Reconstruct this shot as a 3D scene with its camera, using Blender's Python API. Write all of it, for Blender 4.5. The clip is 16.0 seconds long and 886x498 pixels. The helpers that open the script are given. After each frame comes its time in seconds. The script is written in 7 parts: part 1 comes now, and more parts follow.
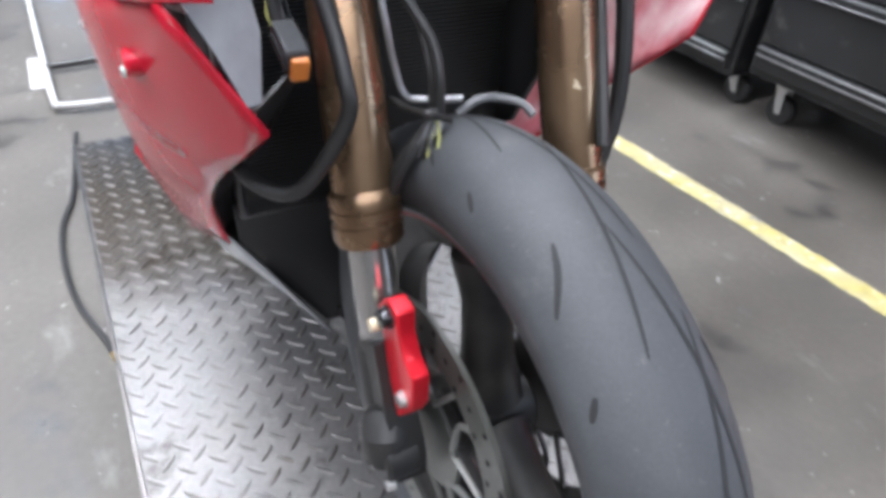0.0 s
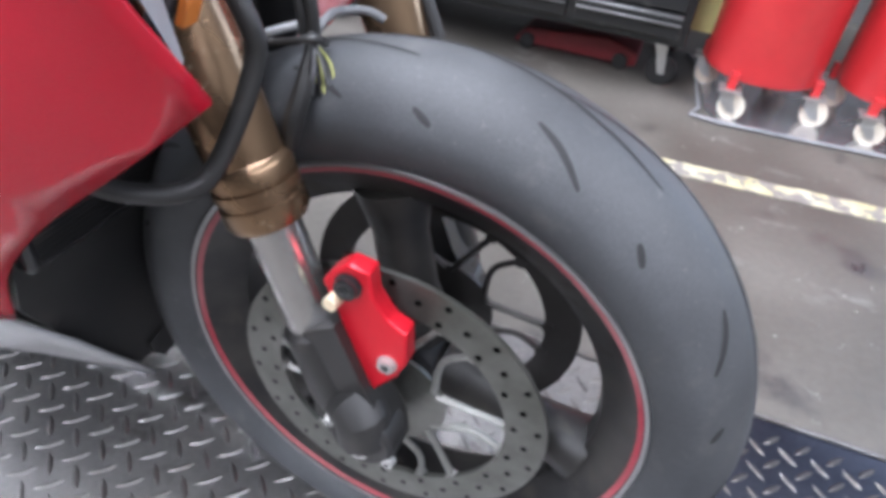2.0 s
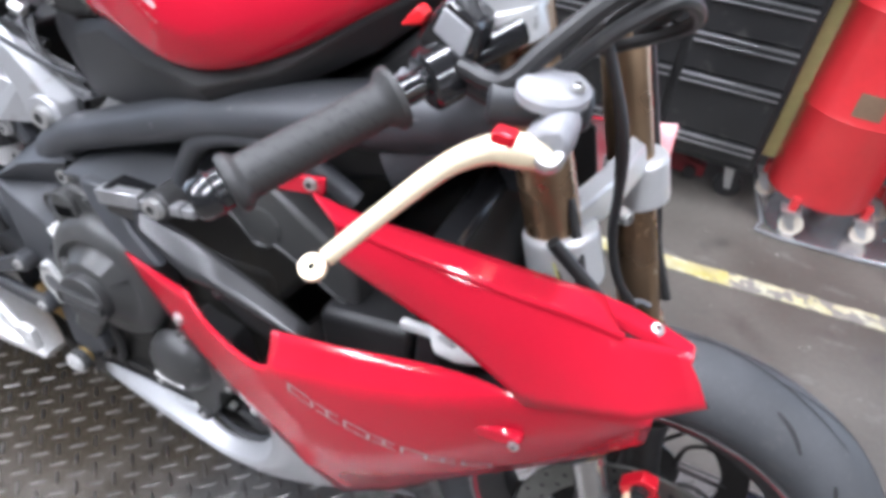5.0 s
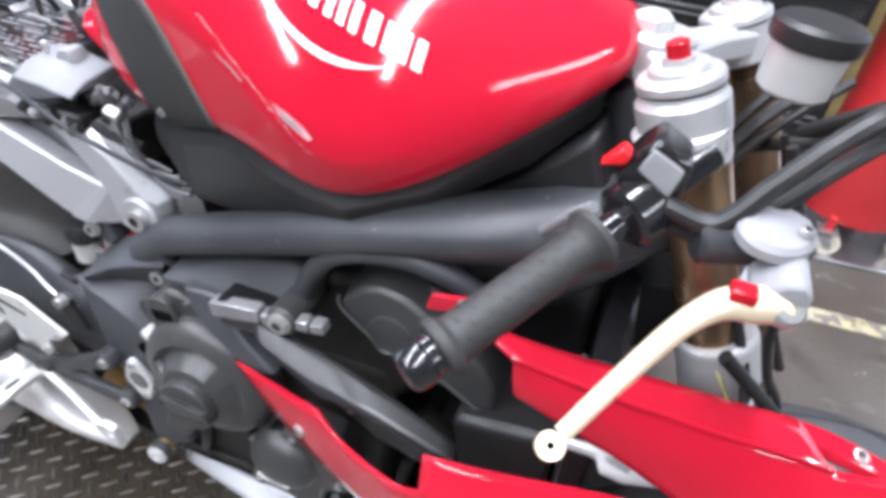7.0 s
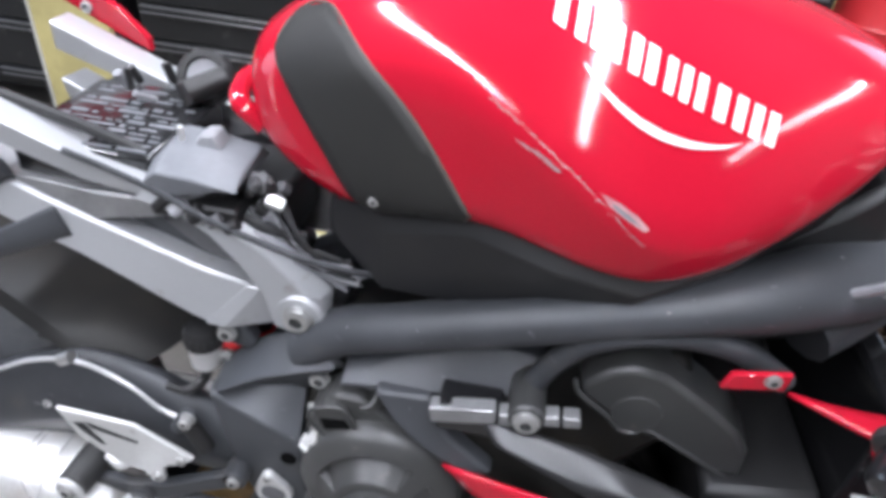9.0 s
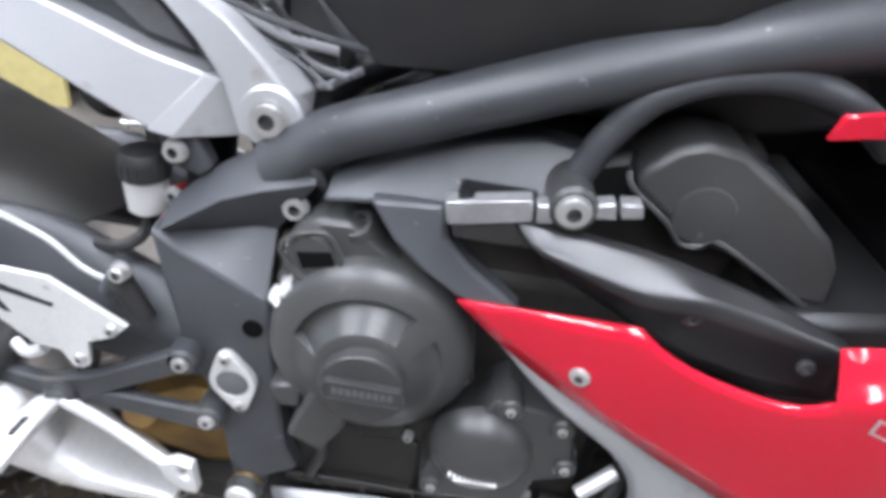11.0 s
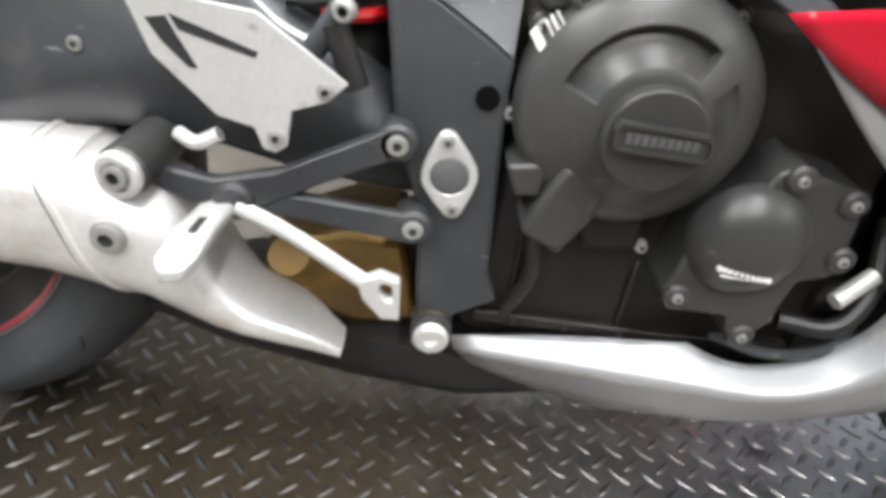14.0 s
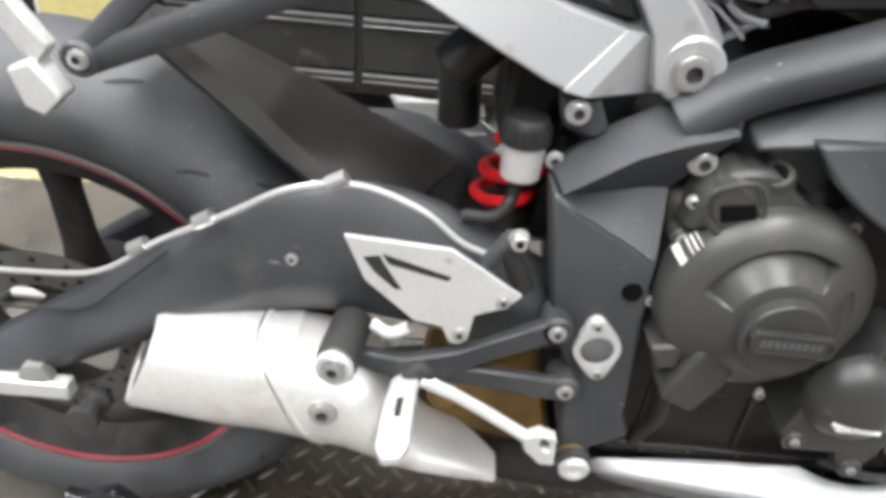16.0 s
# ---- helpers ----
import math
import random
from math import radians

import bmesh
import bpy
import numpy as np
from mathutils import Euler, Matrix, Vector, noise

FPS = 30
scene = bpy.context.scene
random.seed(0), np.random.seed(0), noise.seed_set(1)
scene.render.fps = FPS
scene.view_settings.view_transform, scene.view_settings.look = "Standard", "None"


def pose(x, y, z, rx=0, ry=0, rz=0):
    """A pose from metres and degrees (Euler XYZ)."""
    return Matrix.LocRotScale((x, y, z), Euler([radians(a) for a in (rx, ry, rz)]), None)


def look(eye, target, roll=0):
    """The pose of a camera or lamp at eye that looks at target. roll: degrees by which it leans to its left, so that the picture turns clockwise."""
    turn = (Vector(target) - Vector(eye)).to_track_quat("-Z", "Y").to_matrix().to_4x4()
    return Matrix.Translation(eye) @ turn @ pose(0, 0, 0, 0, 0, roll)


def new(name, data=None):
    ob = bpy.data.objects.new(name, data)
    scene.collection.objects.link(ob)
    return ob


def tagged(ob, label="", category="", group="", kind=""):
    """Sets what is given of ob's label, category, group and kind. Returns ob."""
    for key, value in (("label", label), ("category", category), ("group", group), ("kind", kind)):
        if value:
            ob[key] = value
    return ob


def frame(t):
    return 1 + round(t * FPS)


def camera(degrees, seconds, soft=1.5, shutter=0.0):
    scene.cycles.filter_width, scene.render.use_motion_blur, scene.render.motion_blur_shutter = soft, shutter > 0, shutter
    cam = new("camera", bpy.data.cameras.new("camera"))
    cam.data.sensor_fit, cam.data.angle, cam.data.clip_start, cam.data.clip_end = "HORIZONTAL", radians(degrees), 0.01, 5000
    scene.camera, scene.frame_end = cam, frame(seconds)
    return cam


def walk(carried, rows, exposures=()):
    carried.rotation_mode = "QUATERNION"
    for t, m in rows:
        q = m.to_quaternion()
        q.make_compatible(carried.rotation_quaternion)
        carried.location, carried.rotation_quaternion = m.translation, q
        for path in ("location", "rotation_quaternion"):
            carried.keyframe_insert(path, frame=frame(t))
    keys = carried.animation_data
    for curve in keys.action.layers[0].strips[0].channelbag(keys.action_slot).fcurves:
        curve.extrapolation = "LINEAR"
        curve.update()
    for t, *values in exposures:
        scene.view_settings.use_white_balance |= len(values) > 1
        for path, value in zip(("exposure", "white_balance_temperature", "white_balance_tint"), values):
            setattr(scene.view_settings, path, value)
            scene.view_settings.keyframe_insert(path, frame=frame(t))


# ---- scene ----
cam = camera(68.8, 16.0, soft=4.4)

PATH = [
    (0, (1.766, -0.276, 0.846), (0.419, 0.55, -0.38), 4.5),
    (0.5, (1.77, -0.37, 0.838), (0.742, 0.855, -0.364), 12.5),
    (1, (1.788, -0.456, 0.858), (0.951, 0.963, -0.277), 12.8),
    (1.5, (1.7, -0.459, 0.826), (0.984, 1.001, -0.338), 9.6),
    (2, (1.575, -0.411, 0.786), (1.099, 1.062, -0.48), 6.2),
    (2.5, (1.518, -0.461, 0.799), (1.428, 1.109, -0.436), 6.5),
    (3, (1.48, -0.542, 0.832), (1.427, 1.037, -0.395), 6.4),
    (3.5, (1.403, -0.586, 0.88), (1.188, 0.98, -0.346), 5.7),
    (4, (1.344, -0.601, 0.99), (0.959, 0.953, -0.208), 6.5),
    (4.5, (1.32, -0.598, 1.066), (0.858, 0.942, -0.123), 8.1),
    (4.7, (1.311, -0.599, 1.09), (0.811, 0.891, -0.147), 8.0),
    (6.8, (1.149, -0.607, 1.161), (0.707, 0.936, -0.032), 8.3),
    (7, (1.123, -0.583, 1.164), (0.648, 0.931, -0.054), 5.9),
    (7.5, (1.05, -0.512, 1.17), (0.624, 0.989, -0.082), 3.4),
    (8, (0.952, -0.52, 1.184), (0.735, 1.033, -0.057), 5.0),
    (8.5, (0.85, -0.565, 1.174), (0.716, 1.037, -0.016), 6.3),
    (8.7, (0.809, -0.574, 1.17), (0.65, 1.027, -0.018), 6.2),
    (10.8, (0.741, -0.606, 0.932), (0.659, 1.118, -0.079), 7.7),
    (11, (0.758, -0.593, 0.901), (0.726, 1.102, -0.16), 8.3),
    (11.5, (0.782, -0.571, 0.827), (0.837, 1.13, -0.224), 8.8),
    (12, (0.775, -0.581, 0.731), (0.994, 1.108, -0.317), 9.9),
    (12.5, (0.744, -0.601, 0.642), (0.969, 1.07, -0.434), 9.8),
    (13, (0.668, -0.617, 0.634), (0.863, 1.066, -0.43), 9.5),
    (13.5, (0.595, -0.616, 0.637), (0.739, 1.076, -0.42), 8.9),
    (14, (0.536, -0.623, 0.656), (0.67, 1.085, -0.376), 9.5),
    (14.5, (0.485, -0.636, 0.686), (0.557, 1.063, -0.367), 8.1),
    (15, (0.454, -0.645, 0.71), (0.508, 1.037, -0.371), 9.1),
    (15.5, (0.419, -0.642, 0.769), (0.475, 1.065, -0.271), 7.4),
    (16, (0.411, -0.626, 0.837), (0.423, 1.063, -0.235), 5.4),
]
EXPOSURE = [(0, 0.7, 5800, 12), (1, 0.98, 5750, 13), (2, 0.95, 5700, 14), (3, 1.05, 5650, 14), (4, 1.25, 5650, 14), (4.7, 0.68, 5750, 14), (7, 0.5, 5800, 14), (8.5, 0.12, 5800, 14), (10.8, 0.75, 5800, 13), (11.5, 0.85, 5850, 13), (12.5, 0.68, 6350, 10), (16, 0.66, 6350, 10)]
walk(cam, [(t, look(e, g, r)) for t, e, g, r in PATH], EXPOSURE)

from mathutils.bvhtree import BVHTree

# ---- light ----
world = bpy.data.worlds.new("world")
scene.world = world
world.use_nodes = True
sky = world.node_tree.nodes.new("ShaderNodeTexSky")
sky.sky_type, sky.sun_disc, sky.sun_elevation, sky.sun_rotation = "NISHITA", False, radians(40), radians(200)
world.node_tree.links.new(sky.outputs[0], world.node_tree.nodes["Background"].inputs[0])
world.node_tree.nodes["Background"].inputs[1].default_value = 0.15


# ---- materials ----
def material(name, colour, rough=0.5, metal=0.0, grain=40.0, mix=0.15, bump=0.0, coat=0.0, second=None, stain=6.0,
             flakes=0.0, alpha=0.0, shift=0.06):
    """A surface with colour variation at two scales, uneven gloss and fine relief."""
    m = bpy.data.materials.new(name)
    m.use_nodes = True
    n, link = m.node_tree.nodes, m.node_tree.links
    b = n["Principled BSDF"]
    co = n.new("ShaderNodeTexCoord")
    big, fine = n.new("ShaderNodeTexNoise"), n.new("ShaderNodeTexNoise")
    big.inputs["Scale"].default_value, fine.inputs["Scale"].default_value = stain, grain
    big.inputs["Detail"].default_value, fine.inputs["Detail"].default_value = 6.0, 4.0
    link.new(co.outputs["Object"], big.inputs["Vector"])
    link.new(co.outputs["Object"], fine.inputs["Vector"])
    ramp = n.new("ShaderNodeValToRGB")
    ramp.color_ramp.elements[0].position, ramp.color_ramp.elements[1].position = 0.35, 0.7
    ramp.color_ramp.elements[0].color = (*colour, 1)
    ramp.color_ramp.elements[1].color = (*(second or [c * (1 + mix) + 0.004 for c in colour]), 1)
    link.new(big.outputs["Fac"], ramp.inputs["Fac"])
    mul = n.new("ShaderNodeMix")
    mul.data_type, mul.blend_type = "RGBA", "MULTIPLY"
    mul.inputs["Factor"].default_value = mix
    link.new(ramp.outputs["Color"], mul.inputs["A"])
    link.new(fine.outputs["Fac"], mul.inputs["B"])
    link.new(mul.outputs["Result"], b.inputs["Base Color"])
    rr = n.new("ShaderNodeMapRange")
    rr.inputs["To Min"].default_value, rr.inputs["To Max"].default_value = max(0.02, rough - shift), min(1, rough + shift)
    link.new(big.outputs["Fac"], rr.inputs["Value"])
    link.new(rr.outputs["Result"], b.inputs["Roughness"])
    b.inputs["Metallic"].default_value = metal
    b.inputs["Coat Weight"].default_value = coat
    b.inputs["Coat Roughness"].default_value = 0.06
    if bump:
        bp = n.new("ShaderNodeBump")
        bp.inputs["Strength"].default_value, bp.inputs["Distance"].default_value = bump, 0.002
        link.new(fine.outputs["Fac"], bp.inputs["Height"])
        link.new(bp.outputs["Normal"], b.inputs["Normal"])
    if alpha:
        b.inputs["Transmission Weight"].default_value = alpha
    return m


RED = material("red_paint", (0.43, 0.008, 0.024), 0.10, 0.0, 300, 0.10, stain=5, shift=0.04)
RED.node_tree.nodes["Principled BSDF"].inputs["Specular IOR Level"].default_value = 0.36
RED_IN = material("red_inner", (0.55, 0.12, 0.14), 0.6, 0, 60, 0.3, second=(0.75, 0.55, 0.55), stain=18)
PAD = material("tank_pad_rubber", (0.011, 0.0105, 0.0095), 0.66, 0, 900, 0.3, bump=0.3, second=(0.022, 0.021, 0.018))
PADLIP = material("worn_pad_edge", (0.075, 0.070, 0.060), 0.6, 0, 200, 0.3)
GREYIN = material("bare_grey_plastic", (0.24, 0.24, 0.255), 0.5, 0, 80, 0.3, second=(0.32, 0.32, 0.335), stain=14)
RED_ANO = material("red_anodised", (0.55, 0.008, 0.02), 0.3, 0.35, 150, 0.1)
RED_DRUM = material("red_drum_paint", (0.50, 0.024, 0.028), 0.35, 0, 60, 0.15, coat=0.3)
SILVER = material("silver_paint", (0.42, 0.425, 0.435), 0.45, 0.5, 500, 0.12, coat=0.1)
GREY = material("frame_grey", (0.034, 0.0355, 0.039), 0.46, 0.15, 400, 0.2, bump=0.05, second=(0.071, 0.0745, 0.082))
BLACK = material("black_plastic", (0.012, 0.012, 0.013), 0.45, 0, 500, 0.3, bump=0.08, second=(0.024, 0.023, 0.022))
INNER = material("inner_black_plastic", (0.017, 0.017, 0.018), 0.36, 0, 500, 0.3, bump=0.05, second=(0.030, 0.030, 0.030), stain=12)
GLOSS = material("gloss_black", (0.010, 0.010, 0.011), 0.2, 0, 200, 0.1, coat=0.4)
COVER = material("engine_cover_black", (0.036, 0.036, 0.036), 0.37, 0, 700, 0.3, bump=0.12, second=(0.062, 0.062, 0.060))
ENGINE = material("engine_dark", (0.009, 0.009, 0.0085), 0.5, 0.1, 200, 0.4, bump=0.2, second=(0.022, 0.020, 0.016), stain=14)
RUBBER = material("tyre_rubber", (0.045, 0.047, 0.051), 0.62, 0, 350, 0.35, bump=0.15, second=(0.075, 0.078, 0.084), stain=9)
# Near-black that paints the shade of grooves, slots and drillings.
GROOVE = material("recess_shade", (0.014, 0.014, 0.015), 0.8)
GRIP = material("grip_rubber", (0.022, 0.022, 0.022), 0.6, 0, 500, 0.3, bump=0.3, second=(0.04, 0.04, 0.04))
RIM = material("rim_black", (0.010, 0.010, 0.011), 0.42, 0.1, 120, 0.3, second=(0.04, 0.037, 0.033), stain=20)
STRIPE = material("rim_stripe_red", (0.34, 0.03, 0.05), 0.55, 0, 60, 0.4, second=(0.42, 0.14, 0.15), stain=9)
DISC_SHADED = material("shaded_disc_steel", (0.045, 0.042, 0.04), 0.45, 0.5, 90, 0.3, stain=20)
DISC = material("brake_disc_steel", (0.13, 0.132, 0.118), 0.40, 0.75, 90, 0.3, second=(0.20, 0.20, 0.185), stain=20, shift=0.12)
WELD = material("scuffed_weld", (0.10, 0.102, 0.108), 0.45, 0.2, 300, 0.4, bump=0.3, second=(0.06, 0.06, 0.064))
# Darker than bolt_steel, to paint the shade inside screw sockets.
SOCK = material("socket_steel", (0.11, 0.11, 0.11), 0.45, 0.6, 200, 0.2)
STEEL = material("bolt_steel", (0.50, 0.50, 0.49), 0.30, 0.75, 200, 0.2)
ALLOY = material("cast_alloy", (0.64, 0.64, 0.63), 0.40, 0.5, 250, 0.2, bump=0.08)
BRUSHED = material("muffler_steel", (0.80, 0.79, 0.775), 0.36, 0.6, 160, 0.2, second=(0.88, 0.87, 0.86), stain=10)
GOLD = material("fork_gold", (0.25, 0.158, 0.095), 0.28, 0.85, 60, 0.25, second=(0.37, 0.255, 0.155), stain=11)
LEVER = material("lever_gold", (0.78, 0.66, 0.46), 0.38, 0.45, 200, 0.1)
BRASS = material("heat_gold", (0.34, 0.21, 0.06), 0.4, 0.6, 40, 0.4, second=(0.16, 0.10, 0.045), stain=14)
FORKLEG = material("stanchion_steel", (0.42, 0.41, 0.40), 0.22, 0.85, 200, 0.2)
WHITE = material("white_paint", (0.75, 0.75, 0.73), 0.4, 0, 80, 0.15)
TEXTW = material("decal_white", (0.78, 0.78, 0.77), 0.35)
TEXTS = material("decal_silver", (0.46, 0.34, 0.35), 0.35, 0.3)
RUBBED = material("rubbed_primer", (0.40, 0.13, 0.15), 0.4, 0, 200, 0.3, second=(0.50, 0.28, 0.29), stain=60)
TRAYM = material("tray_metal", (0.55, 0.55, 0.58), 0.26, 0.9, 60, 0.2, stain=5, shift=0.08)
DUSTY = material("dusty_plastic", (0.013, 0.0125, 0.012), 0.5, 0, 300, 0.3, bump=0.1, second=(0.034, 0.030, 0.025), stain=9)
YWORN = material("worn_floor_paint", (0.58, 0.52, 0.26), 0.6, 0, 30, 0.5, bump=0.1, second=(0.60, 0.58, 0.48), stain=9)
JACK = material("jack_red", (0.16, 0.012, 0.016), 0.5, 0, 60, 0.3)
PALEBOX = material("pale_grey_plastic", (0.13, 0.136, 0.15), 0.45, 0, 90, 0.25, second=(0.20, 0.206, 0.22), stain=20)
# Gloss-free black that paints the dark inside of holes onto flat faces.
BORE = material("unlit_bore", (0.004, 0.004, 0.004), 0.95)
BORE.node_tree.nodes["Principled BSDF"].inputs["Specular IOR Level"].default_value = 0.0
PLUGD = material("dark_clear_plug", (0.045, 0.046, 0.05), 0.22, 0, 120, 0.3)
PLUG = material("dull_plug", (0.13, 0.13, 0.135), 0.5, 0.3, 120, 0.3)
ARMS = material("carrier_steel", (0.26, 0.26, 0.245), 0.52, 0.7, 90, 0.3)
YOKE = material("yoke_silver", (0.50, 0.50, 0.50), 0.34, 0.45, 260, 0.15, bump=0.03)
BARM = material("dull_alloy_bar", (0.30, 0.30, 0.305), 0.38, 0.6, 200, 0.25, second=(0.40, 0.40, 0.405), stain=30)
OIL_SHADE = material("oily_dirt_shade", (0.010, 0.0095, 0.009), 0.34, 0.0, 60, 0.4, second=(0.022, 0.020, 0.018), stain=8, shift=0.15)
STRAW = material("straw_wire", (0.42, 0.42, 0.14), 0.5)
STANDW = material("stand_paint", (0.52, 0.52, 0.51), 0.5, 0, 80, 0.3, second=(0.34, 0.32, 0.30), stain=12)
CREAM = material("cream_nylon", (0.66, 0.60, 0.50), 0.5, 0, 60, 0.2)
LABEL = material("brown_label", (0.16, 0.10, 0.06), 0.6, 0, 80, 0.3)
BRASSB = material("brass", (0.60, 0.42, 0.16), 0.3, 0.9, 120, 0.2)
CLEAR = material("translucent_pot", (0.55, 0.54, 0.53), 0.35, 0, 60, 0.15, alpha=0.35)
YELLOW = material("yellow_plastic", (0.72, 0.60, 0.04), 0.45, 0, 40, 0.2)
YLINE = material("yellow_floor_paint", (0.54, 0.46, 0.14), 0.6, 0, 30, 0.5, bump=0.1, second=(0.52, 0.48, 0.34), stain=9)
KHAKI = material("khaki_board", (0.42, 0.36, 0.15), 0.6, 0, 40, 0.3)
CAB = material("cabinet_black", (0.007, 0.007, 0.0075), 0.48, 0, 80, 0.3, second=(0.014, 0.014, 0.0145))
TRIM = material("drawer_pull_alloy", (0.27, 0.27, 0.275), 0.36, 0.85, 90, 0.2)
WALLM = material("wall_paint", (0.12, 0.12, 0.118), 0.7, 0, 30, 0.2)
ORANGE = material("connector_orange", (0.48, 0.15, 0.025), 0.4)
SHOCK = material("shock_red", (0.60, 0.01, 0.015), 0.35, 0, 80, 0.1)
CONCRETE = material("concrete_floor", (0.080, 0.071, 0.060), 0.60, 0, 70, 0.35, bump=0.12, second=(0.145, 0.131, 0.114), stain=2.2, shift=0.15)
PLATE = material("deck_steel", (0.23, 0.225, 0.223), 0.44, 0.90, 120, 0.4, bump=0.1, second=(0.31, 0.30, 0.29), stain=5, shift=0.1)
# Darker, bluer copy of deck_steel: dark reflections at the front put into its colour.
PLATE_DARK = material("dark_deck_steel", (0.050, 0.054, 0.075), 0.30, 0.85, 120, 0.4, bump=0.1, second=(0.090, 0.094, 0.12), stain=7, shift=0.1)
LUG = material("deck_lug_steel", (0.26, 0.252, 0.248), 0.36, 0.96, 160, 0.35, second=(0.18, 0.168, 0.156), stain=6, shift=0.1)


def worn(m, colour, scale, low, high, rough=0.6, seed=0.0, stretch=(1, 1, 1)):
    """Lays patches of another colour over a material: dust, chips, rust, oil or scuffs with ragged edges."""
    n, link = m.node_tree.nodes, m.node_tree.links
    b = n["Principled BSDF"]
    co, mp, no, rp, mx, mr = (n.new("ShaderNode" + k) for k in ("TexCoord", "Mapping", "TexNoise", "ValToRGB", "Mix", "Mix"))
    mp.inputs["Location"].default_value, mp.inputs["Scale"].default_value = (seed, seed, seed), stretch
    no.inputs["Scale"].default_value, no.inputs["Detail"].default_value, no.inputs["Roughness"].default_value = scale, 9.0, 0.65
    link.new(co.outputs["Object"], mp.inputs["Vector"])
    link.new(mp.outputs["Vector"], no.inputs["Vector"])
    link.new(no.outputs["Fac"], rp.inputs["Fac"])
    rp.color_ramp.elements[0].position, rp.color_ramp.elements[1].position = low, high
    mx.data_type = "RGBA"
    link.new(rp.outputs["Color"], mx.inputs["Factor"])
    link.new(b.inputs["Base Color"].links[0].from_socket, mx.inputs["A"])
    mx.inputs["B"].default_value = (*colour, 1)
    link.new(mx.outputs["Result"], b.inputs["Base Color"])
    link.new(rp.outputs["Color"], mr.inputs["Factor"])
    link.new(b.inputs["Roughness"].links[0].from_socket, mr.inputs["A"])
    mr.inputs["B"].default_value = rough
    link.new(mr.outputs["Result"], b.inputs["Roughness"])


worn(CONCRETE, (0.035, 0.033, 0.032), 5, 0.57, 0.70, 0.25, 3)
worn(CONCRETE, (0.33, 0.32, 0.31), 30, 0.66, 0.72, 0.7, 9)
worn(CONCRETE, (0.21, 0.20, 0.19), 3, 0.60, 0.75, 0.6, 14, (1, 2, 1))
worn(CONCRETE, (0.06, 0.055, 0.05), 1.1, 0.52, 0.72, 0.4, 21)
worn(YLINE, (0.20, 0.19, 0.18), 22, 0.60, 0.66, 0.5, 1)
worn(YWORN, (0.19, 0.18, 0.165), 26, 0.47, 0.53, 0.5, 7)
worn(YLINE, (0.62, 0.60, 0.50), 40, 0.55, 0.65, 0.6, 5)
worn(STANDW, (0.16, 0.12, 0.09), 30, 0.60, 0.68, 0.7, 3)
worn(PLATE, (0.05, 0.045, 0.04), 7, 0.55, 0.68, 0.6, 2)
worn(PLATE, (0.26, 0.24, 0.22), 45, 0.62, 0.72, 0.6, 6)
worn(LUG, (0.16, 0.14, 0.125), 9, 0.54, 0.66, 0.6, 4)
worn(BLACK, (0.07, 0.062, 0.054), 14, 0.60, 0.82, 0.75, 2)
worn(COVER, (0.11, 0.10, 0.09), 60, 0.62, 0.74, 0.7, 5)
worn(ENGINE, (0.036, 0.031, 0.023), 16, 0.54, 0.74, 0.8, 7)
worn(RIM, (0.05, 0.043, 0.036), 25, 0.56, 0.72, 0.7, 3)
worn(GREY, (0.30, 0.30, 0.30), 80, 0.67, 0.73, 0.5, 8)
worn(GREY, (0.075, 0.070, 0.064), 14, 0.58, 0.80, 0.7, 2)
worn(GREY, (0.17, 0.17, 0.175), 30, 0.66, 0.70, 0.5, 15, (1, 1, 5))
worn(COVER, (0.16, 0.155, 0.15), 26, 0.70, 0.73, 0.6, 11, (1, 1, 6))
worn(RUBBER, (0.10, 0.098, 0.094), 26, 0.58, 0.85, 0.8, 6)
worn(RUBBER, (0.12, 0.118, 0.112), 140, 0.62, 0.75, 0.8, 1)
worn(SILVER, (0.30, 0.28, 0.26), 26, 0.60, 0.74, 0.6, 3)
worn(BRUSHED, (0.50, 0.43, 0.36), 9, 0.52, 0.74, 0.45, 6)
worn(GOLD, (0.62, 0.52, 0.38), 70, 0.64, 0.70, 0.5, 3)
worn(ALLOY, (0.26, 0.25, 0.24), 40, 0.60, 0.72, 0.55, 2)
worn(CAB, (0.05, 0.048, 0.045), 16, 0.58, 0.72, 0.6, 2)


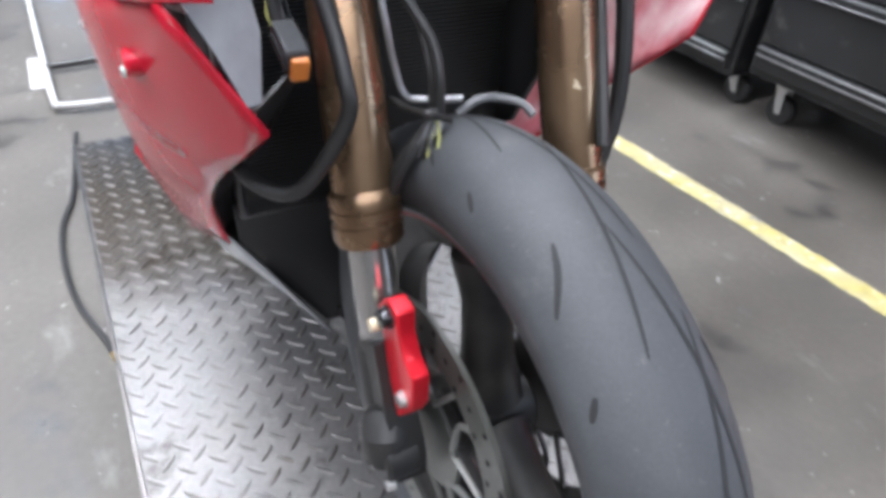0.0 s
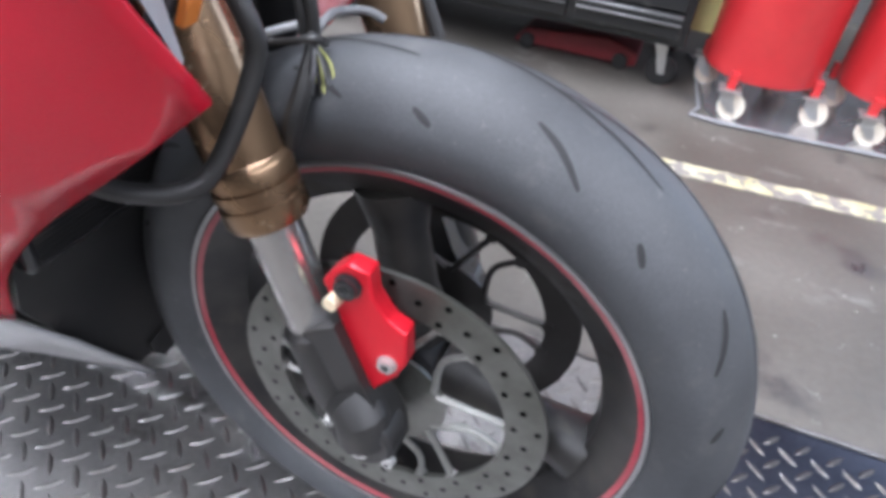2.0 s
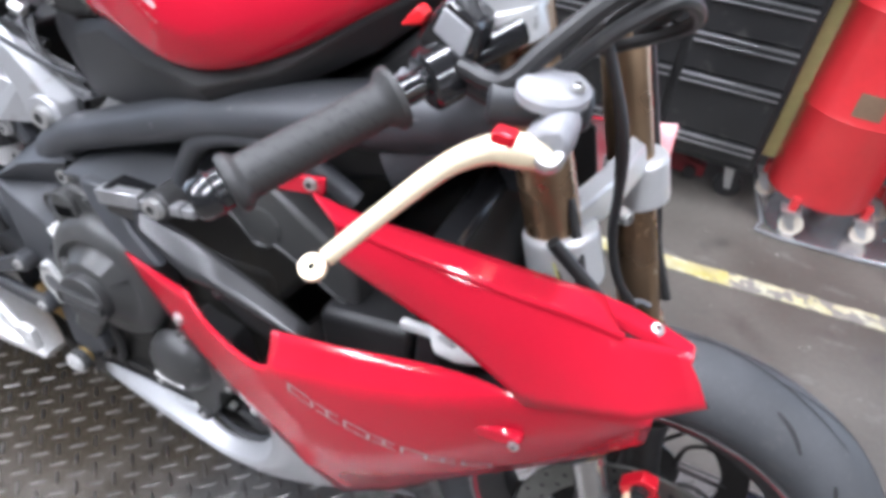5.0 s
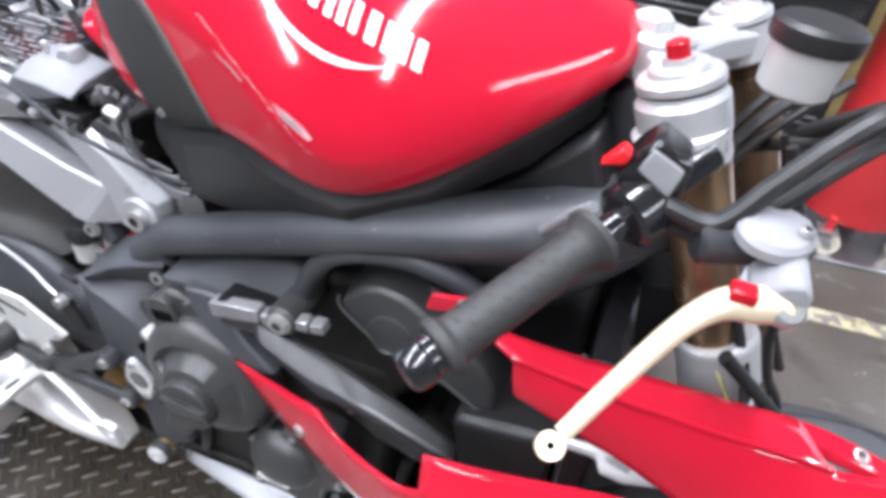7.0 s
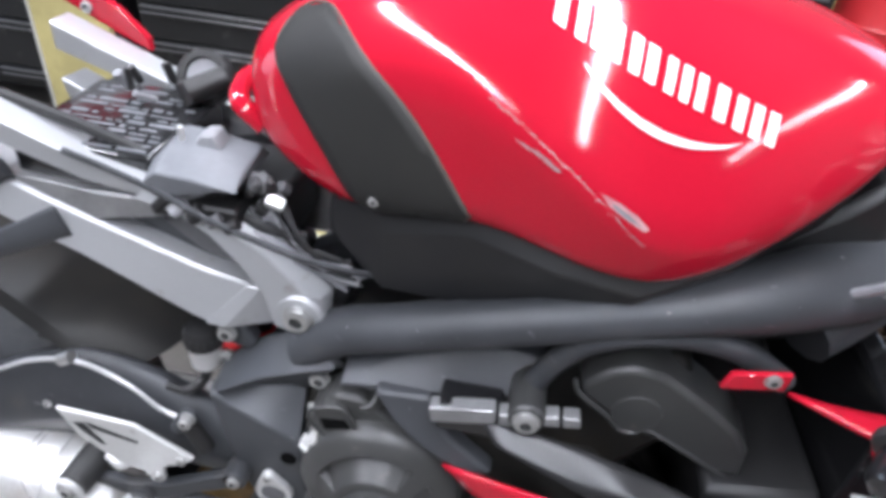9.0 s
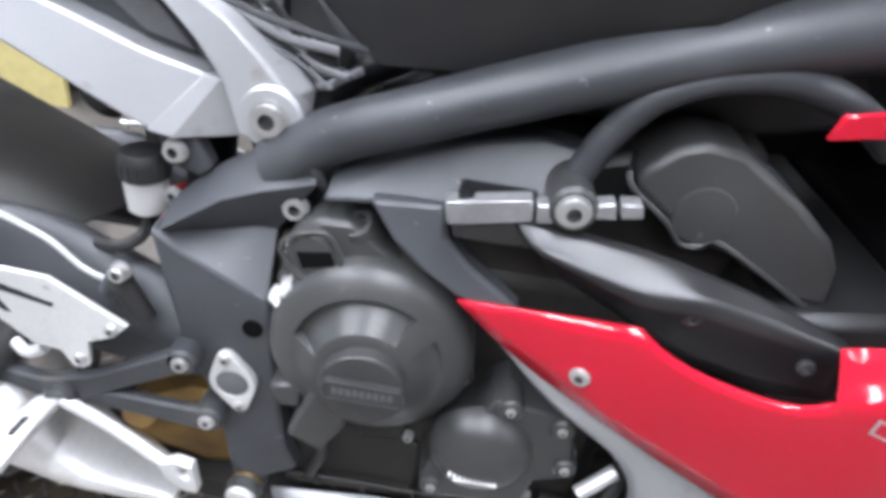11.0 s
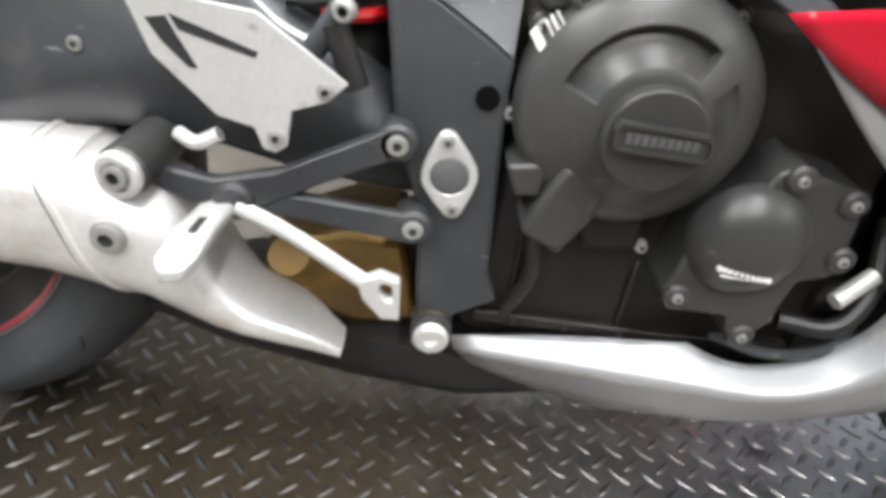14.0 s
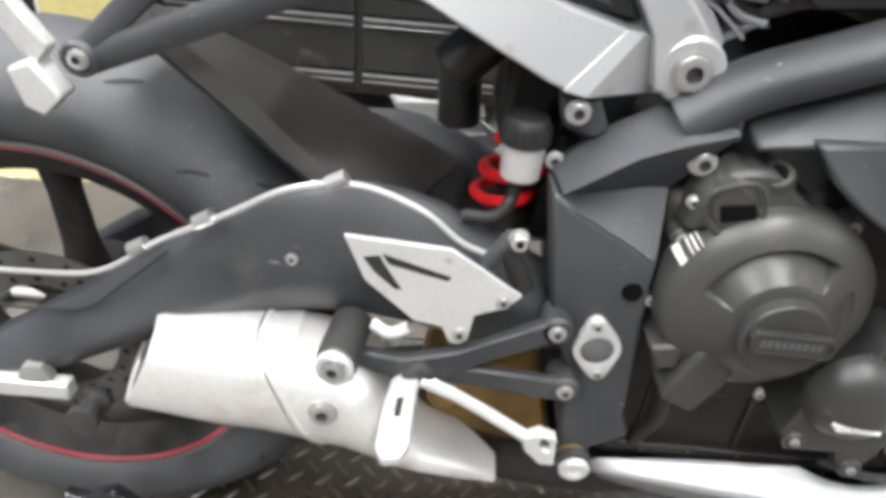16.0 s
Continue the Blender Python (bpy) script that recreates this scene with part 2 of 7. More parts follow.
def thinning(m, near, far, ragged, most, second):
    """Lets a film of dirt and painted shade thin out along x with a ragged edge, turning brown where it is thin."""
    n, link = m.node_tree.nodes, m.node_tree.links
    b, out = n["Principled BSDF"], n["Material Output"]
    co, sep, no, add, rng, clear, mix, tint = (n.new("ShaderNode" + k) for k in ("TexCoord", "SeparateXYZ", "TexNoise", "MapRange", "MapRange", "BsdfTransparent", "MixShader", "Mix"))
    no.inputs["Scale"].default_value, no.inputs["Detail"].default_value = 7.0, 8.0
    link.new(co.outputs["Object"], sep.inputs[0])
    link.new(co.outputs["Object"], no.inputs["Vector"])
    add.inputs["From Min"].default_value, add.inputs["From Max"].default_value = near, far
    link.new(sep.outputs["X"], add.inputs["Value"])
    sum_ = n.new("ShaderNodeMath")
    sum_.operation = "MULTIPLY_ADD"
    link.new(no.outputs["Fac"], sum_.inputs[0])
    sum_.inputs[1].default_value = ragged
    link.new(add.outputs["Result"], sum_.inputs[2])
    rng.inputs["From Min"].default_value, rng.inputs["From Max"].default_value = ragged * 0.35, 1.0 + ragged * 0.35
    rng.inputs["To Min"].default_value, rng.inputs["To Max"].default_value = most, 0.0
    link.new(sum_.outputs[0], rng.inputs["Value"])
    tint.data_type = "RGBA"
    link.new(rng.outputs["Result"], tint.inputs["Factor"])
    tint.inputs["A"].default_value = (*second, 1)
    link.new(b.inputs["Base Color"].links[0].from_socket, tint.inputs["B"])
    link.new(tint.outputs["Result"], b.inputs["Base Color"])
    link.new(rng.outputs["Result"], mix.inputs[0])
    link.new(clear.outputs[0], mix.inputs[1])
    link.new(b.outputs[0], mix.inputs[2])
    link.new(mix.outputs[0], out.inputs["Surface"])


thinning(OIL_SHADE, 0.12, 0.90, 0.7, 0.95, (0.105, 0.080, 0.048))


# ---- builders ----
def part(name, bm, mat, parent=None, label="", smooth=True, bevel=0.0, angle=35.0):
    """Links a bmesh as one mesh object under a thing or a part."""
    me = bpy.data.meshes.new(name)
    bmesh.ops.recalc_face_normals(bm, faces=bm.faces)
    bm.to_mesh(me)
    bm.free()
    me.materials.append(mat)
    if smooth:
        me.shade_smooth()
        me.set_sharp_from_angle(angle=radians(angle))
    ob = new(name, me)
    if parent:
        ob.parent = parent
    if bevel:
        mod = ob.modifiers.new("bevel", "BEVEL")
        mod.width, mod.segments, mod.limit_method, mod.angle_limit = bevel, 2, "ANGLE", radians(30)
    return tagged(ob, label)


def thing(name, label, category, group="", kind="", at=(0, 0, 0)):
    ob = new(name)
    ob.location = at
    ob.empty_display_size = 0.05
    return tagged(ob, label, category, group, kind)


def box(x0, x1, y0, y1, z0, z1, bm=None):
    bm = bm or bmesh.new()
    v = [bm.verts.new((x, y, z)) for x in (x0, x1) for y in (y0, y1) for z in (z0, z1)]
    for f in ((0, 1, 3, 2), (4, 6, 7, 5), (0, 4, 5, 1), (2, 3, 7, 6), (0, 2, 6, 4), (1, 5, 7, 3)):
        bm.faces.new([v[i] for i in f])
    return bm


def basis(axis):
    a = Vector(axis).normalized()
    u = a.orthogonal().normalized() if abs(a.y) < 0.9 else Vector((1, 0, 0))
    u = (u - a * u.dot(a)).normalized()
    return a, u, a.cross(u)


def rings(bm, loops, close=True, caps=(True, True)):
    """Skins a row of equal vertex loops."""
    vs = [[bm.verts.new(p) for p in loop] for loop in loops]
    for a, b in zip(vs, vs[1:]):
        for i in range(len(a) if close else len(a) - 1):
            j = (i + 1) % len(a)
            bm.faces.new((a[i], a[j], b[j], b[i]))
    if caps[0]:
        bm.faces.new(vs[0])
    if caps[1]:
        bm.faces.new(vs[-1])
    return bm


def lathe(profile, origin, axis, seg=32, bm=None, caps=(True, True), squash=1.0):
    """Turns (radius, height) pairs about an axis."""
    bm = bm or bmesh.new()
    a, u, w = basis(axis)
    o = Vector(origin)
    loops = [[o + a * h + (u * math.cos(k) + w * math.sin(k) * squash) * max(r, 1e-4)
              for k in (2 * math.pi * i / seg for i in range(seg))] for r, h in profile]
    return rings(bm, loops, True, caps)


def cyl(p0, p1, r0, r1=None, seg=20, bm=None, edge=0.0):
    d = Vector(p1) - Vector(p0)
    r1, h = r0 if r1 is None else r1, d.length
    pr = [(r0, 0), (r1, h)] if not edge else [(r0 - edge, 0), (r0, edge), (r1, h - edge), (r1 - edge, h)]
    return lathe(pr, p0, d, seg, bm)


def smooth_line(pts, n=6):
    """A Catmull-Rom line through the points."""
    pts = [Vector(p) for p in pts]
    full = [2 * pts[0] - pts[1], *pts, 2 * pts[-1] - pts[-2]]
    out = []
    for a, b, c, d in zip(full, full[1:], full[2:], full[3:]):
        for i in range(n):
            t = i / n
            out.append(0.5 * (2 * b + (c - a) * t + (2 * a - 5 * b + 4 * c - d) * t * t + (3 * b - a - 3 * c + d) * t ** 3))
    return out + [pts[-1]]


def tube(pts, r, seg=10, n=6, bm=None, flat=1.0):
    """A pipe along a smooth line; r may be a list of radii, flat squeezes it in y."""
    line = smooth_line(pts, n)
    rs = r if isinstance(r, (list, tuple)) else [r] * 2
    bm = bm or bmesh.new()
    loops, up = [], None
    for i, p in enumerate(line):
        d = (line[min(i + 1, len(line) - 1)] - line[max(i - 1, 0)]).normalized()
        up = d.orthogonal() if up is None else up - d * up.dot(d)
        up.normalize()
        w = d.cross(up)
        f = i / (len(line) - 1) * (len(rs) - 1)
        k = min(int(f), len(rs) - 2)
        rad = rs[k] + (rs[k + 1] - rs[k]) * (f - k)
        loop = []
        for s in range(seg):
            t = 2 * math.pi * s / seg
            q = (up * math.cos(t) + w * math.sin(t)) * rad
            q.y *= flat
            loop.append(p + q)
        loops.append(loop)
    return rings(bm, loops)


def slab(outline, y0, y1, holes=(), inset=0.0, bm=None):
    """A plate: an outline of (x, z) between y0 (outer, towards -y) and y1; inset draws the outer face in."""
    bm = bm or bmesh.new()
    n = len(outline)
    c = (sum(p[0] for p in outline) / n, sum(p[1] for p in outline) / n)
    front = [bm.verts.new((x + (c[0] - x) * inset, y0, z + (c[1] - z) * inset)) for x, z in outline]
    back = [bm.verts.new((x, y1, z)) for x, z in outline]
    for i in range(n):
        j = (i + 1) % n
        bm.faces.new((front[i], front[j], back[j], back[i]))
    for ring in (front, back):
        bmesh.ops.triangle_fill(bm, edges=[bm.edges.get((ring[i], ring[(i + 1) % n])) for i in range(n)], use_beauty=True)
    return bm


def frame_slab(outer, inner, y0, y1, bm=None):
    """A plate with a hole: outer and inner outlines of equal length."""
    bm = bm or bmesh.new()
    n = len(outer)
    r = [[bm.verts.new((x, y, z)) for x, z in o] for o in (outer, inner) for y in (y0, y1)]
    for i in range(n):
        j = (i + 1) % n
        bm.faces.new((r[0][i], r[0][j], r[2][j], r[2][i]))
        bm.faces.new((r[1][i], r[3][i], r[3][j], r[1][j]))
        bm.faces.new((r[0][i], r[1][i], r[1][j], r[0][j]))
        bm.faces.new((r[2][i], r[2][j], r[3][j], r[3][i]))
    return bm


def panel(name, points, faces, creases, mat, parent, label="", thick=0.004, levels=2, side=1, inner=None, corners=""):
    """A body panel: a coarse cage of named points, smoothed, with creases along the listed edges and a real thickness."""
    bm = bmesh.new()
    layer, tip = bm.edges.layers.float.new("crease_edge"), bm.verts.layers.float.new("crease_vert")
    names = list(points)
    v = {k: bm.verts.new((points[k][0], points[k][1] * side, points[k][2])) for k in names}
    for f in faces:
        bm.faces.new([v[k] for k in f.split()])
    for line in creases:
        ks = line.split()
        for a, b in zip(ks, ks[1:]):
            e = bm.edges.get((v[a], v[b]))
            if e:
                e[layer] = 1.0
    for k in corners.split():
        v[k][tip] = 1.0
    bmesh.ops.recalc_face_normals(bm, faces=bm.faces)
    mean = sum((f.normal.y * f.calc_area() for f in bm.faces))
    if mean * side > 0:
        bmesh.ops.reverse_faces(bm, faces=bm.faces)
    me = bpy.data.meshes.new(name)
    bm.to_mesh(me)
    bm.free()
    me.materials.append(mat)
    if inner:
        me.materials.append(inner)
    me.shade_smooth()
    ob = new(name, me)
    ob.parent = parent
    sub = ob.modifiers.new("smooth", "SUBSURF")
    sub.levels = sub.render_levels = levels
    sub.boundary_smooth = "PRESERVE_CORNERS"
    sol = ob.modifiers.new("thick", "SOLIDIFY")
    sol.thickness, sol.offset = thick, -1
    if inner:
        sol.material_offset = 1
    return tagged(ob, label)


def bolt(p, axis=(0, -1, 0), r=0.008, h=0.005, parent=None, mat=None, name="bolt", socket=True):
    """A cap screw with a washer face and a hex socket."""
    r *= 0.84
    pr = [(r * 1.2, 0), (r * 1.2, h * 0.25), (r, h * 0.3), (r, h * 0.9), (r * 0.86, h)]
    if socket:
        pr += [(r * 0.50, h), (r * 0.46, h * 0.1)]
    ob = part(name, lathe(pr, p, axis, 14), mat or STEEL, parent)
    # Socket faces are coloured darker for the shade in the recess.
    if socket:
        ob.data.materials.append(SOCK)
        for f in [ob.data.polygons[-1], *ob.data.polygons[(len(pr) - 2) * 14:(len(pr) - 1) * 14]]:
            f.material_index = 1
    return ob


def surface_of(ob):
    """A ray-castable copy of an object's finished surface."""
    bpy.context.view_layer.update()
    deps = bpy.context.evaluated_depsgraph_get()
    me = ob.evaluated_get(deps).to_mesh()
    return BVHTree.FromPolygons([v.co.copy() for v in me.vertices], [tuple(p.vertices) for p in me.polygons])


def decal(name, shapes, tree, mat, parent, label="", lift=0.0006, cuts=1, thick=0.0):
    """Flat (x, z) outlines laid on a surface from its right side."""
    bm = bmesh.new()
    for outline in shapes:
        vs = [bm.verts.new((x, 0, z)) for x, z in outline]
        if len(vs) == 4:
            bm.faces.new(vs)
        else:
            n = len(vs)
            bmesh.ops.triangle_fill(bm, edges=[bm.edges.new((vs[i], vs[(i + 1) % n])) for i in range(n)], use_beauty=True)
    for _ in range(cuts):
        bmesh.ops.subdivide_edges(bm, edges=bm.edges[:], cuts=1, use_grid_fill=True)
    for v in bm.verts:
        hit, normal, _, _ = tree.ray_cast(Vector((v.co.x, -1.0, v.co.z)), Vector((0, 1, 0)))
        if hit:
            v.co = hit + Vector((0, -1, 0)) * lift + (normal if normal.y < 0 else -normal) * lift
        else:
            hit = tree.find_nearest(Vector((v.co.x, -0.1, v.co.z)))[0]
            v.co = hit + Vector((0, -lift, lift))
    ob = part(name, bm, mat, parent, label)
    if thick:
        sol = ob.modifiers.new("thick", "SOLIDIFY")
        sol.thickness, sol.offset = thick, 0
    return ob


# ---- the setting ----
FLOOR = -0.015
floor = tagged(part("floor", box(-5, 6, -8, 2.6, FLOOR - 0.1, FLOOR), CONCRETE, smooth=False), "grey worn concrete workshop floor with dark stains", "floor", kind="structure")
WALLS = {"wall_north": [(-5.2, 2.9, 2.6, 2.8, FLOOR, 3.4), (2.9, 4.8, 2.6, 2.8, 2.2, 3.4), (4.8, 6.2, 2.6, 2.8, FLOOR, 3.4)], "wall_south": [(-5.2, 6.2, -8.2, -8, FLOOR, 3.4)],
         # The west opening is unseen, added to let light onto the deck.
         "wall_west": [(-5.2, -5, -8, -0.5, FLOOR, 3.4), (-5.2, -5, -0.5, 1.4, 2.3, 3.4), (-5.2, -5, 1.4, 2.6, FLOOR, 3.4)], "wall_east": [(6, 6.2, -8, 2.6, FLOOR, 3.4)]}
for nm, boxes in WALLS.items():
    bm = bmesh.new()
    for q in boxes:
        box(*q, bm)
    tagged(part(nm, bm, WALLM, smooth=False), "plain grey painted workshop wall", "wall", kind="structure")
tagged(part("ground", box(-60, 60, -60, 60, FLOOR - 0.3, FLOOR - 0.105), CONCRETE, smooth=False), "grey concrete yard outside the wall openings", "ground", kind="structure")
tagged(part("ceiling", box(-5, 6, -8, 2.6, 3.4, 3.5), WALLM, smooth=False), "plain grey workshop ceiling", "ceiling", kind="structure")


def ceiling_lamp(x, y, length, power):
    """A fluorescent batten: housing, glowing tube and the light that it gives."""
    lamp = thing("ceiling_light", "white fluorescent batten light on the ceiling", "lamp", "ceiling lights", at=(x, y, 3.2))
    hx, hy = 0.09, length / 2
    part("housing", box(-hx, hx, -hy, hy, 0.04, 0.2), WHITE, lamp, bevel=0.01)
    data = bpy.data.lights.new("tube_light", "AREA")
    data.shape, data.size, data.size_y, data.energy = "RECTANGLE", 2 * hx, 2 * hy, power
    data.color = (1.0, 0.985, 0.96)
    ob = new("tube_light", data)
    ob.parent, ob.location = lamp, (0, 0, 0.0)
    return lamp


for lx, power in ((-1.3, 255), (0.95, 215), (4.7, 205)):
    ceiling_lamp(lx, -1.4, 6.0, power)
# The second lamp fills the added west opening to brighten the deck.
for place, turn, size, power in (((3.85, 2.66, 1.09), (-90, 0, 0), (1.8, 2.1), 20), ((-5.06, 0.45, 1.14), (0, -90, 0), (2.2, 1.8), 30)):
    day = bpy.data.lights.new("bay_daylight", "AREA")
    day.shape, day.size, day.size_y, day.energy, day.color = "RECTANGLE", size[0], size[1], power, (0.78, 0.88, 1.0)
    ob = new("bay_daylight", day)
    ob.location, ob.rotation_euler = place, [radians(a) for a in turn]

# the yellow floor line, worn through in places
bm = bmesh.new()
rng = random.Random(4)
a, b = Vector((-3.0, 0.74, 0)), Vector((4.6, 1.287, 0))
d = (b - a).normalized()
w = Vector((-d.y, d.x, 0))
steps = 300
top, low = [], []
for i in range(steps + 1):
    p = a.lerp(b, i / steps)
    top.append(bm.verts.new((*(p + w * (0.033 + rng.uniform(-0.004, 0.002)))[:2], FLOOR + 0.0015)))
    low.append(bm.verts.new((*(p - w * (0.033 + rng.uniform(-0.004, 0.002)))[:2], FLOOR + 0.0015)))
for i in range(steps):
    bm.faces.new((low[i], low[i + 1], top[i + 1], top[i]))
far = bm.copy()
for sheet, keep in ((bm, lambda x: x < 1.62), (far, lambda x: x >= 1.62)):
    bmesh.ops.delete(sheet, geom=[f for f in sheet.faces if not keep(f.calc_center_median().x)], context="FACES")
tagged(part("floor_marking", far, YWORN, smooth=False), "chipped pale yellow line, worn to the concrete", "floor marking", kind="structure")
tagged(part("floor_marking", bm, YLINE, smooth=False), "worn yellow painted line on the concrete floor", "floor marking", kind="structure")

# ---- the lift deck ----
X0, X1, Y0, Y1 = 0.08, 2.12, -0.35, 0.352
deck = thing("lift_platform", "low steel lift platform with raised diamond tread", "platform", kind="structure")
part("deck", box(X0, 1.662, Y0, Y1, FLOOR, 0.0), PLATE, deck, smooth=False, bevel=0.002)
part("deck_end", box(1.664, X1, Y0, Y1, FLOOR, 0.0), PLATE_DARK, deck, "front end of the deck in a darker copy of its steel", smooth=False, bevel=0.002)
part("edge_rail", box(X0, X1, Y0 - 0.006, Y0 - 0.0005, FLOOR, 0.003), LUG, deck, "bright worn steel edge", bevel=0.001)
part("edge_rail", box(X0, X1, Y1 + 0.0005, Y1 + 0.006, FLOOR, 0.003), LUG, deck, "bright worn steel edge", bevel=0.001)


def lug_verts(cx, cy, ang, length=0.036, width=0.0075, high=0.0022):
    """The corners of one raised tread lug: a pointed, ridged bar."""
    c, s = math.cos(ang), math.sin(ang)
    base = [(-length / 2, 0), (-length * 0.22, -width / 2), (length * 0.22, -width / 2), (length / 2, 0), (length * 0.22, width / 2), (-length * 0.22, width / 2)]
    ridge = [(-length * 0.36, 0), (-length * 0.18, -width * 0.2), (length * 0.18, -width * 0.2), (length * 0.36, 0), (length * 0.18, width * 0.2), (-length * 0.18, width * 0.2)]
    pts = [(cx + x * c - y * s, cy + x * s + y * c, 0.0) for x, y in base]
    return pts + [(cx + x * c - y * s, cy + x * s + y * c, high) for x, y in ridge]


# Sheet mixes oily dirt with shade and brown reflections painted as colour.
part("oil_film", box(X0 + 0.004, 1.10, Y0 + 0.004, 0.30, 0.0002, 0.0005), OIL_SHADE, deck, "oily brown-black dirt and painted shade thinning out over the deck", smooth=False)
LUG_FACES = [(i, (i + 1) % 6, 6 + (i + 1) % 6, 6 + i) for i in range(6)] + [tuple(range(6, 12))]
lug_mesh = []
for ang in (0.78, -0.78):
    me = bpy.data.meshes.new("tread_lug")
    me.from_pydata(lug_verts(0, 0, ang), [], LUG_FACES)
    me.materials.append(LUG)
    lug_mesh.append(me)
PITCH = 0.0436
near, rest_v, rest_f = [], [], []
for i in range(int((X1 - X0) / PITCH * 2)):
    for j in range(int((Y1 - Y0) / PITCH * 2)):
        if (i + j) % 2 == 0:
            cx, cy = X0 + 0.0142 + i * PITCH / 2, Y0 + 0.0127 + j * PITCH / 2
            if cx > X1 - 0.018 or cy > Y1 - 0.018:
                continue
            if 0.35 < cx < 1.05 and cy < 0.06 and len(near) < 295:
                near.append((cx, cy, i % 2))
            else:
                k = len(rest_v)
                rest_v += lug_verts(cx, cy, (0.78, -0.78)[i % 2])
                rest_f += [tuple(k + q for q in f) for f in LUG_FACES]
me = bpy.data.meshes.new("tread")
me.from_pydata(rest_v, [], rest_f)
me.materials.append(LUG)
ob = tagged(new("tread", me), "raised diamond tread lugs", kind="stuff")
ob.parent = deck

# ---- the motorcycle ----
bike = thing("motorcycle", "red sports motorcycle, partly stripped, standing on the lift", "motorcycle")


def tyre(name, centre, rad, width, rim_r, parent):
    prof = []
    for i in range(25):
        a = math.pi * (i / 24 - 0.5)
        prof.append((rad - (rad - rim_r) * 0.80 * (1 - math.cos(a)) ** 1.15, math.sin(a) * width / 2 * (1.0 if abs(a) < 1.2 else 1.0)))
    prof = [(rim_r, -width * 0.36), (rim_r + 0.006, -width * 0.43), *prof[2:-2], (rim_r + 0.006, width * 0.43), (rim_r, width * 0.36)]
    return part(name, lathe(prof, centre, (0, 1, 0), 96, caps=(False, False)), RUBBER, parent, "worn grey-black road tyre with curved grooves", angle=60)


def tyre_surface(centre, rad, width, rim_r, ang, a):
    r = rad - (rad - rim_r) * 0.80 * (1 - math.cos(a)) ** 1.15 + 0.0006
    return Vector(centre) + Vector((math.cos(ang) * r, math.sin(a) * width / 2, math.sin(ang) * r))


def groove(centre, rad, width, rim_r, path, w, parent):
    """A tread groove: a flat dark strip, its shade put in as colour, along (angle round the wheel, angle across the
    tread).
    """
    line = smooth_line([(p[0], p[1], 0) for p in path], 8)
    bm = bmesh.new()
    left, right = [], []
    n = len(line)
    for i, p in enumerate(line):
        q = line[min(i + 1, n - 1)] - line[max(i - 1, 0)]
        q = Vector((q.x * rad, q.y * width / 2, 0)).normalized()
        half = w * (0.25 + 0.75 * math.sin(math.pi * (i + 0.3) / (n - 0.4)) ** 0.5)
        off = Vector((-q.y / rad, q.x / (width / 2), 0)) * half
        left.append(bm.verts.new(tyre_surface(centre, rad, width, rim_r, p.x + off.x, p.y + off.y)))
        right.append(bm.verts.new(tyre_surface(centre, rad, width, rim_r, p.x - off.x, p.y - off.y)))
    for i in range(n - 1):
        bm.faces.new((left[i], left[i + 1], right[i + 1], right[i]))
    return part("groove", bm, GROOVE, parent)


def wheel(name, centre, rad, tyre_w, rim_w, rim_r, spokes, parent, label, first=0.3, thick=1.0):
    cx, cy, cz = centre
    h = rim_w / 2
    prof = [(rim_r, -h), (rim_r + 0.004, -h + 0.004), (rim_r - 0.004, -h + 0.012), (rim_r - 0.03, -h + 0.03), (rim_r - 0.036, 0), (rim_r - 0.03, h - 0.03),
            (rim_r - 0.004, h - 0.012), (rim_r + 0.004, h - 0.004), (rim_r, h), (rim_r - 0.012, h - 0.006), (rim_r - 0.042, h - 0.03), (rim_r - 0.046, 0),
            (rim_r - 0.042, -h + 0.03), (rim_r - 0.012, -h + 0.006), (rim_r, -h)]
    bm = lathe(prof, centre, (0, 1, 0), 80, caps=(False, False))
    lathe([(0.03, -h * 0.9), (0.036, -h * 0.8), (0.036, h * 0.8), (0.03, h * 0.9)], centre, (0, 1, 0), 28, bm)
    w = part(name, bm, RIM, parent, label)
    for k in range(spokes):
        a0 = 2 * math.pi * k / spokes + first
        p0 = Vector((cx + 0.026 * math.cos(a0), cy, cz + 0.026 * math.sin(a0)))
        p1 = Vector((cx + (rim_r - 0.038) * math.cos(a0 + 0.06), cy, cz + (rim_r - 0.038) * math.sin(a0 + 0.06)))
        bm = tube([p0, p0.lerp(p1, 0.3), p0.lerp(p1, 0.7), p1], [q * thick for q in (0.030, 0.022, 0.020, 0.028)], 12, 4)
        part("spoke", bm, RIM, w)
    for s in (-1, 1):
        part("rim_stripe", lathe([(rim_r - 0.0085, 0.0), (rim_r - 0.0035, s * 0.0025)], (cx, cy + s * (h - 0.0032), cz), (0, 1, 0), 80, caps=(False, False)),
             STRIPE, w, "thin red rim tape")
        part("rim_edge", lathe([(rim_r - 0.0025, 0.0), (rim_r + 0.0012, s * 0.0012), (rim_r + 0.0038, s * -0.0018)], (cx, cy + s * (h + 0.0004), cz), (0, 1, 0), 80, caps=(False, False)), TRIM, w, "bare scuffed rim edge")
    return w


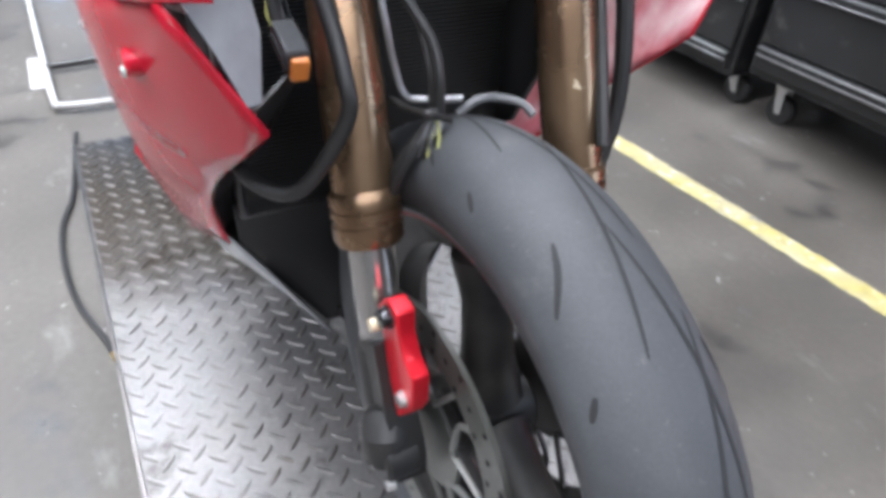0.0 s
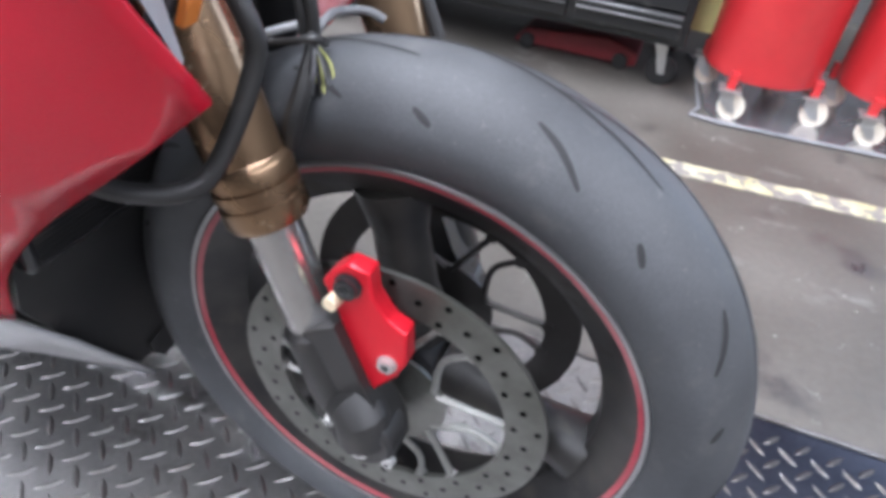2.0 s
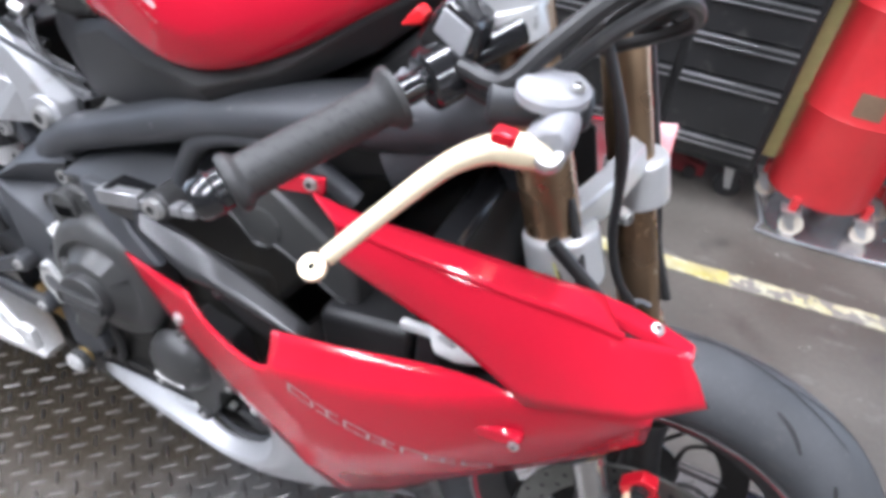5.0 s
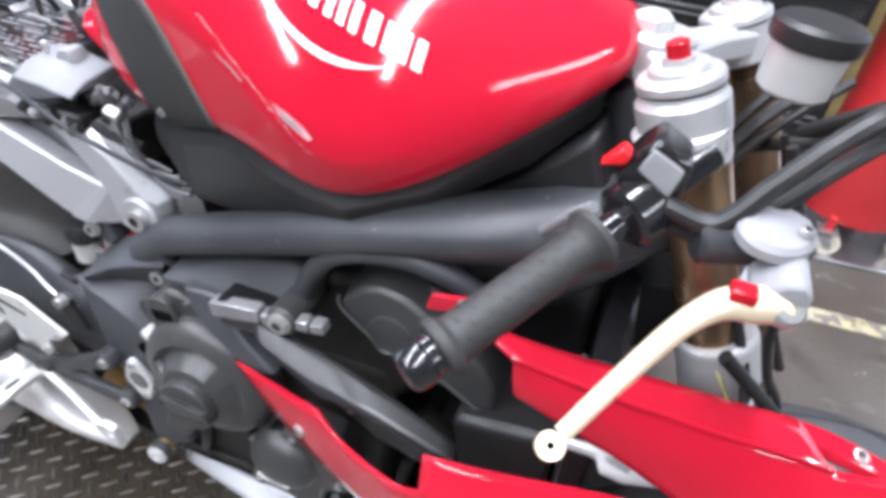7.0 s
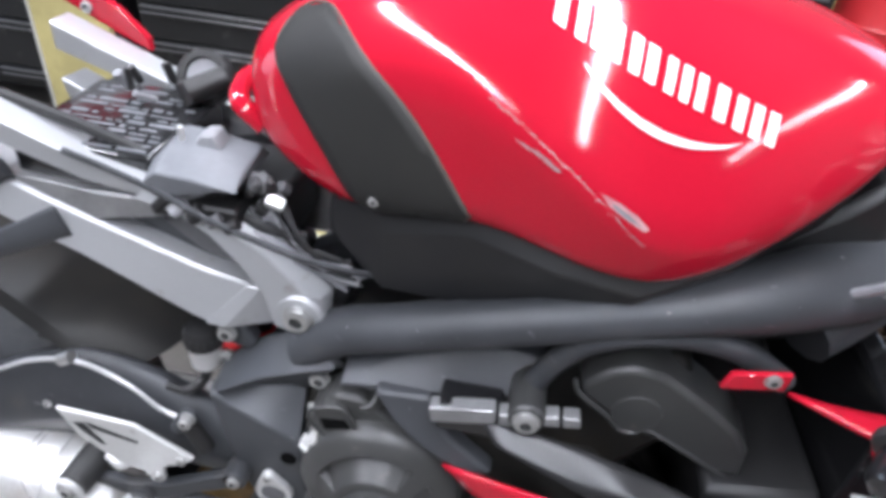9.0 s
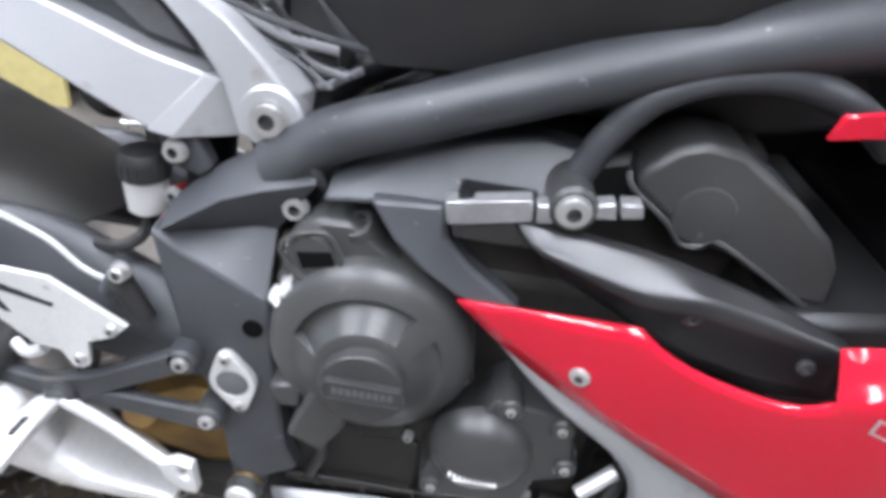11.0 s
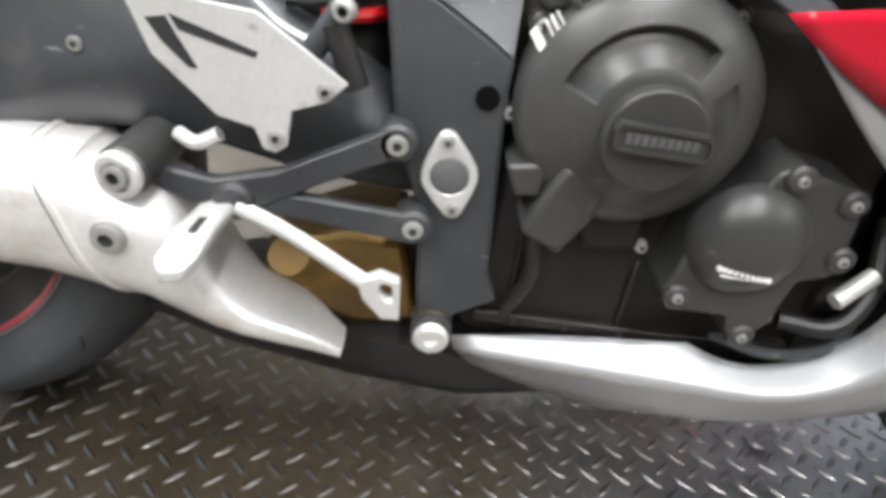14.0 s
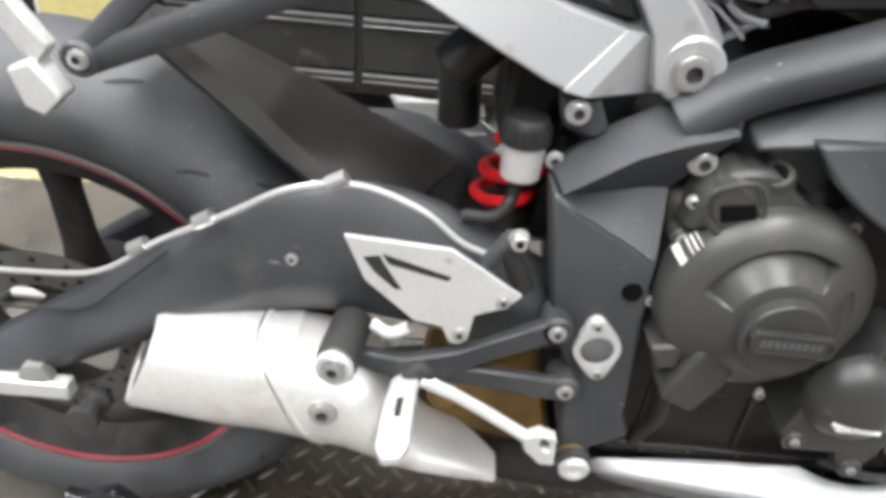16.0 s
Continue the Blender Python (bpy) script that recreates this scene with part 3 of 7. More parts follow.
def brake_disc(centre, y, r_out, r_in, parent, side):
    """A drilled floating disc with its spider."""
    cx, _, cz = centre
    outer = [(cx + r_out * math.cos(2 * math.pi * i / 60), cz + r_out * math.sin(2 * math.pi * i / 60)) for i in range(60)]
    inner = [(cx + r_in * math.cos(2 * math.pi * i / 60), cz + r_in * math.sin(2 * math.pi * i / 60)) for i in range(60)]
    d = part("brake_disc", frame_slab(outer, inner, y - 0.0025, y + 0.0025), DISC, parent, "drilled steel brake disc", angle=30)
    # Drillings are flat discs, coloured for the shade inside a hole.
    bm = bmesh.new()
    for i in range(36):
        a = 2 * math.pi * i / 36
        for rr in ((r_in + 0.008, r_out - 0.008) if i % 2 else ((r_in + r_out) / 2,)):
            lathe([(0.0032, 0), (0.0001, 0)], (cx + rr * math.cos(a), y + side * 0.0029, cz + rr * math.sin(a)), (0, side, 0), 8, bm)
    return d, bm


FC, FR = Vector((1.427, 0, 0.304)), 0.304
fw = wheel("front_wheel", FC, FR, 0.12, 0.096, 0.2265, 3, bike, "black cast wheel with red rim tape", radians(97), 1.25)
tyre("tyre", FC, FR, 0.122, 0.226, fw)
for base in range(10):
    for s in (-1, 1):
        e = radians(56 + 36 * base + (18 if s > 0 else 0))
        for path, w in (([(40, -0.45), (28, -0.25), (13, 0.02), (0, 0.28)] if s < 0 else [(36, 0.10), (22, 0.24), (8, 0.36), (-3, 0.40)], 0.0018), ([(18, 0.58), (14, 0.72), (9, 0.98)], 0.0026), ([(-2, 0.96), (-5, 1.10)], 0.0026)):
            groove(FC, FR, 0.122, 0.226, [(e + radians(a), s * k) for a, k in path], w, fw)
for s in (-1, 1):
    # Far disc takes a darker copy: the shade there is put into its colour.
    steel = DISC if s < 0 else DISC_SHADED
    ddd, holes = brake_disc(FC, s * 0.068, 0.149, 0.112, fw, s)
    ddd.data.materials[0] = steel
    tagged(part("disc_drilling", holes, GROOVE, ddd), kind="stuff")
    bm = lathe([(0.036, 0), (0.056, 0), (0.056, 0.004), (0.036, 0.004)], (FC.x, s * 0.066 - 0.002, FC.z), (0, 1, 0), 40)
    carrier = part("disc_carrier", bm, steel, fw, "grey spidered disc carrier")
    for k in range(6):
        a0 = 2 * math.pi * k / 6
        bm = bmesh.new()
        for t in (-0.5, 0.42):
            at = lambda r, a: Vector((FC.x + r * math.cos(a0 + a), s * 0.066, FC.z + r * math.sin(a0 + a)))
            tube([at(0.05, t), at(0.082, t * 0.35 + 0.08), at(0.115, t * 0.35)], [0.0040, 0.0032, 0.0036], 6, 4, bm)
        for t in (-0.175, 0.147):
            q = at(0.115, t)
            cyl((q.x, s * 0.066 - 0.004, q.z), (q.x, s * 0.066 + 0.004, q.z), 0.0065, seg=10, bm=bm)
        part("carrier_arm", bm, ARMS if s < 0 else DISC_SHADED, fw)

RC, RR = Vector((-0.006, 0, 0.335)), 0.325
rw = wheel("rear_wheel", RC, RR, 0.185, 0.15, 0.2265, 5, bike, "black cast rear wheel with red rim tape", radians(88), 0.9)
tyre("tyre", RC, RR, 0.186, 0.226, rw)
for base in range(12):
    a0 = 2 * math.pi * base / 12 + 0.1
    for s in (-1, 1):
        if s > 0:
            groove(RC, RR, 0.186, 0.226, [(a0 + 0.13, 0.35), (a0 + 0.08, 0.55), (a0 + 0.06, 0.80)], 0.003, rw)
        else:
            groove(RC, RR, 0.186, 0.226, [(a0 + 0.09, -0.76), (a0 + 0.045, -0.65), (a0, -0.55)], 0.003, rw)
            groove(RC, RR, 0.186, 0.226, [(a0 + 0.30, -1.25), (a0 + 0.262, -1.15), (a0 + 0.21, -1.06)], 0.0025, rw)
rd, holes = brake_disc(RC, -0.085, 0.11, 0.07, rw, -1)
tagged(part("disc_drilling", holes, GROOVE, rd), kind="stuff")

# forks: upside-down legs, gold above, steel below
for s in (-1, 1):
    top = Vector((1.139, -0.072, 1.0)) if s < 0 else Vector((1.188, 0.112, 1.0))
    AX = Vector((0.228, -0.020, -0.60) if s < 0 else (0.102, 0.006, -0.30)).normalized()
    at = lambda h: top + AX * h
    leg = part("fork_leg", lathe([(0.026, 0.03), (0.0265, 0.031), (0.0265, 0.18), (0.0275, 0.185), (0.0275, 0.40), (0.0285, 0.41), (0.0285, 0.498), (0.0312, 0.500), (0.0325, 0.503), (0.0325, 0.512), (0.0300, 0.513), (0.0300, 0.516),
                              (0.0325, 0.517), (0.0325, 0.523), (0.0305, 0.524), (0.0305, 0.529), (0.0325, 0.530), (0.0325, 0.543), (0.0290, 0.549), (0.024, 0.550)], top, AX, 36), GOLD, bike, "gold anodised upside-down fork leg")
    part("stanchion", cyl(at(0.54), at(0.66), 0.0215, seg=28), FORKLEG, leg, "polished steel stanchion")
    bot = at(0.645)
    axle = Vector((FC.x, s * 0.112, FC.z))
    bm = lathe([(0.024, 0), (0.027, 0.004), (0.027, 0.07), (0.022, 0.09), (0.018, 0.11)], bot, AX, 28)
    cyl((axle.x, s * 0.088, axle.z), (axle.x, s * 0.125, axle.z), 0.030, seg=28, bm=bm, edge=0.004)
    tube([at(0.70), at(0.735), axle + Vector((-0.008, 0, 0.03)), axle], [0.026, 0.025, 0.024, 0.026], 14, 4, bm)
    slab([(1.372, 0.405), (1.400, 0.425), (1.425, 0.365), (1.452, 0.318), (1.456, 0.288), (1.436, 0.268), (1.404, 0.270), (1.380, 0.310)], s * 0.116, s * 0.084, bm=bm)
    part("axle_clamp", bm, BLACK, leg, "dusty black cast fork foot", bevel=0.003)
    for q, rr in ((axle + Vector((0, s * 0.0135, 0)), 0.013), (axle + Vector((-0.03, s * 0.006, 0.012)), 0.006), (axle + Vector((0.026, s * 0.006, -0.016)), 0.006)):
        bolt(q, (0, s, 0), rr, 0.008, leg)
    if s < 0:
        bo = [(1.385, 0.458), (1.395, 0.472), (1.406, 0.482), (1.424, 0.479), (1.427, 0.457), (1.440, 0.438), (1.455, 0.431), (1.457, 0.400), (1.449, 0.380), (1.430, 0.354), (1.420, 0.362), (1.395, 0.438)]
        cal = part("caliper_bracket", slab(bo, -0.105, -0.088), RED_ANO, bike, "red anodised caliper bracket with two bolts", bevel=0.002)
        bolt((1.441, -0.105, 0.393), (0, -1, 0), 0.0085, 0.006, cal)
        bolt((1.408, -0.105, 0.463), (0, -1, 0), 0.011, 0.009, cal, GLOSS)
        part("banjo_bolt", cyl((1.399, -0.105, 0.449), (1.398, -0.118, 0.449), 0.006, seg=12), LEVER, cal, "small brass banjo bolt")

# triple clamps, stem, instruments of the bars
yoke = part("top_yoke", rings(bmesh.new(), [[(x - 0.028 * k, y, 0.960), (x + 0.028 * k, y, 0.960), (x + 0.024 * k, y, 0.984), (x - 0.024 * k, y, 0.984)] for x, y, k in ((1.150, -0.085, 0.8), (1.135, -0.045, 0.9), (1.118, 0.0, 1.15), (1.150, 0.045, 0.9), (1.184, 0.085, 0.8))]), YOKE, bike, "silver cast top yoke", bevel=0.004)
part("stem_clamp", lathe([(0.03, 0), (0.034, 0.003), (0.034, 0.034), (0.03, 0.037)], (1.112, 0.0, 0.955), (0, 0, 1), 28), YOKE, yoke)
for s in (-1, 1):
    part("fork_clamp", lathe([(0.031, 0), (0.0345, 0.003), (0.0345, 0.030), (0.031, 0.034)], (1.153 if s < 0 else 1.189, -0.096 if s < 0 else 0.106, 0.948), (-0.36, 0, 0.93), 28), YOKE, yoke)
    c = Vector((1.142 if s < 0 else 1.178, -0.092 if s < 0 else 0.102, 0.976))
    cap = part("fork_cap", lathe([(0.0305, -0.004), (0.0315, 0.0), (0.0315, 0.006), (0.0285, 0.0065), (0.0285, 0.009), (0.0325, 0.0095), (0.0325, 0.0155), (0.030, 0.018), (0.0235, 0.019), (0.0225, 0.023), (0.021, 0.0245), (0.010, 0.025)], c, (-0.36, 0, 0.93), 36), YOKE, bike, "silver fork cap with grooves", angle=25)
    # Dark band puts the groove's shade into colour.
    part("cap_groove", lathe([(0.0287, 0.0066), (0.0287, 0.0089)], c, (-0.36, 0, 0.93), 36, caps=(False, False)), GROOVE, cap)
    part("adjuster_seat", lathe([(0.0125, 0), (0.0125, 0.004)], c + Vector((-0.009, 0, 0.0235)), (-0.36, 0, 0.93), 6), YOKE, cap)
    part("adjuster", lathe([(0.0085, 0), (0.0085, 0.011), (0.0075, 0.012), (0.004, 0.0125)], c + Vector((-0.010, 0, 0.027)), (-0.36, 0, 0.93), 14), RED_ANO, cap, "red anodised adjuster")
part("stem_nut", lathe([(0.018, 0), (0.018, 0.012), (0.012, 0.016)], (1.105, 0, 0.99), (0, 0, 1), 6), ALLOY, yoke)
bm = bmesh.new()
for s in (-1, 1):
    lean = Vector((0.228, -0.020, -0.60) if s < 0 else (0.102, 0.006, -0.30)).normalized()
    o = Vector((1.139, -0.072, 1.0) if s < 0 else (1.188, 0.112, 1.0)) + lean * 0.246 + Vector((0.010, 0, -0.010))
    lathe([(0.035, 0), (0.038, 0.004), (0.038, 0.056), (0.035, 0.060)], o, lean, 28, bm)
rings(bm, [[(x + dx, y, z) for dx, z in ((-0.004, 0.793), (0.014, 0.785), (0.024, 0.757), (0.004, 0.750))] for x, y in ((1.238, -0.08), (1.258, 0.0), (1.272, 0.09))])
part("lower_yoke", bm, YOKE, bike, "silver cast lower yoke", bevel=0.003)
bolt((1.285, -0.045, 0.772), (0.9, -0.4, 0.1), 0.009, 0.012, bike)

# fairing panels
P = dict(
    tip=(0.766, -0.184, 0.600), t2=(0.83, -0.207, 0.617), sl=(0.896, -0.227, 0.631), sa=(0.925, -0.240, 0.611), slo=(1.005, -0.262, 0.606), no=(1.022, -0.262, 0.622), nu=(1.018, -0.246, 0.655),
    u1=(1.08, -0.248, 0.670), u2=(1.146, -0.246, 0.687), u3=(1.206, -0.244, 0.702), vc=(1.262, -0.247, 0.703), ff=(1.363, -0.233, 0.720), nl=(1.375, -0.181, 0.631),
    l1=(1.338, -0.190, 0.598), l2=(1.305, -0.197, 0.570), l3=(1.266, -0.204, 0.540), l4=(1.214, -0.204, 0.489), l5=(1.172, -0.197, 0.438), lt=(1.140, -0.182, 0.375), rb=(1.079, -0.212, 0.370),
    rc=(1.055, -0.252, 0.468), b1=(1.00, -0.240, 0.484), b2=(0.935, -0.230, 0.514), b3=(0.87, -0.215, 0.541), b4=(0.805, -0.196, 0.572),
    m1=(0.90, -0.230, 0.585), m2=(0.965, -0.248, 0.567), m3=(1.03, -0.262, 0.565), m4=(1.09, -0.265, 0.570), m5=(1.15, -0.262, 0.585), m6=(1.21, -0.254, 0.606), m7=(1.27, -0.242, 0.630), m8=(1.325, -0.228, 0.662),
    q1=(1.03, -0.268, 0.630), q2=(1.09, -0.270, 0.644), q3=(1.15, -0.268, 0.660), q4=(1.21, -0.261, 0.682),
    k1=(1.10, -0.252, 0.468), k2=(1.15, -0.240, 0.490), k3=(1.20, -0.236, 0.530))
FACES = ["tip t2 b4", "t2 sl m1 b3 b4", "sl sa m1", "sa slo m2 m1", "m1 m2 b2 b3", "slo no m3 m2", "m2 m3 b1 b2", "no nu u1 q2 q1", "u1 u2 q3 q2", "u2 u3 q4 q3", "u3 vc q4", "no q1 m4 m3", "q1 q2 m4", "q2 q3 m5 m4", "q3 q4 m6 m5", "q4 vc m7 m6", "vc ff m8 m7", "ff nl m8",
         "m3 m4 k1 rc b1", "m4 m5 k2 k1", "m5 m6 k3 k2", "m6 m7 l3 k3", "m7 m8 l2 l3", "m8 nl l1 l2", "k3 l3 l4", "k2 k3 l4 l5", "k1 k2 l5 lt", "rc k1 lt rb"]
CREASE = ["no q1 q2 q3 q4 vc ff"]
fair = {}
for s in (1, -1):
    Q = P if s > 0 else {k: (x - 0.05 * (x - 0.9) / 0.48, y - 0.09 * (x - 0.9) / 0.48, z) for k, (x, y, z) in P.items()}
    fair[s] = panel("side_fairing", Q, FACES, CREASE, RED, bike, "glossy red side fairing panel with silver marks", 0.004, 2, s, RED_IN, "tip sl no nu ff nl lt rb rc")
S = dict(
    a0=(1.086, -0.238, 0.764), a1=(1.134, -0.243, 0.752), a2=(1.193, -0.245, 0.736), a3=(1.235, -0.247, 0.714), vc=(1.268, -0.250, 0.697), d1=(1.306, -0.247, 0.708), d2=(1.352, -0.239, 0.719), nt=(1.399, -0.210, 0.730),
    b0=(1.078, -0.230, 0.796), b1=(1.138, -0.232, 0.794), b2=(1.189, -0.231, 0.792), b3=(1.237, -0.228, 0.788), b4=(1.280, -0.222, 0.784), b5=(1.320, -0.213, 0.773), b6=(1.368, -0.206, 0.773),
    z0=(1.030, -0.192, 0.790), c0=(1.067, -0.198, 0.789), c1=(1.110, -0.200, 0.790), c2=(1.160, -0.198, 0.791), c3=(1.225, -0.190, 0.786), c4=(1.296, -0.180, 0.780),
    h0=(1.082, -0.239, 0.782), h1=(1.135, -0.243, 0.776), h2=(1.192, -0.244, 0.766), h3=(1.240, -0.243, 0.754), h4=(1.290, -0.238, 0.748), h5=(1.340, -0.228, 0.748), h6=(1.386, -0.209, 0.752))
SF = ["a0 a1 h1 h0", "a1 a2 h2 h1", "a2 a3 h3 h2", "a3 vc h3", "vc d1 h4 h3", "d1 d2 h5 h4", "d2 nt h6 h5", "h0 h1 b1 b0", "h1 h2 b2 b1", "h2 h3 b3 b2", "h3 h4 b4 b3", "h4 h5 b5 b4", "h5 h6 b6 b5",
      "b0 c0 z0", "b0 b1 c1 c0", "b1 b2 c2 c1", "b2 b3 c3 c2", "b3 b4 c4 c3", "b4 b5 c4"]
SC = ["z0 b0 b1 b2 b3 b4 b5", "d2 h5 b5"]
upf = panel("upper_fairing", S, SF, SC, RED, bike, "glossy red upper fairing arm", 0.004, 2, 1, GREYIN, "a0 b0 z0 c4 b6 nt vc")
part("rolled_edge", tube([S[k] for k in ("b0", "b1", "b2", "b3", "b4", "b5")], 0.0034, 8, 5), RED, upf, "rolled upper edge")
V = dict(
    tp=(0.790, -0.186, 0.585), i1=(0.856, -0.203, 0.519), i2=(0.917, -0.196, 0.480), i3=(0.950, -0.186, 0.432), i4=(0.965, -0.172, 0.372), i5=(0.940, -0.165, 0.325), i6=(0.893, -0.163, 0.296), i7=(0.854, -0.162, 0.291), i8=(0.812, -0.154, 0.304), i9=(0.70, -0.136, 0.284), i10=(0.595, -0.132, 0.264),
    o1=(0.866, -0.212, 0.540), o2=(0.936, -0.214, 0.501), o3=(1.012, -0.216, 0.462), o4=(1.042, -0.212, 0.420), o5=(1.072, -0.203, 0.386),
    r1=(0.982, -0.214, 0.402), r2=(0.958, -0.204, 0.317), r3=(0.898, -0.196, 0.285), r4=(0.845, -0.188, 0.279), r5=(0.72, -0.168, 0.271), r6=(0.60, -0.138, 0.252),
    f1=(1.118, -0.130, 0.285), f2=(1.128, -0.062, 0.168), g1=(1.0, -0.085, 0.155), g2=(0.86, -0.09, 0.150), g3=(0.74, -0.105, 0.168), g4=(0.62, -0.125, 0.225),
    h1=(1.02, -0.17, 0.270), h2=(0.90, -0.165, 0.215), h3=(0.78, -0.155, 0.215))
VF = ["tp i1 o1", "i1 i2 o2 o1", "i2 i3 r1 o3 o2", "o3 r1 o4", "o4 r1 o5", "i3 i4 r1", "i4 i5 r2 r1", "i5 i6 r3 r2", "i6 i7 r4 r3", "i7 i8 i9 r5 r4", "i9 i10 r6 r5",
      "r1 r2 h1 f1 o5", "r2 r3 h2 h1", "r3 r4 h3 h2", "r4 r5 g3 h3", "r5 r6 g4 g3", "h1 h2 g2 g1", "f1 h1 g1 f2", "h2 h3 g3 g2"]
VC = ["tp i1 i2 r1 r2 r3 r4 r5 r6", "r1 o5", "r1 o4", "i2 o3", "h1 h2 h3", "f1 h1"]
for s in (1, -1):
    panel("belly_fairing", V, VF, VC, SILVER, bike, "silver painted lower fairing", 0.004, 2, s, BLACK, "tp o5 f2 i8 i10 r6 o3")
nose = part("nose_tab", rings(bmesh.new(), [[(x, y, z) for y, z in ((-0.196, zl), (-0.192, zu), (-0.176, zu + 0.002), (-0.174, zl))] for x, zl, zu in ((1.285, 0.770, 0.776), (1.320, 0.762, 0.7735), (1.345, 0.757, 0.768), (1.378, 0.752, 0.757))]), RED, bike, "red tab with a screw", bevel=0.0025)
bolt((1.344, -0.186, 0.7685), (0, -0.35, 0.94), 0.006, 0.003, nose)
# black belly pan between the silver sides
loops = []
for x, hw, zt, zb in ((0.27, 0.06, 0.205, 0.185), (0.37, 0.085, 0.215, 0.160), (0.50, 0.105, 0.225, 0.146), (0.62, 0.118, 0.225, 0.142), (0.75, 0.09, 0.20, 0.146), (0.90, 0.08, 0.19, 0.150), (1.05, 0.06, 0.18, 0.155), (1.115, 0.045, 0.20, 0.165)):
    loops.append([(x, y, z) for y, z in ((-hw, zt), (-hw * 0.96, (zt + zb) / 2), (-hw * 0.7, zb), (0, zb - 0.004), (hw * 0.7, zb), (hw * 0.96, (zt + zb) / 2), (hw, zt), (0, zt + 0.01))])
part("belly_pan", rings(bmesh.new(), loops), BLACK, bike, "matt black belly pan", angle=50)

# tank
def section(x, seam, wide, mid, sh, upper, top):
    half = [seam, wide, mid, sh, upper]
    return [(x, -y, z) for y, z in half] + [(x, 0, top)] + [(x, y, z) for y, z in reversed(half)]


secs = [section(0.530, (0.03, 0.885), (0.04, 0.90), (0.042, 0.92), (0.038, 0.935), (0.02, 0.948), 0.950),
        section(0.560, (0.068, 0.855), (0.078, 0.88), (0.08, 0.92), (0.072, 0.955), (0.04, 0.975), 0.980),
        section(0.620, (0.098, 0.815), (0.106, 0.87), (0.1035, 0.958), (0.092, 0.985), (0.055, 1.010), 1.016),
        section(0.690, (0.122, 0.820), (0.129, 0.87), (0.128, 0.985), (0.112, 1.008), (0.07, 1.030), 1.036),
        section(0.760, (0.150, 0.858), (0.152, 0.890), (0.160, 0.978), (0.136, 1.020), (0.08, 1.044), 1.050),
        section(0.830, (0.172, 0.848), (0.178, 0.880), (0.190, 0.943), (0.150, 1.022), (0.09, 1.050), 1.057),
        section(0.900, (0.180, 0.843), (0.190, 0.862), (0.202, 0.893), (0.154, 1.018), (0.09, 1.050), 1.057),
        section(0.970, (0.155, 0.868), (0.168, 0.888), (0.180, 0.918), (0.142, 1.008), (0.085, 1.040), 1.048),
        section(1.040, (0.115, 0.922), (0.126, 0.934), (0.130, 0.954), (0.106, 0.998), (0.065, 1.020), 1.028),
        section(1.085, (0.072, 0.952), (0.082, 0.962), (0.082, 0.975), (0.068, 0.990), (0.04, 1.002), 1.006),
        section(1.105, (0.03, 0.962), (0.035, 0.968), (0.036, 0.975), (0.03, 0.982), (0.02, 0.988), 0.990)]
bm = rings(bmesh.new(), secs)
bm.verts.ensure_lookup_table()
layer = bm.edges.layers.float.new("crease_edge")
for k in range(2, 7):
    for side in (2, 8):
        bm.edges.get((bm.verts[k * 11 + side], bm.verts[k * 11 + 11 + side]))[layer] = 0.75
tank = part("fuel_tank", bm, RED, bike, "glossy red fuel tank with white lettering", angle=80)
mod = tank.modifiers.new("smooth", "SUBSURF")
mod.levels = mod.render_levels = 2
# black skirt under the tank
loops = []
for x, y0, z0, y1, z1 in ((0.622, 0.088, 0.818, 0.084, 0.790), (0.68, 0.113, 0.821, 0.105, 0.745), (0.76, 0.147, 0.857, 0.12, 0.755), (0.83, 0.17, 0.851, 0.135, 0.785), (0.90, 0.178, 0.846, 0.145, 0.80), (0.97, 0.152, 0.871, 0.13, 0.84), (1.04, 0.113, 0.925, 0.10, 0.885), (1.085, 0.07, 0.952, 0.06, 0.925)):
    loops.append([(x, s * y, z) for s, y, z in ((-1, y1 * 0.7, z1), (-1, y1, z1 + 0.004), (-1, y0 - 0.003, z0 - 0.004), (-1, y0 - 0.01, z0 + 0.012), (1, y0 - 0.01, z0 + 0.012), (1, y0 - 0.003, z0 - 0.004), (1, y1, z1 + 0.004), (1, y1 * 0.7, z1))])
part("tank_skirt", rings(bmesh.new(), loops), BLACK, bike, "matt black plastic trim under the tank", angle=40, bevel=0.002)

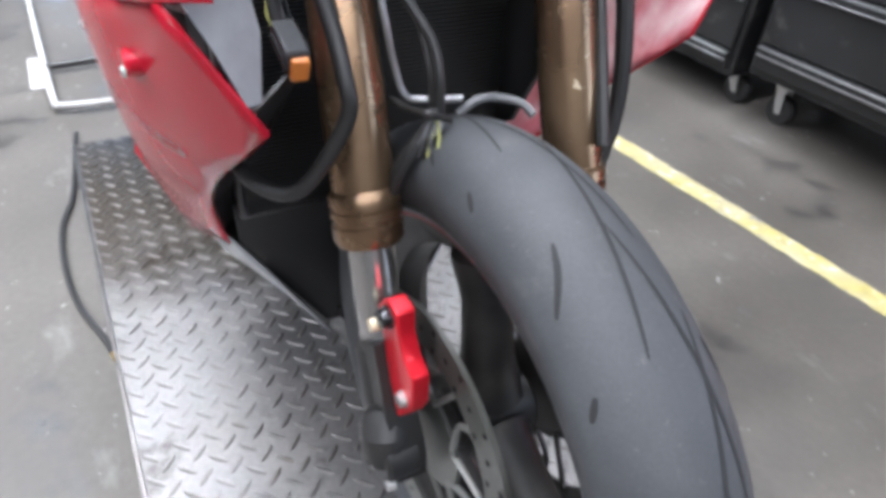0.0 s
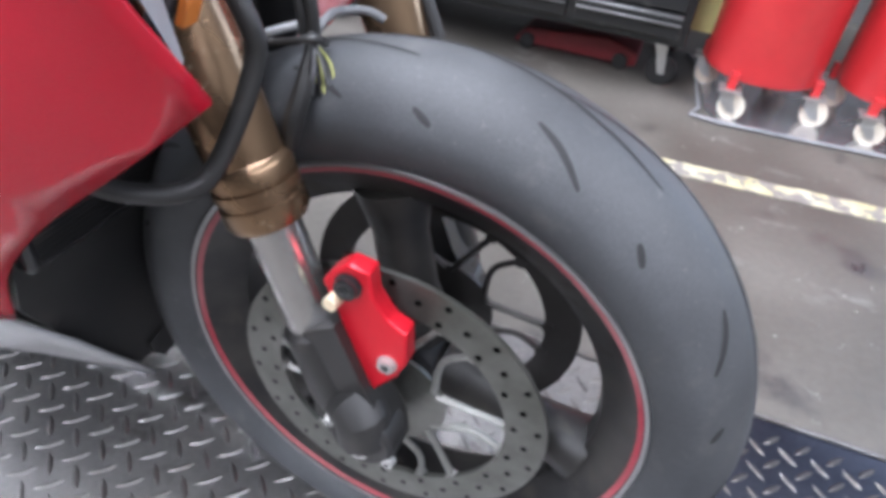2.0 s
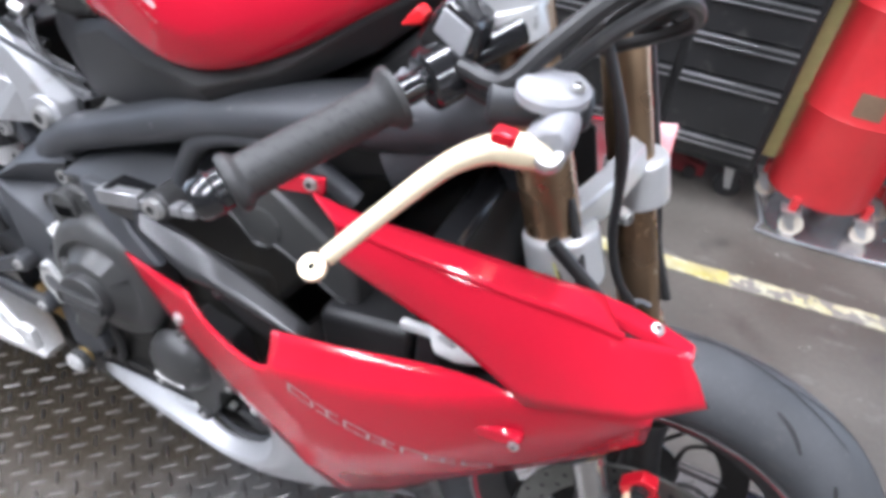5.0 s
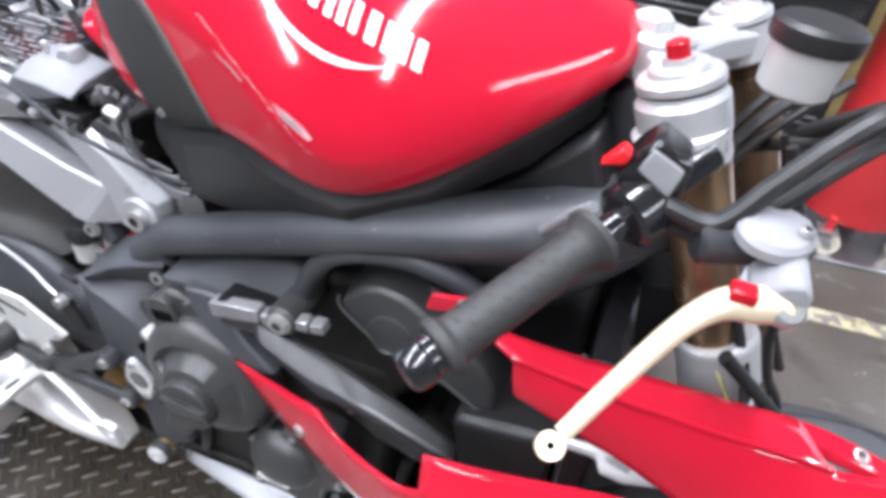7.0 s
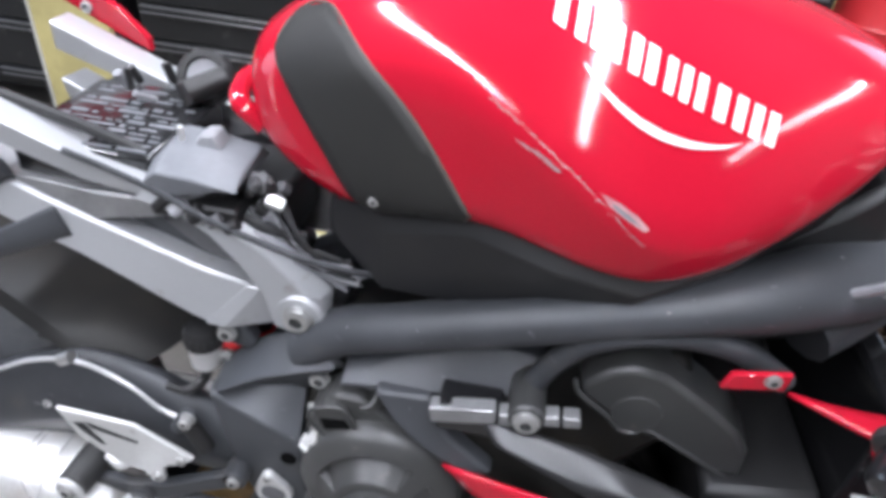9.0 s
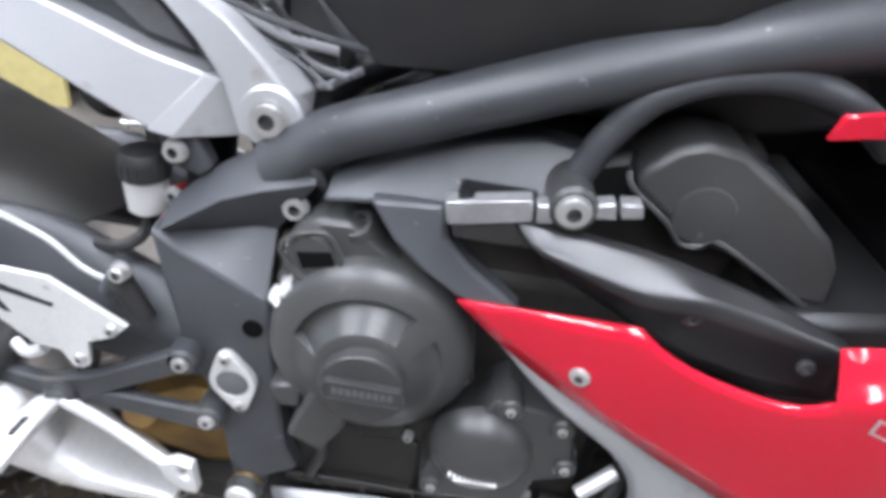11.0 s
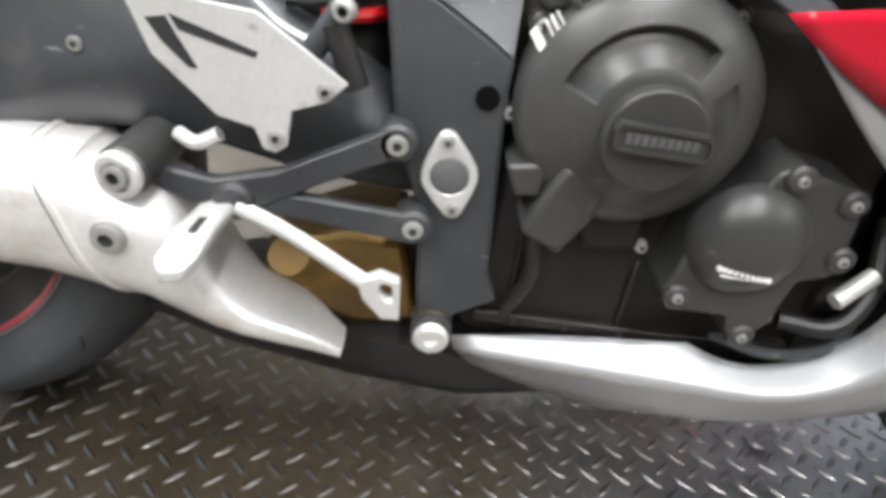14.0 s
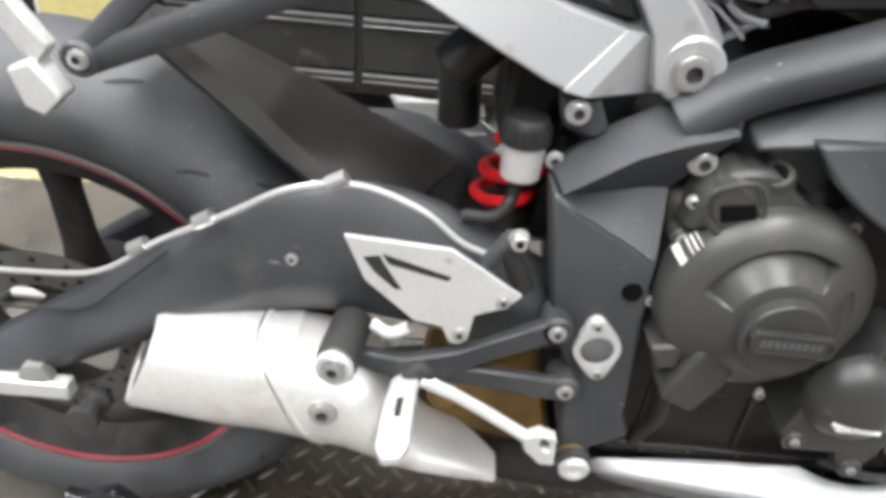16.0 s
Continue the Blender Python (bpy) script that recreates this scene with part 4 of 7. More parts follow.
# frame
for s in (1, -1):
    sp = part("frame_spar", tube([(x, y * s, z) for x, y, z in ((0.600, -0.105, 0.655), (0.645, -0.110, 0.688), (0.70, -0.122, 0.716), (0.756, -0.130, 0.742), (0.832, -0.138, 0.776), (0.902, -0.140, 0.805), (0.96, -0.136, 0.822), (1.03, -0.120, 0.834), (1.10, -0.085, 0.840), (1.15, -0.04, 0.845))],
                                 [0.025, 0.023, 0.022, 0.022, 0.023, 0.025, 0.027, 0.031, 0.036, 0.040], 18, 6, flat=1.3), GREY, bike, "dark grey painted alloy frame spar with scuffs")
    part("weld_bead", tube([(0.624, -0.120 * s, 0.695), (0.634, -0.131 * s, 0.674), (0.644, -0.120 * s, 0.648)], 0.005, 8, 4), WELD, sp, "paler weld bead")
    ol = [(0.500, 0.598), (0.512, 0.592), (0.525, 0.581), (0.551, 0.567), (0.580, 0.551), (0.604, 0.536), (0.604, 0.507), (0.617, 0.345), (0.630, 0.318), (0.570, 0.282), (0.556, 0.305), (0.548, 0.400), (0.522, 0.462), (0.506, 0.560)]
    pl = part("pivot_frame", slab(ol, -0.146 * s, -0.095 * s, inset=0.015), GREY, bike, "dark grey cast swingarm pivot frame", bevel=0.004)
    st = (((0.508, -0.145, 0.590), (0.510, -0.140, 0.592), (0.510, -0.145, 0.595), (0.502, -0.105, 0.603), (0.502, -0.085, 0.597), (0.505, -0.085, 0.585)),
          ((0.525, -0.147, 0.580), (0.530, -0.118, 0.584), (0.535, -0.146, 0.613), (0.528, -0.102, 0.627), (0.528, -0.085, 0.620), (0.525, -0.085, 0.575)),
          ((0.551, -0.147, 0.566), (0.558, -0.114, 0.588), (0.565, -0.146, 0.634), (0.553, -0.100, 0.647), (0.553, -0.085, 0.640), (0.551, -0.085, 0.560)),
          ((0.580, -0.147, 0.550), (0.586, -0.113, 0.595), (0.598, -0.145, 0.647), (0.588, -0.100, 0.667), (0.588, -0.085, 0.660), (0.580, -0.085, 0.545)),
          ((0.602, -0.146, 0.536), (0.604, -0.118, 0.598), (0.642, -0.136, 0.656), (0.632, -0.100, 0.690), (0.632, -0.085, 0.685), (0.601, -0.085, 0.535)))
    part("upper_arm", rings(bmesh.new(), [[(x, y * s, z) for x, y, z in q] for q in st]), GREY, pl, angle=22, bevel=0.003)
    part("gusset", rings(bmesh.new(), [[(x, y * s, z) for y, z in ((-0.112, zu), (-0.126, zu - 0.002), (-0.152, zl), (-0.150, zl - 0.005), (-0.10, zl - 0.006), (-0.10, zu))] for x, zu, zl in ((0.651, 0.662, 0.655), (0.713, 0.690, 0.662), (0.767, 0.712, 0.669), (0.814, 0.722, 0.679), (0.850, 0.716, 0.688))]), GREY, sp, angle=30, bevel=0.0025)
    part("engine_hanger", tube([(x, y * s, z) for x, y, z in ((0.838, -0.150, 0.698), (0.852, -0.152, 0.735), (0.875, -0.156, 0.770), (0.905, -0.158, 0.789), (0.938, -0.157, 0.797), (0.971, -0.154, 0.796), (1.011, -0.150, 0.783), (1.05, -0.145, 0.757))], 0.0115, 12, 5), GREY, sp)
# Black disc laid on the plate; the hole's shade is its colour.
part("drain_hole", lathe([(0.0095, -0.004), (0.0095, 0.0016), (0.0005, 0.0016)], (0.588, -0.1465, 0.505), (0, -1, 0), 16), BORE, bike)
bolt((0.5965, -0.114, 0.6965), r=0.0165, h=0.008, parent=bike)
bolt((0.515, -0.110, 0.655), r=0.011, h=0.008, parent=bike)
bolt((0.622, -0.125, 0.627), r=0.012, h=0.008, parent=bike)
bolt((0.618, -0.14, 0.598), r=0.006, h=0.006, parent=bike)
# frame slider mount
sl = part("slider_mount", cyl((0.8365, -0.13, 0.692), (0.8365, -0.19, 0.6956), 0.0175, seg=24, edge=0.003), COVER, bike)
bolt((0.8365, -0.190, 0.6956), r=0.013, h=0.007, parent=sl)
for ol in ([(0.747, 0.686), (0.808, 0.698), (0.811, 0.681), (0.750, 0.668)], [(0.811, 0.695), (0.823, 0.697), (0.826, 0.681), (0.813, 0.679)], [(0.852, 0.702), (0.865, 0.705), (0.868, 0.692), (0.852, 0.690)], [(0.868, 0.705), (0.883, 0.707), (0.886, 0.696), (0.870, 0.693)]):
    part("threaded_bar", slab(ol, -0.188, -0.172), BARM, bike, "bare alloy spacer bar", bevel=0.002)
# swingarm pivot plate
c = Vector((0.5685, -0.146, 0.4395))
oo, ii = [], []
for i in range(48):
    a = 2 * math.pi * i / 48
    e = (math.cos(a), math.sin(a))
    reach = []
    for k in range(-12, 13):
        n = (math.cos(a + k * 0.1), math.sin(a + k * 0.1))
        far = max(x * n[0] + z * n[1] + r for x, z, r in ((0, 0, 0.0228), (-0.0055, 0.0290, 0.0085), (0.0060, -0.0285, 0.0085)))
        reach.append(far / math.cos(k * 0.1))
    oo.append((c.x + min(reach) * e[0], c.z + min(reach) * e[1]))
    ii.append((c.x + 0.0155 * e[0], c.z + 0.0155 * e[1]))
pv = part("pivot_cover", frame_slab(oo, ii, -0.155, -0.146), ALLOY, bike, "silver pivot cover plate", bevel=0.0015)
part("pivot_plug", lathe([(0.0155, 0), (0.0155, 0.0085), (0.013, 0.0098), (0.004, 0.0102)], (c.x, -0.146, c.z), (0, -1, 0), 24), PLUG, pv, "dull grey plug")
bolt((0.563, -0.155, 0.4685), r=0.0055, h=0.003, parent=pv)
bolt((0.5745, -0.155, 0.411), r=0.0055, h=0.003, parent=pv)

# engine
bm = box(0.60, 0.94, -0.125, 0.125, 0.26, 0.60)
part("crankcase", bm, ENGINE, bike, "dirty dark engine crankcase", bevel=0.02)
part("cylinder_block", slab([(0.70, 0.56), (0.92, 0.52), (1.02, 0.66), (0.98, 0.74), (0.80, 0.70)], -0.12, 0.12), ENGINE, bike, "dirty dark cylinder block", bevel=0.012)
part("sump", slab([(0.62, 0.28), (0.93, 0.28), (0.90, 0.20), (0.66, 0.19)], -0.09, 0.09), ENGINE, bike, bevel=0.012)
for i, (x, z0, z1) in enumerate(((0.640, 0.30, 0.42), (0.748, 0.29, 0.37))):
    part("casting_rib", box(x, x + 0.006, -0.130 - 0.001 * i, -0.12, z0, z1), ENGINE, bike, bevel=0.002)
part("sump_flange", slab([(0.612, 0.298), (0.80, 0.296), (0.92, 0.302), (0.92, 0.290), (0.80, 0.284), (0.612, 0.286)], -0.134, -0.08), ENGINE, bike, bevel=0.002)
for x in (0.65, 0.70, 0.755):
    bolt((x, -0.134, 0.2915), r=0.0045, h=0.004, parent=bike, mat=ENGINE)
part("drain_hose", tube([(0.655, -0.128, 0.44), (0.648, -0.140, 0.40), (0.655, -0.140, 0.35), (0.640, -0.132, 0.30)], 0.007, 8, 5), BLACK, bike)
CC = Vector((0.699, 0, 0.514))
SHELL = ((0.092, 0), (0.0925, 0.024), (0.0905, 0.032), (0.087, 0.0375), (0.081, 0.0420), (0.074, 0.0455), (0.0680, 0.0480), (0.0665, 0.0486), (0.0640, 0.0500), (0.0610, 0.0518), (0.0585, 0.0530), (0.0560, 0.0545), (0.0520, 0.0568), (0.0480, 0.0590), (0.0430, 0.0620), (0.038, 0.0645), (0.03, 0.0648))
CUT = (0, 0, 0, 0, 0, 0, 0, 0.001, 0.0075, 0.0115, 0.0120, 0.0115, 0.0080, 0.0045, 0, 0, 0)


def cover_cut(a):
    """How deep the channel round the clutch cover is at an angle in degrees."""
    for lo, hi, v0, v1 in ((-45, 0, 0, 0.35), (0, 32, 0.35, 0.5), (32, 33.5, 0.5, -0.05), (33.5, 55, -0.05, -0.05), (55, 56.5, -0.05, 1), (56.5, 163, 1, 1), (163, 165, 1, 0.25), (165, 215, 0.25, 0)):
        if lo <= a <= hi:
            return v0 + (v1 - v0) * (a - lo) / (hi - lo)
    return 0.0


TURN = sorted(set([i * 5.0 for i in range(-18, 54)] + [32, 33.5, 56.5, 163]))
loops = [[(CC.x + r * math.cos(math.radians(a)), -0.13 - h + c * cover_cut(a), CC.z + r * math.sin(math.radians(a))) for a in TURN] for (r, h), c in zip(SHELL, CUT)]
cl = part("clutch_cover", rings(bmesh.new(), loops), COVER, bike, "matt black moulded clutch cover", angle=28)
DC = Vector((0.7005, -0.194, 0.5095))
part("cover_boss", lathe([(0.0375, 0), (0.0375, 0.0125), (0.0360, 0.0140)], DC, (0, -1, 0), 40), COVER, cl, bevel=0.001)
bar = [(0.668, 0.518), (0.672, 0.5235), (0.733, 0.5215), (0.737, 0.517), (0.738, 0.507), (0.734, 0.502), (0.673, 0.503), (0.669, 0.508)]
part("name_bar", slab(bar, -0.2135, -0.207), COVER, cl, bevel=0.0015)
part("name_rim", frame_slab(bar, [(0.6705, 0.5175), (0.6733, 0.5208), (0.732, 0.5190), (0.7345, 0.5160), (0.7355, 0.508), (0.7328, 0.5046), (0.6743, 0.5056), (0.6715, 0.509)], -0.2158, -0.210), COVER, cl)
bm = bmesh.new()
for i in range(9):
    x = 0.677 + i * 0.0058
    box(x, x + 0.0040, -0.2143, -0.2130, 0.5090, 0.5165, bm)
tagged(part("name_mark", bm, PLUG, cl, "small raised maker's mark", smooth=False), kind="stuff")
for a in (0.9, 2.6, 3.35, 5.9):
    q = Vector((CC.x + 0.0935 * math.cos(a), -0.142, CC.z + 0.0935 * math.sin(a)))
    part("cover_ear", cyl((q.x, -0.12, q.z), q, 0.0095, seg=16, edge=0.002), COVER, cl)
    bolt(q, r=0.0052, h=0.004, parent=cl)
part("cover_lug", slab([(0.651, 0.474), (0.690, 0.462), (0.682, 0.430), (0.662, 0.396), (0.628, 0.412)], -0.182, -0.13), COVER, cl, bevel=0.005)
part("cover_lug", slab([(0.609, 0.463), (0.640, 0.470), (0.640, 0.440), (0.620, 0.438)], -0.172, -0.12), COVER, cl, bevel=0.004)
part("cover_lug", slab([(0.679, 0.430), (0.740, 0.430), (0.738, 0.390), (0.690, 0.384)], -0.146, -0.12), ENGINE, cl, bevel=0.005)
part("filler_neck", lathe([(0.015, 0), (0.015, 0.045), (0.0125, 0.050), (0.0085, 0.050), (0.0085, 0.030)], (0.694, -0.118, 0.590), (-0.30, -0.42, 0.72), 24), COVER, cl)
part("cover_neck", slab([(0.612, 0.572), (0.620, 0.612), (0.645, 0.634), (0.672, 0.636), (0.700, 0.615), (0.735, 0.594), (0.70, 0.58)], -0.150, -0.11, inset=0.04), COVER, cl, bevel=0.006)
part("filler_web", slab([(0.662, 0.590), (0.668, 0.622), (0.690, 0.615), (0.712, 0.588)], -0.140, -0.11), COVER, cl, bevel=0.005)
part("filler_cap", slab([(0.624, 0.612), (0.633, 0.626), (0.646, 0.628), (0.660, 0.620), (0.670, 0.598), (0.664, 0.582), (0.650, 0.574), (0.634, 0.582), (0.626, 0.594)], -0.160, -0.12, inset=0.06), COVER, cl, bevel=0.004)
part("filler_window", slab([(0.632, 0.606), (0.660, 0.610), (0.665, 0.597), (0.637, 0.591)], -0.1615, -0.156), BORE, cl, bevel=0.001)
part("filler_arch", tube([(0.628, -0.158, 0.590), (0.640, -0.160, 0.579), (0.656, -0.160, 0.579), (0.667, -0.158, 0.592)], 0.0028, 8, 4), COVER, cl)
part("filler_rim", tube([(x, -0.1605, z) for x, z in ((0.619, 0.606), (0.626, 0.619), (0.655, 0.627), (0.669, 0.606), (0.661, 0.583), (0.642, 0.579), (0.626, 0.592), (0.619, 0.606))], 0.0022, 8, 4), COVER, cl)
for lx, lz, w in ((0.6085, 0.5575, 0.0062), (0.6170, 0.5670, 0.0016), (0.6200, 0.5705, 0.0022), (0.6236, 0.5745, 0.0012)):
    part("cover_sticker", slab([(lx, lz), (lx + w * 0.6, lz + w), (lx + w * 0.6 + 0.0075, lz + w - 0.0095), (lx + 0.0075, lz - 0.0095)], -0.1640, -0.150), TEXTW, cl, "small white sticker", smooth=False)
ao = [(0.826, 0.500), (0.842, 0.492), (0.882, 0.486), (0.892, 0.472), (0.897, 0.430), (0.903, 0.420), (0.893, 0.404), (0.868, 0.395), (0.862, 0.352), (0.846, 0.326), (0.830, 0.328), (0.822, 0.352), (0.766, 0.352), (0.756, 0.372), (0.762, 0.390), (0.768, 0.430), (0.800, 0.462), (0.812, 0.490)]
al = part("alternator_cover", slab(ao, -0.176, -0.12, inset=0.03), COVER, bike, "matt black moulded ignition cover", bevel=0.003)
part("cover_dome", lathe([(0.050, -0.004), (0.047, 0.006), (0.041, 0.014), (0.033, 0.0195), (0.022, 0.0235), (0.011, 0.0250), (0.003, 0.0255)], (0.812, -0.174, 0.428), (0, -1, 0), 40), COVER, al, angle=80)
for x, z in ((0.830, 0.4865), (0.879, 0.4725), (0.8915, 0.423), (0.840, 0.337), (0.7715, 0.3695), (0.785, 0.4345)):
    lug = part("screw_boss", cyl((x, -0.15, z), (x, -0.181, z), 0.0115, seg=18, edge=0.002), COVER, al)
    bolt((x, -0.181, z), r=0.0047, h=0.003, parent=al)
bm = bmesh.new()
for i in range(10):
    h = 0.0034
    box(0.785 + i * 0.0047, 0.7878 + i * 0.0047, -0.1985, -0.190, 0.4105 - i * 0.0006, 0.4105 + h - i * 0.0006, bm)
box(0.790, 0.830, -0.1975, -0.190, 0.4050, 0.4060, bm)
tagged(part("cover_mark", bm, TEXTW, al, "small white maker's mark", smooth=False), kind="stuff")
part("coolant_hose", tube([(0.885, -0.15, 0.34), (0.93, -0.16, 0.345), (0.955, -0.15, 0.38), (0.96, -0.12, 0.44)], 0.009, 10), BLACK, bike)
part("hose_union", cyl((0.915, -0.165, 0.375), (0.95, -0.15, 0.398), 0.008, seg=12, edge=0.001), ALLOY, bike, "small silver hose union")
part("oil_line", tube([(0.83, -0.15, 0.315), (0.88, -0.165, 0.312), (0.93, -0.165, 0.322), (0.955, -0.15, 0.345)], 0.005, 8), GREY, bike)
for x, y, z, r in ((0.742, -0.14, 0.394, 0.006), (0.870, -0.15, 0.345, 0.006), (0.845, -0.16, 0.35, 0.005), (0.905, -0.14, 0.405, 0.005)):
    bolt((x, y, z), r=r, h=0.008, parent=bike)

# radiator and header clutter behind the front wheel
rad = part("radiator", box(1.135, 1.165, -0.17, 0.17, 0.42, 0.76), GLOSS, bike, "black radiator between the fairings", bevel=0.006)
bm = bmesh.new()
for i in range(72):
    box(1.165, 1.168, -0.16, 0.16, 0.43 + i * 0.0045, 0.4322 + i * 0.0045, bm)
tagged(part("radiator_core", bm, BLACK, rad, smooth=False), kind="stuff")
part("fork_shroud", slab([(1.02, 0.62), (1.13, 0.64), (1.13, 0.45), (1.06, 0.42)], -0.17, 0.17), BLACK, bike, bevel=0.01)
for i, (x, z) in enumerate(((1.02, 0.38), (1.06, 0.33), (1.0, 0.30))):
    part("header_pipe", tube([(0.96, -0.09 + i * 0.09, 0.50), (1.05, -0.09 + i * 0.09, 0.42), (1.05, -0.08 + i * 0.08, 0.30), (0.92, -0.05 + i * 0.05, 0.21), (0.6, -0.03 + i * 0.03, 0.20)], 0.018, 12), RIM, bike, "dark exhaust header")
# airbox lid and inner black panel
rt = part("radiator_tank", slab([(0.880, 0.716), (0.904, 0.740), (0.924, 0.747), (0.954, 0.743), (1.009, 0.708), (1.044, 0.681), (1.059, 0.657), (1.064, 0.620), (1.034, 0.622), (0.968, 0.655), (0.929, 0.666), (0.881, 0.700)], -0.150, -0.09, inset=0.05), COVER, bike, "dusty black radiator side tank", bevel=0.006)
part("tank_lip", tube([(0.878, -0.142, 0.712), (0.884, -0.148, 0.700), (0.915, -0.15, 0.678), (0.930, -0.15, 0.662), (0.945, -0.15, 0.662), (0.956, -0.15, 0.668), (1.0, -0.15, 0.646), (1.036, -0.15, 0.626), (1.064, -0.148, 0.616)], 0.0026, 8, 5), COVER, rt)
part("tank_boss", lathe([(0.024, 0), (0.023, 0.003), (0.019, 0.0035)], (0.940, -0.149, 0.688), (0, -1, 0), 28), COVER, rt)
bp = {}
for k, row in (("t", ((0.794, -0.180, 0.680), (0.836, -0.186, 0.680), (0.880, -0.192, 0.678), (0.920, -0.198, 0.673), (0.975, -0.203, 0.660), (1.040, -0.212, 0.640))),
               ("g", ((0.815, -0.203, 0.668), (0.863, -0.214, 0.656), (0.897, -0.224, 0.651), (0.934, -0.227, 0.663), (0.985, -0.230, 0.654), (1.045, -0.232, 0.637))),
               ("k", ((0.835, -0.182, 0.636), (0.875, -0.184, 0.620), (0.905, -0.190, 0.604), (0.950, -0.198, 0.582), (1.010, -0.204, 0.573), (1.056, -0.208, 0.578)))):
    for i, q in enumerate(row):
        bp[k + str(i)] = q
panel("inner_panel", bp, [f"{a}{i} {a}{i + 1} {d}{i + 1} {d}{i}" for a, d in (("t", "g"), ("g", "k")) for i in range(5)], ["g0 g1 g2 g3 g4 g5", "t2 g3", "g3 k3"], INNER, bike, "scuffed matt black inner fairing panel", 0.004, corners="t0 t5 k0 k5 g5 g2 g3")
# added black sheet that keeps the far side of the engine bay dark
part("radiator_shroud", slab([(0.93, 0.50), (0.90, 0.72), (1.05, 0.80), (1.22, 0.76), (1.26, 0.62), (1.20, 0.50), (1.08, 0.42)], 0.150, 0.158), BLACK, bike, "black sheet filling the far side of the bay", bevel=0.002)
bolt((0.931, -0.216, 0.640), r=0.0075, h=0.004, parent=bike, mat=GLOSS)
bolt((1.018, -0.2225, 0.618), r=0.007, h=0.004, parent=bike, mat=SOCK)
strip = part("inner_strip", slab([(0.689, 0.664), (0.747, 0.668), (0.752, 0.645), (0.771, 0.627), (0.818, 0.597), (0.800, 0.590), (0.766, 0.600), (0.732, 0.619), (0.710, 0.636)], -0.172, -0.15), GREY, bike, "dark grey inner strip", bevel=0.004)
for v in strip.data.vertices:
    v.co.y += 0.30 * (v.co.z - 0.630)
part("side_bracket", box(0.755, 0.815, -0.184, -0.15, 0.655, 0.690), GLOSS, bike, bevel=0.003)

# swingarm
SA = ((-0.090, 0.333, 0.316, 0.297), (-0.03, 0.370, 0.330, 0.292), (0.024, 0.405, 0.354, 0.320), (0.105, 0.458, 0.397, 0.362), (0.169, 0.502, 0.432, 0.388), (0.244, 0.548, 0.467, 0.420), (0.311, 0.571, 0.492, 0.431), (0.382, 0.566, 0.500, 0.422), (0.44, 0.541, 0.490, 0.407), (0.53, 0.492, 0.455, 0.400), (0.56, 0.470, 0.440, 0.400))
for s in (1, -1):
    loops = [[(x, y * s, z) for y, z in ((-0.078, zt - 0.004), (-0.098, zt), (-0.108, zt - 0.006), (-0.120, (zt * 2 + zr) / 3 - 0.004), (-0.135, zr), (-0.136, zr - 0.008), (-0.131, (zr + zb) / 2), (-0.124, zb + 0.006), (-0.110, zb), (-0.080, zb + 0.003))] for x, zt, zr, zb in SA]
    arm = part("swingarm", rings(bmesh.new(), loops), GREY, bike, "dark grey alloy swingarm with a soft ridge", angle=50)
    mod = arm.modifiers.new("smooth", "SUBSURF")
    mod.levels = mod.render_levels = 1
    part("axle_nut", lathe([(0.018, 0), (0.018, 0.012), (0.012, 0.014)], (0.0, -0.132 * s, 0.325), (0, -s, 0), 6), STEEL, arm)
    part("adjuster_block", box(-0.045, 0.035, -0.148 * s, -0.130 * s, 0.300, 0.322), ALLOY, arm, "silver chain adjuster block", bevel=0.003)
    part("paddock_bobbin", lathe([(0.012, 0), (0.017, 0.003), (0.017, 0.010), (0.011, 0.014), (0.011, 0.028), (0.017, 0.032), (0.017, 0.04), (0.012, 0.042)], (0.052, -0.125 * s, 0.288), (0, -s, 0), 24), COVER, arm)
bolt((0.276, -0.131, 0.497), r=0.006, h=0.003, parent=arm)
part("brake_hose", tube([(-0.10, -0.10, 0.43), (0.0, -0.105, 0.435), (0.083, -0.12, 0.455), (0.151, -0.125, 0.500), (0.219, -0.125, 0.536), (0.273, -0.125, 0.566), (0.335, -0.125, 0.577), (0.393, -0.13, 0.560), (0.432, -0.135, 0.533), (0.47, -0.135, 0.520)], 0.0030, 8), YOKE, bike, "grey braided brake hose")
for x, z in ((0.13, 0.492), (0.196, 0.528), (0.318, 0.580)):
    part("hose_clip", cyl((x - 0.008, -0.125, z - 0.005), (x + 0.008, -0.125, z + 0.004), 0.0072, seg=10), STEEL, bike)
part("sensor_wire", tube([(-0.1, -0.11, 0.40), (-0.02, -0.115, 0.397), (0.06, -0.125, 0.41), (0.11, -0.13, 0.45), (0.16, -0.132, 0.493)], 0.002, 6), BLACK, bike)

# silencer
def oval(c, ry, rz, axis, n=28, p=2.6):
    a, u, w = Vector(axis).normalized(), Vector((0, 1, 0)), None
    w = a.cross(u)
    out = []
    for i in range(n):
        t = 2 * math.pi * i / n
        ct, st = math.cos(t), math.sin(t)
        out.append(Vector(c) + u * ry * math.copysign(abs(ct) ** (2 / p), ct) + w * rz * math.copysign(abs(st) ** (2 / p), st))
    return out


EA = (1, 0, -0.16)
def skin(rows):
    return rings(bmesh.new(), [oval((x, y, z), ry, rz, EA) for x, y, z, ry, rz in rows])


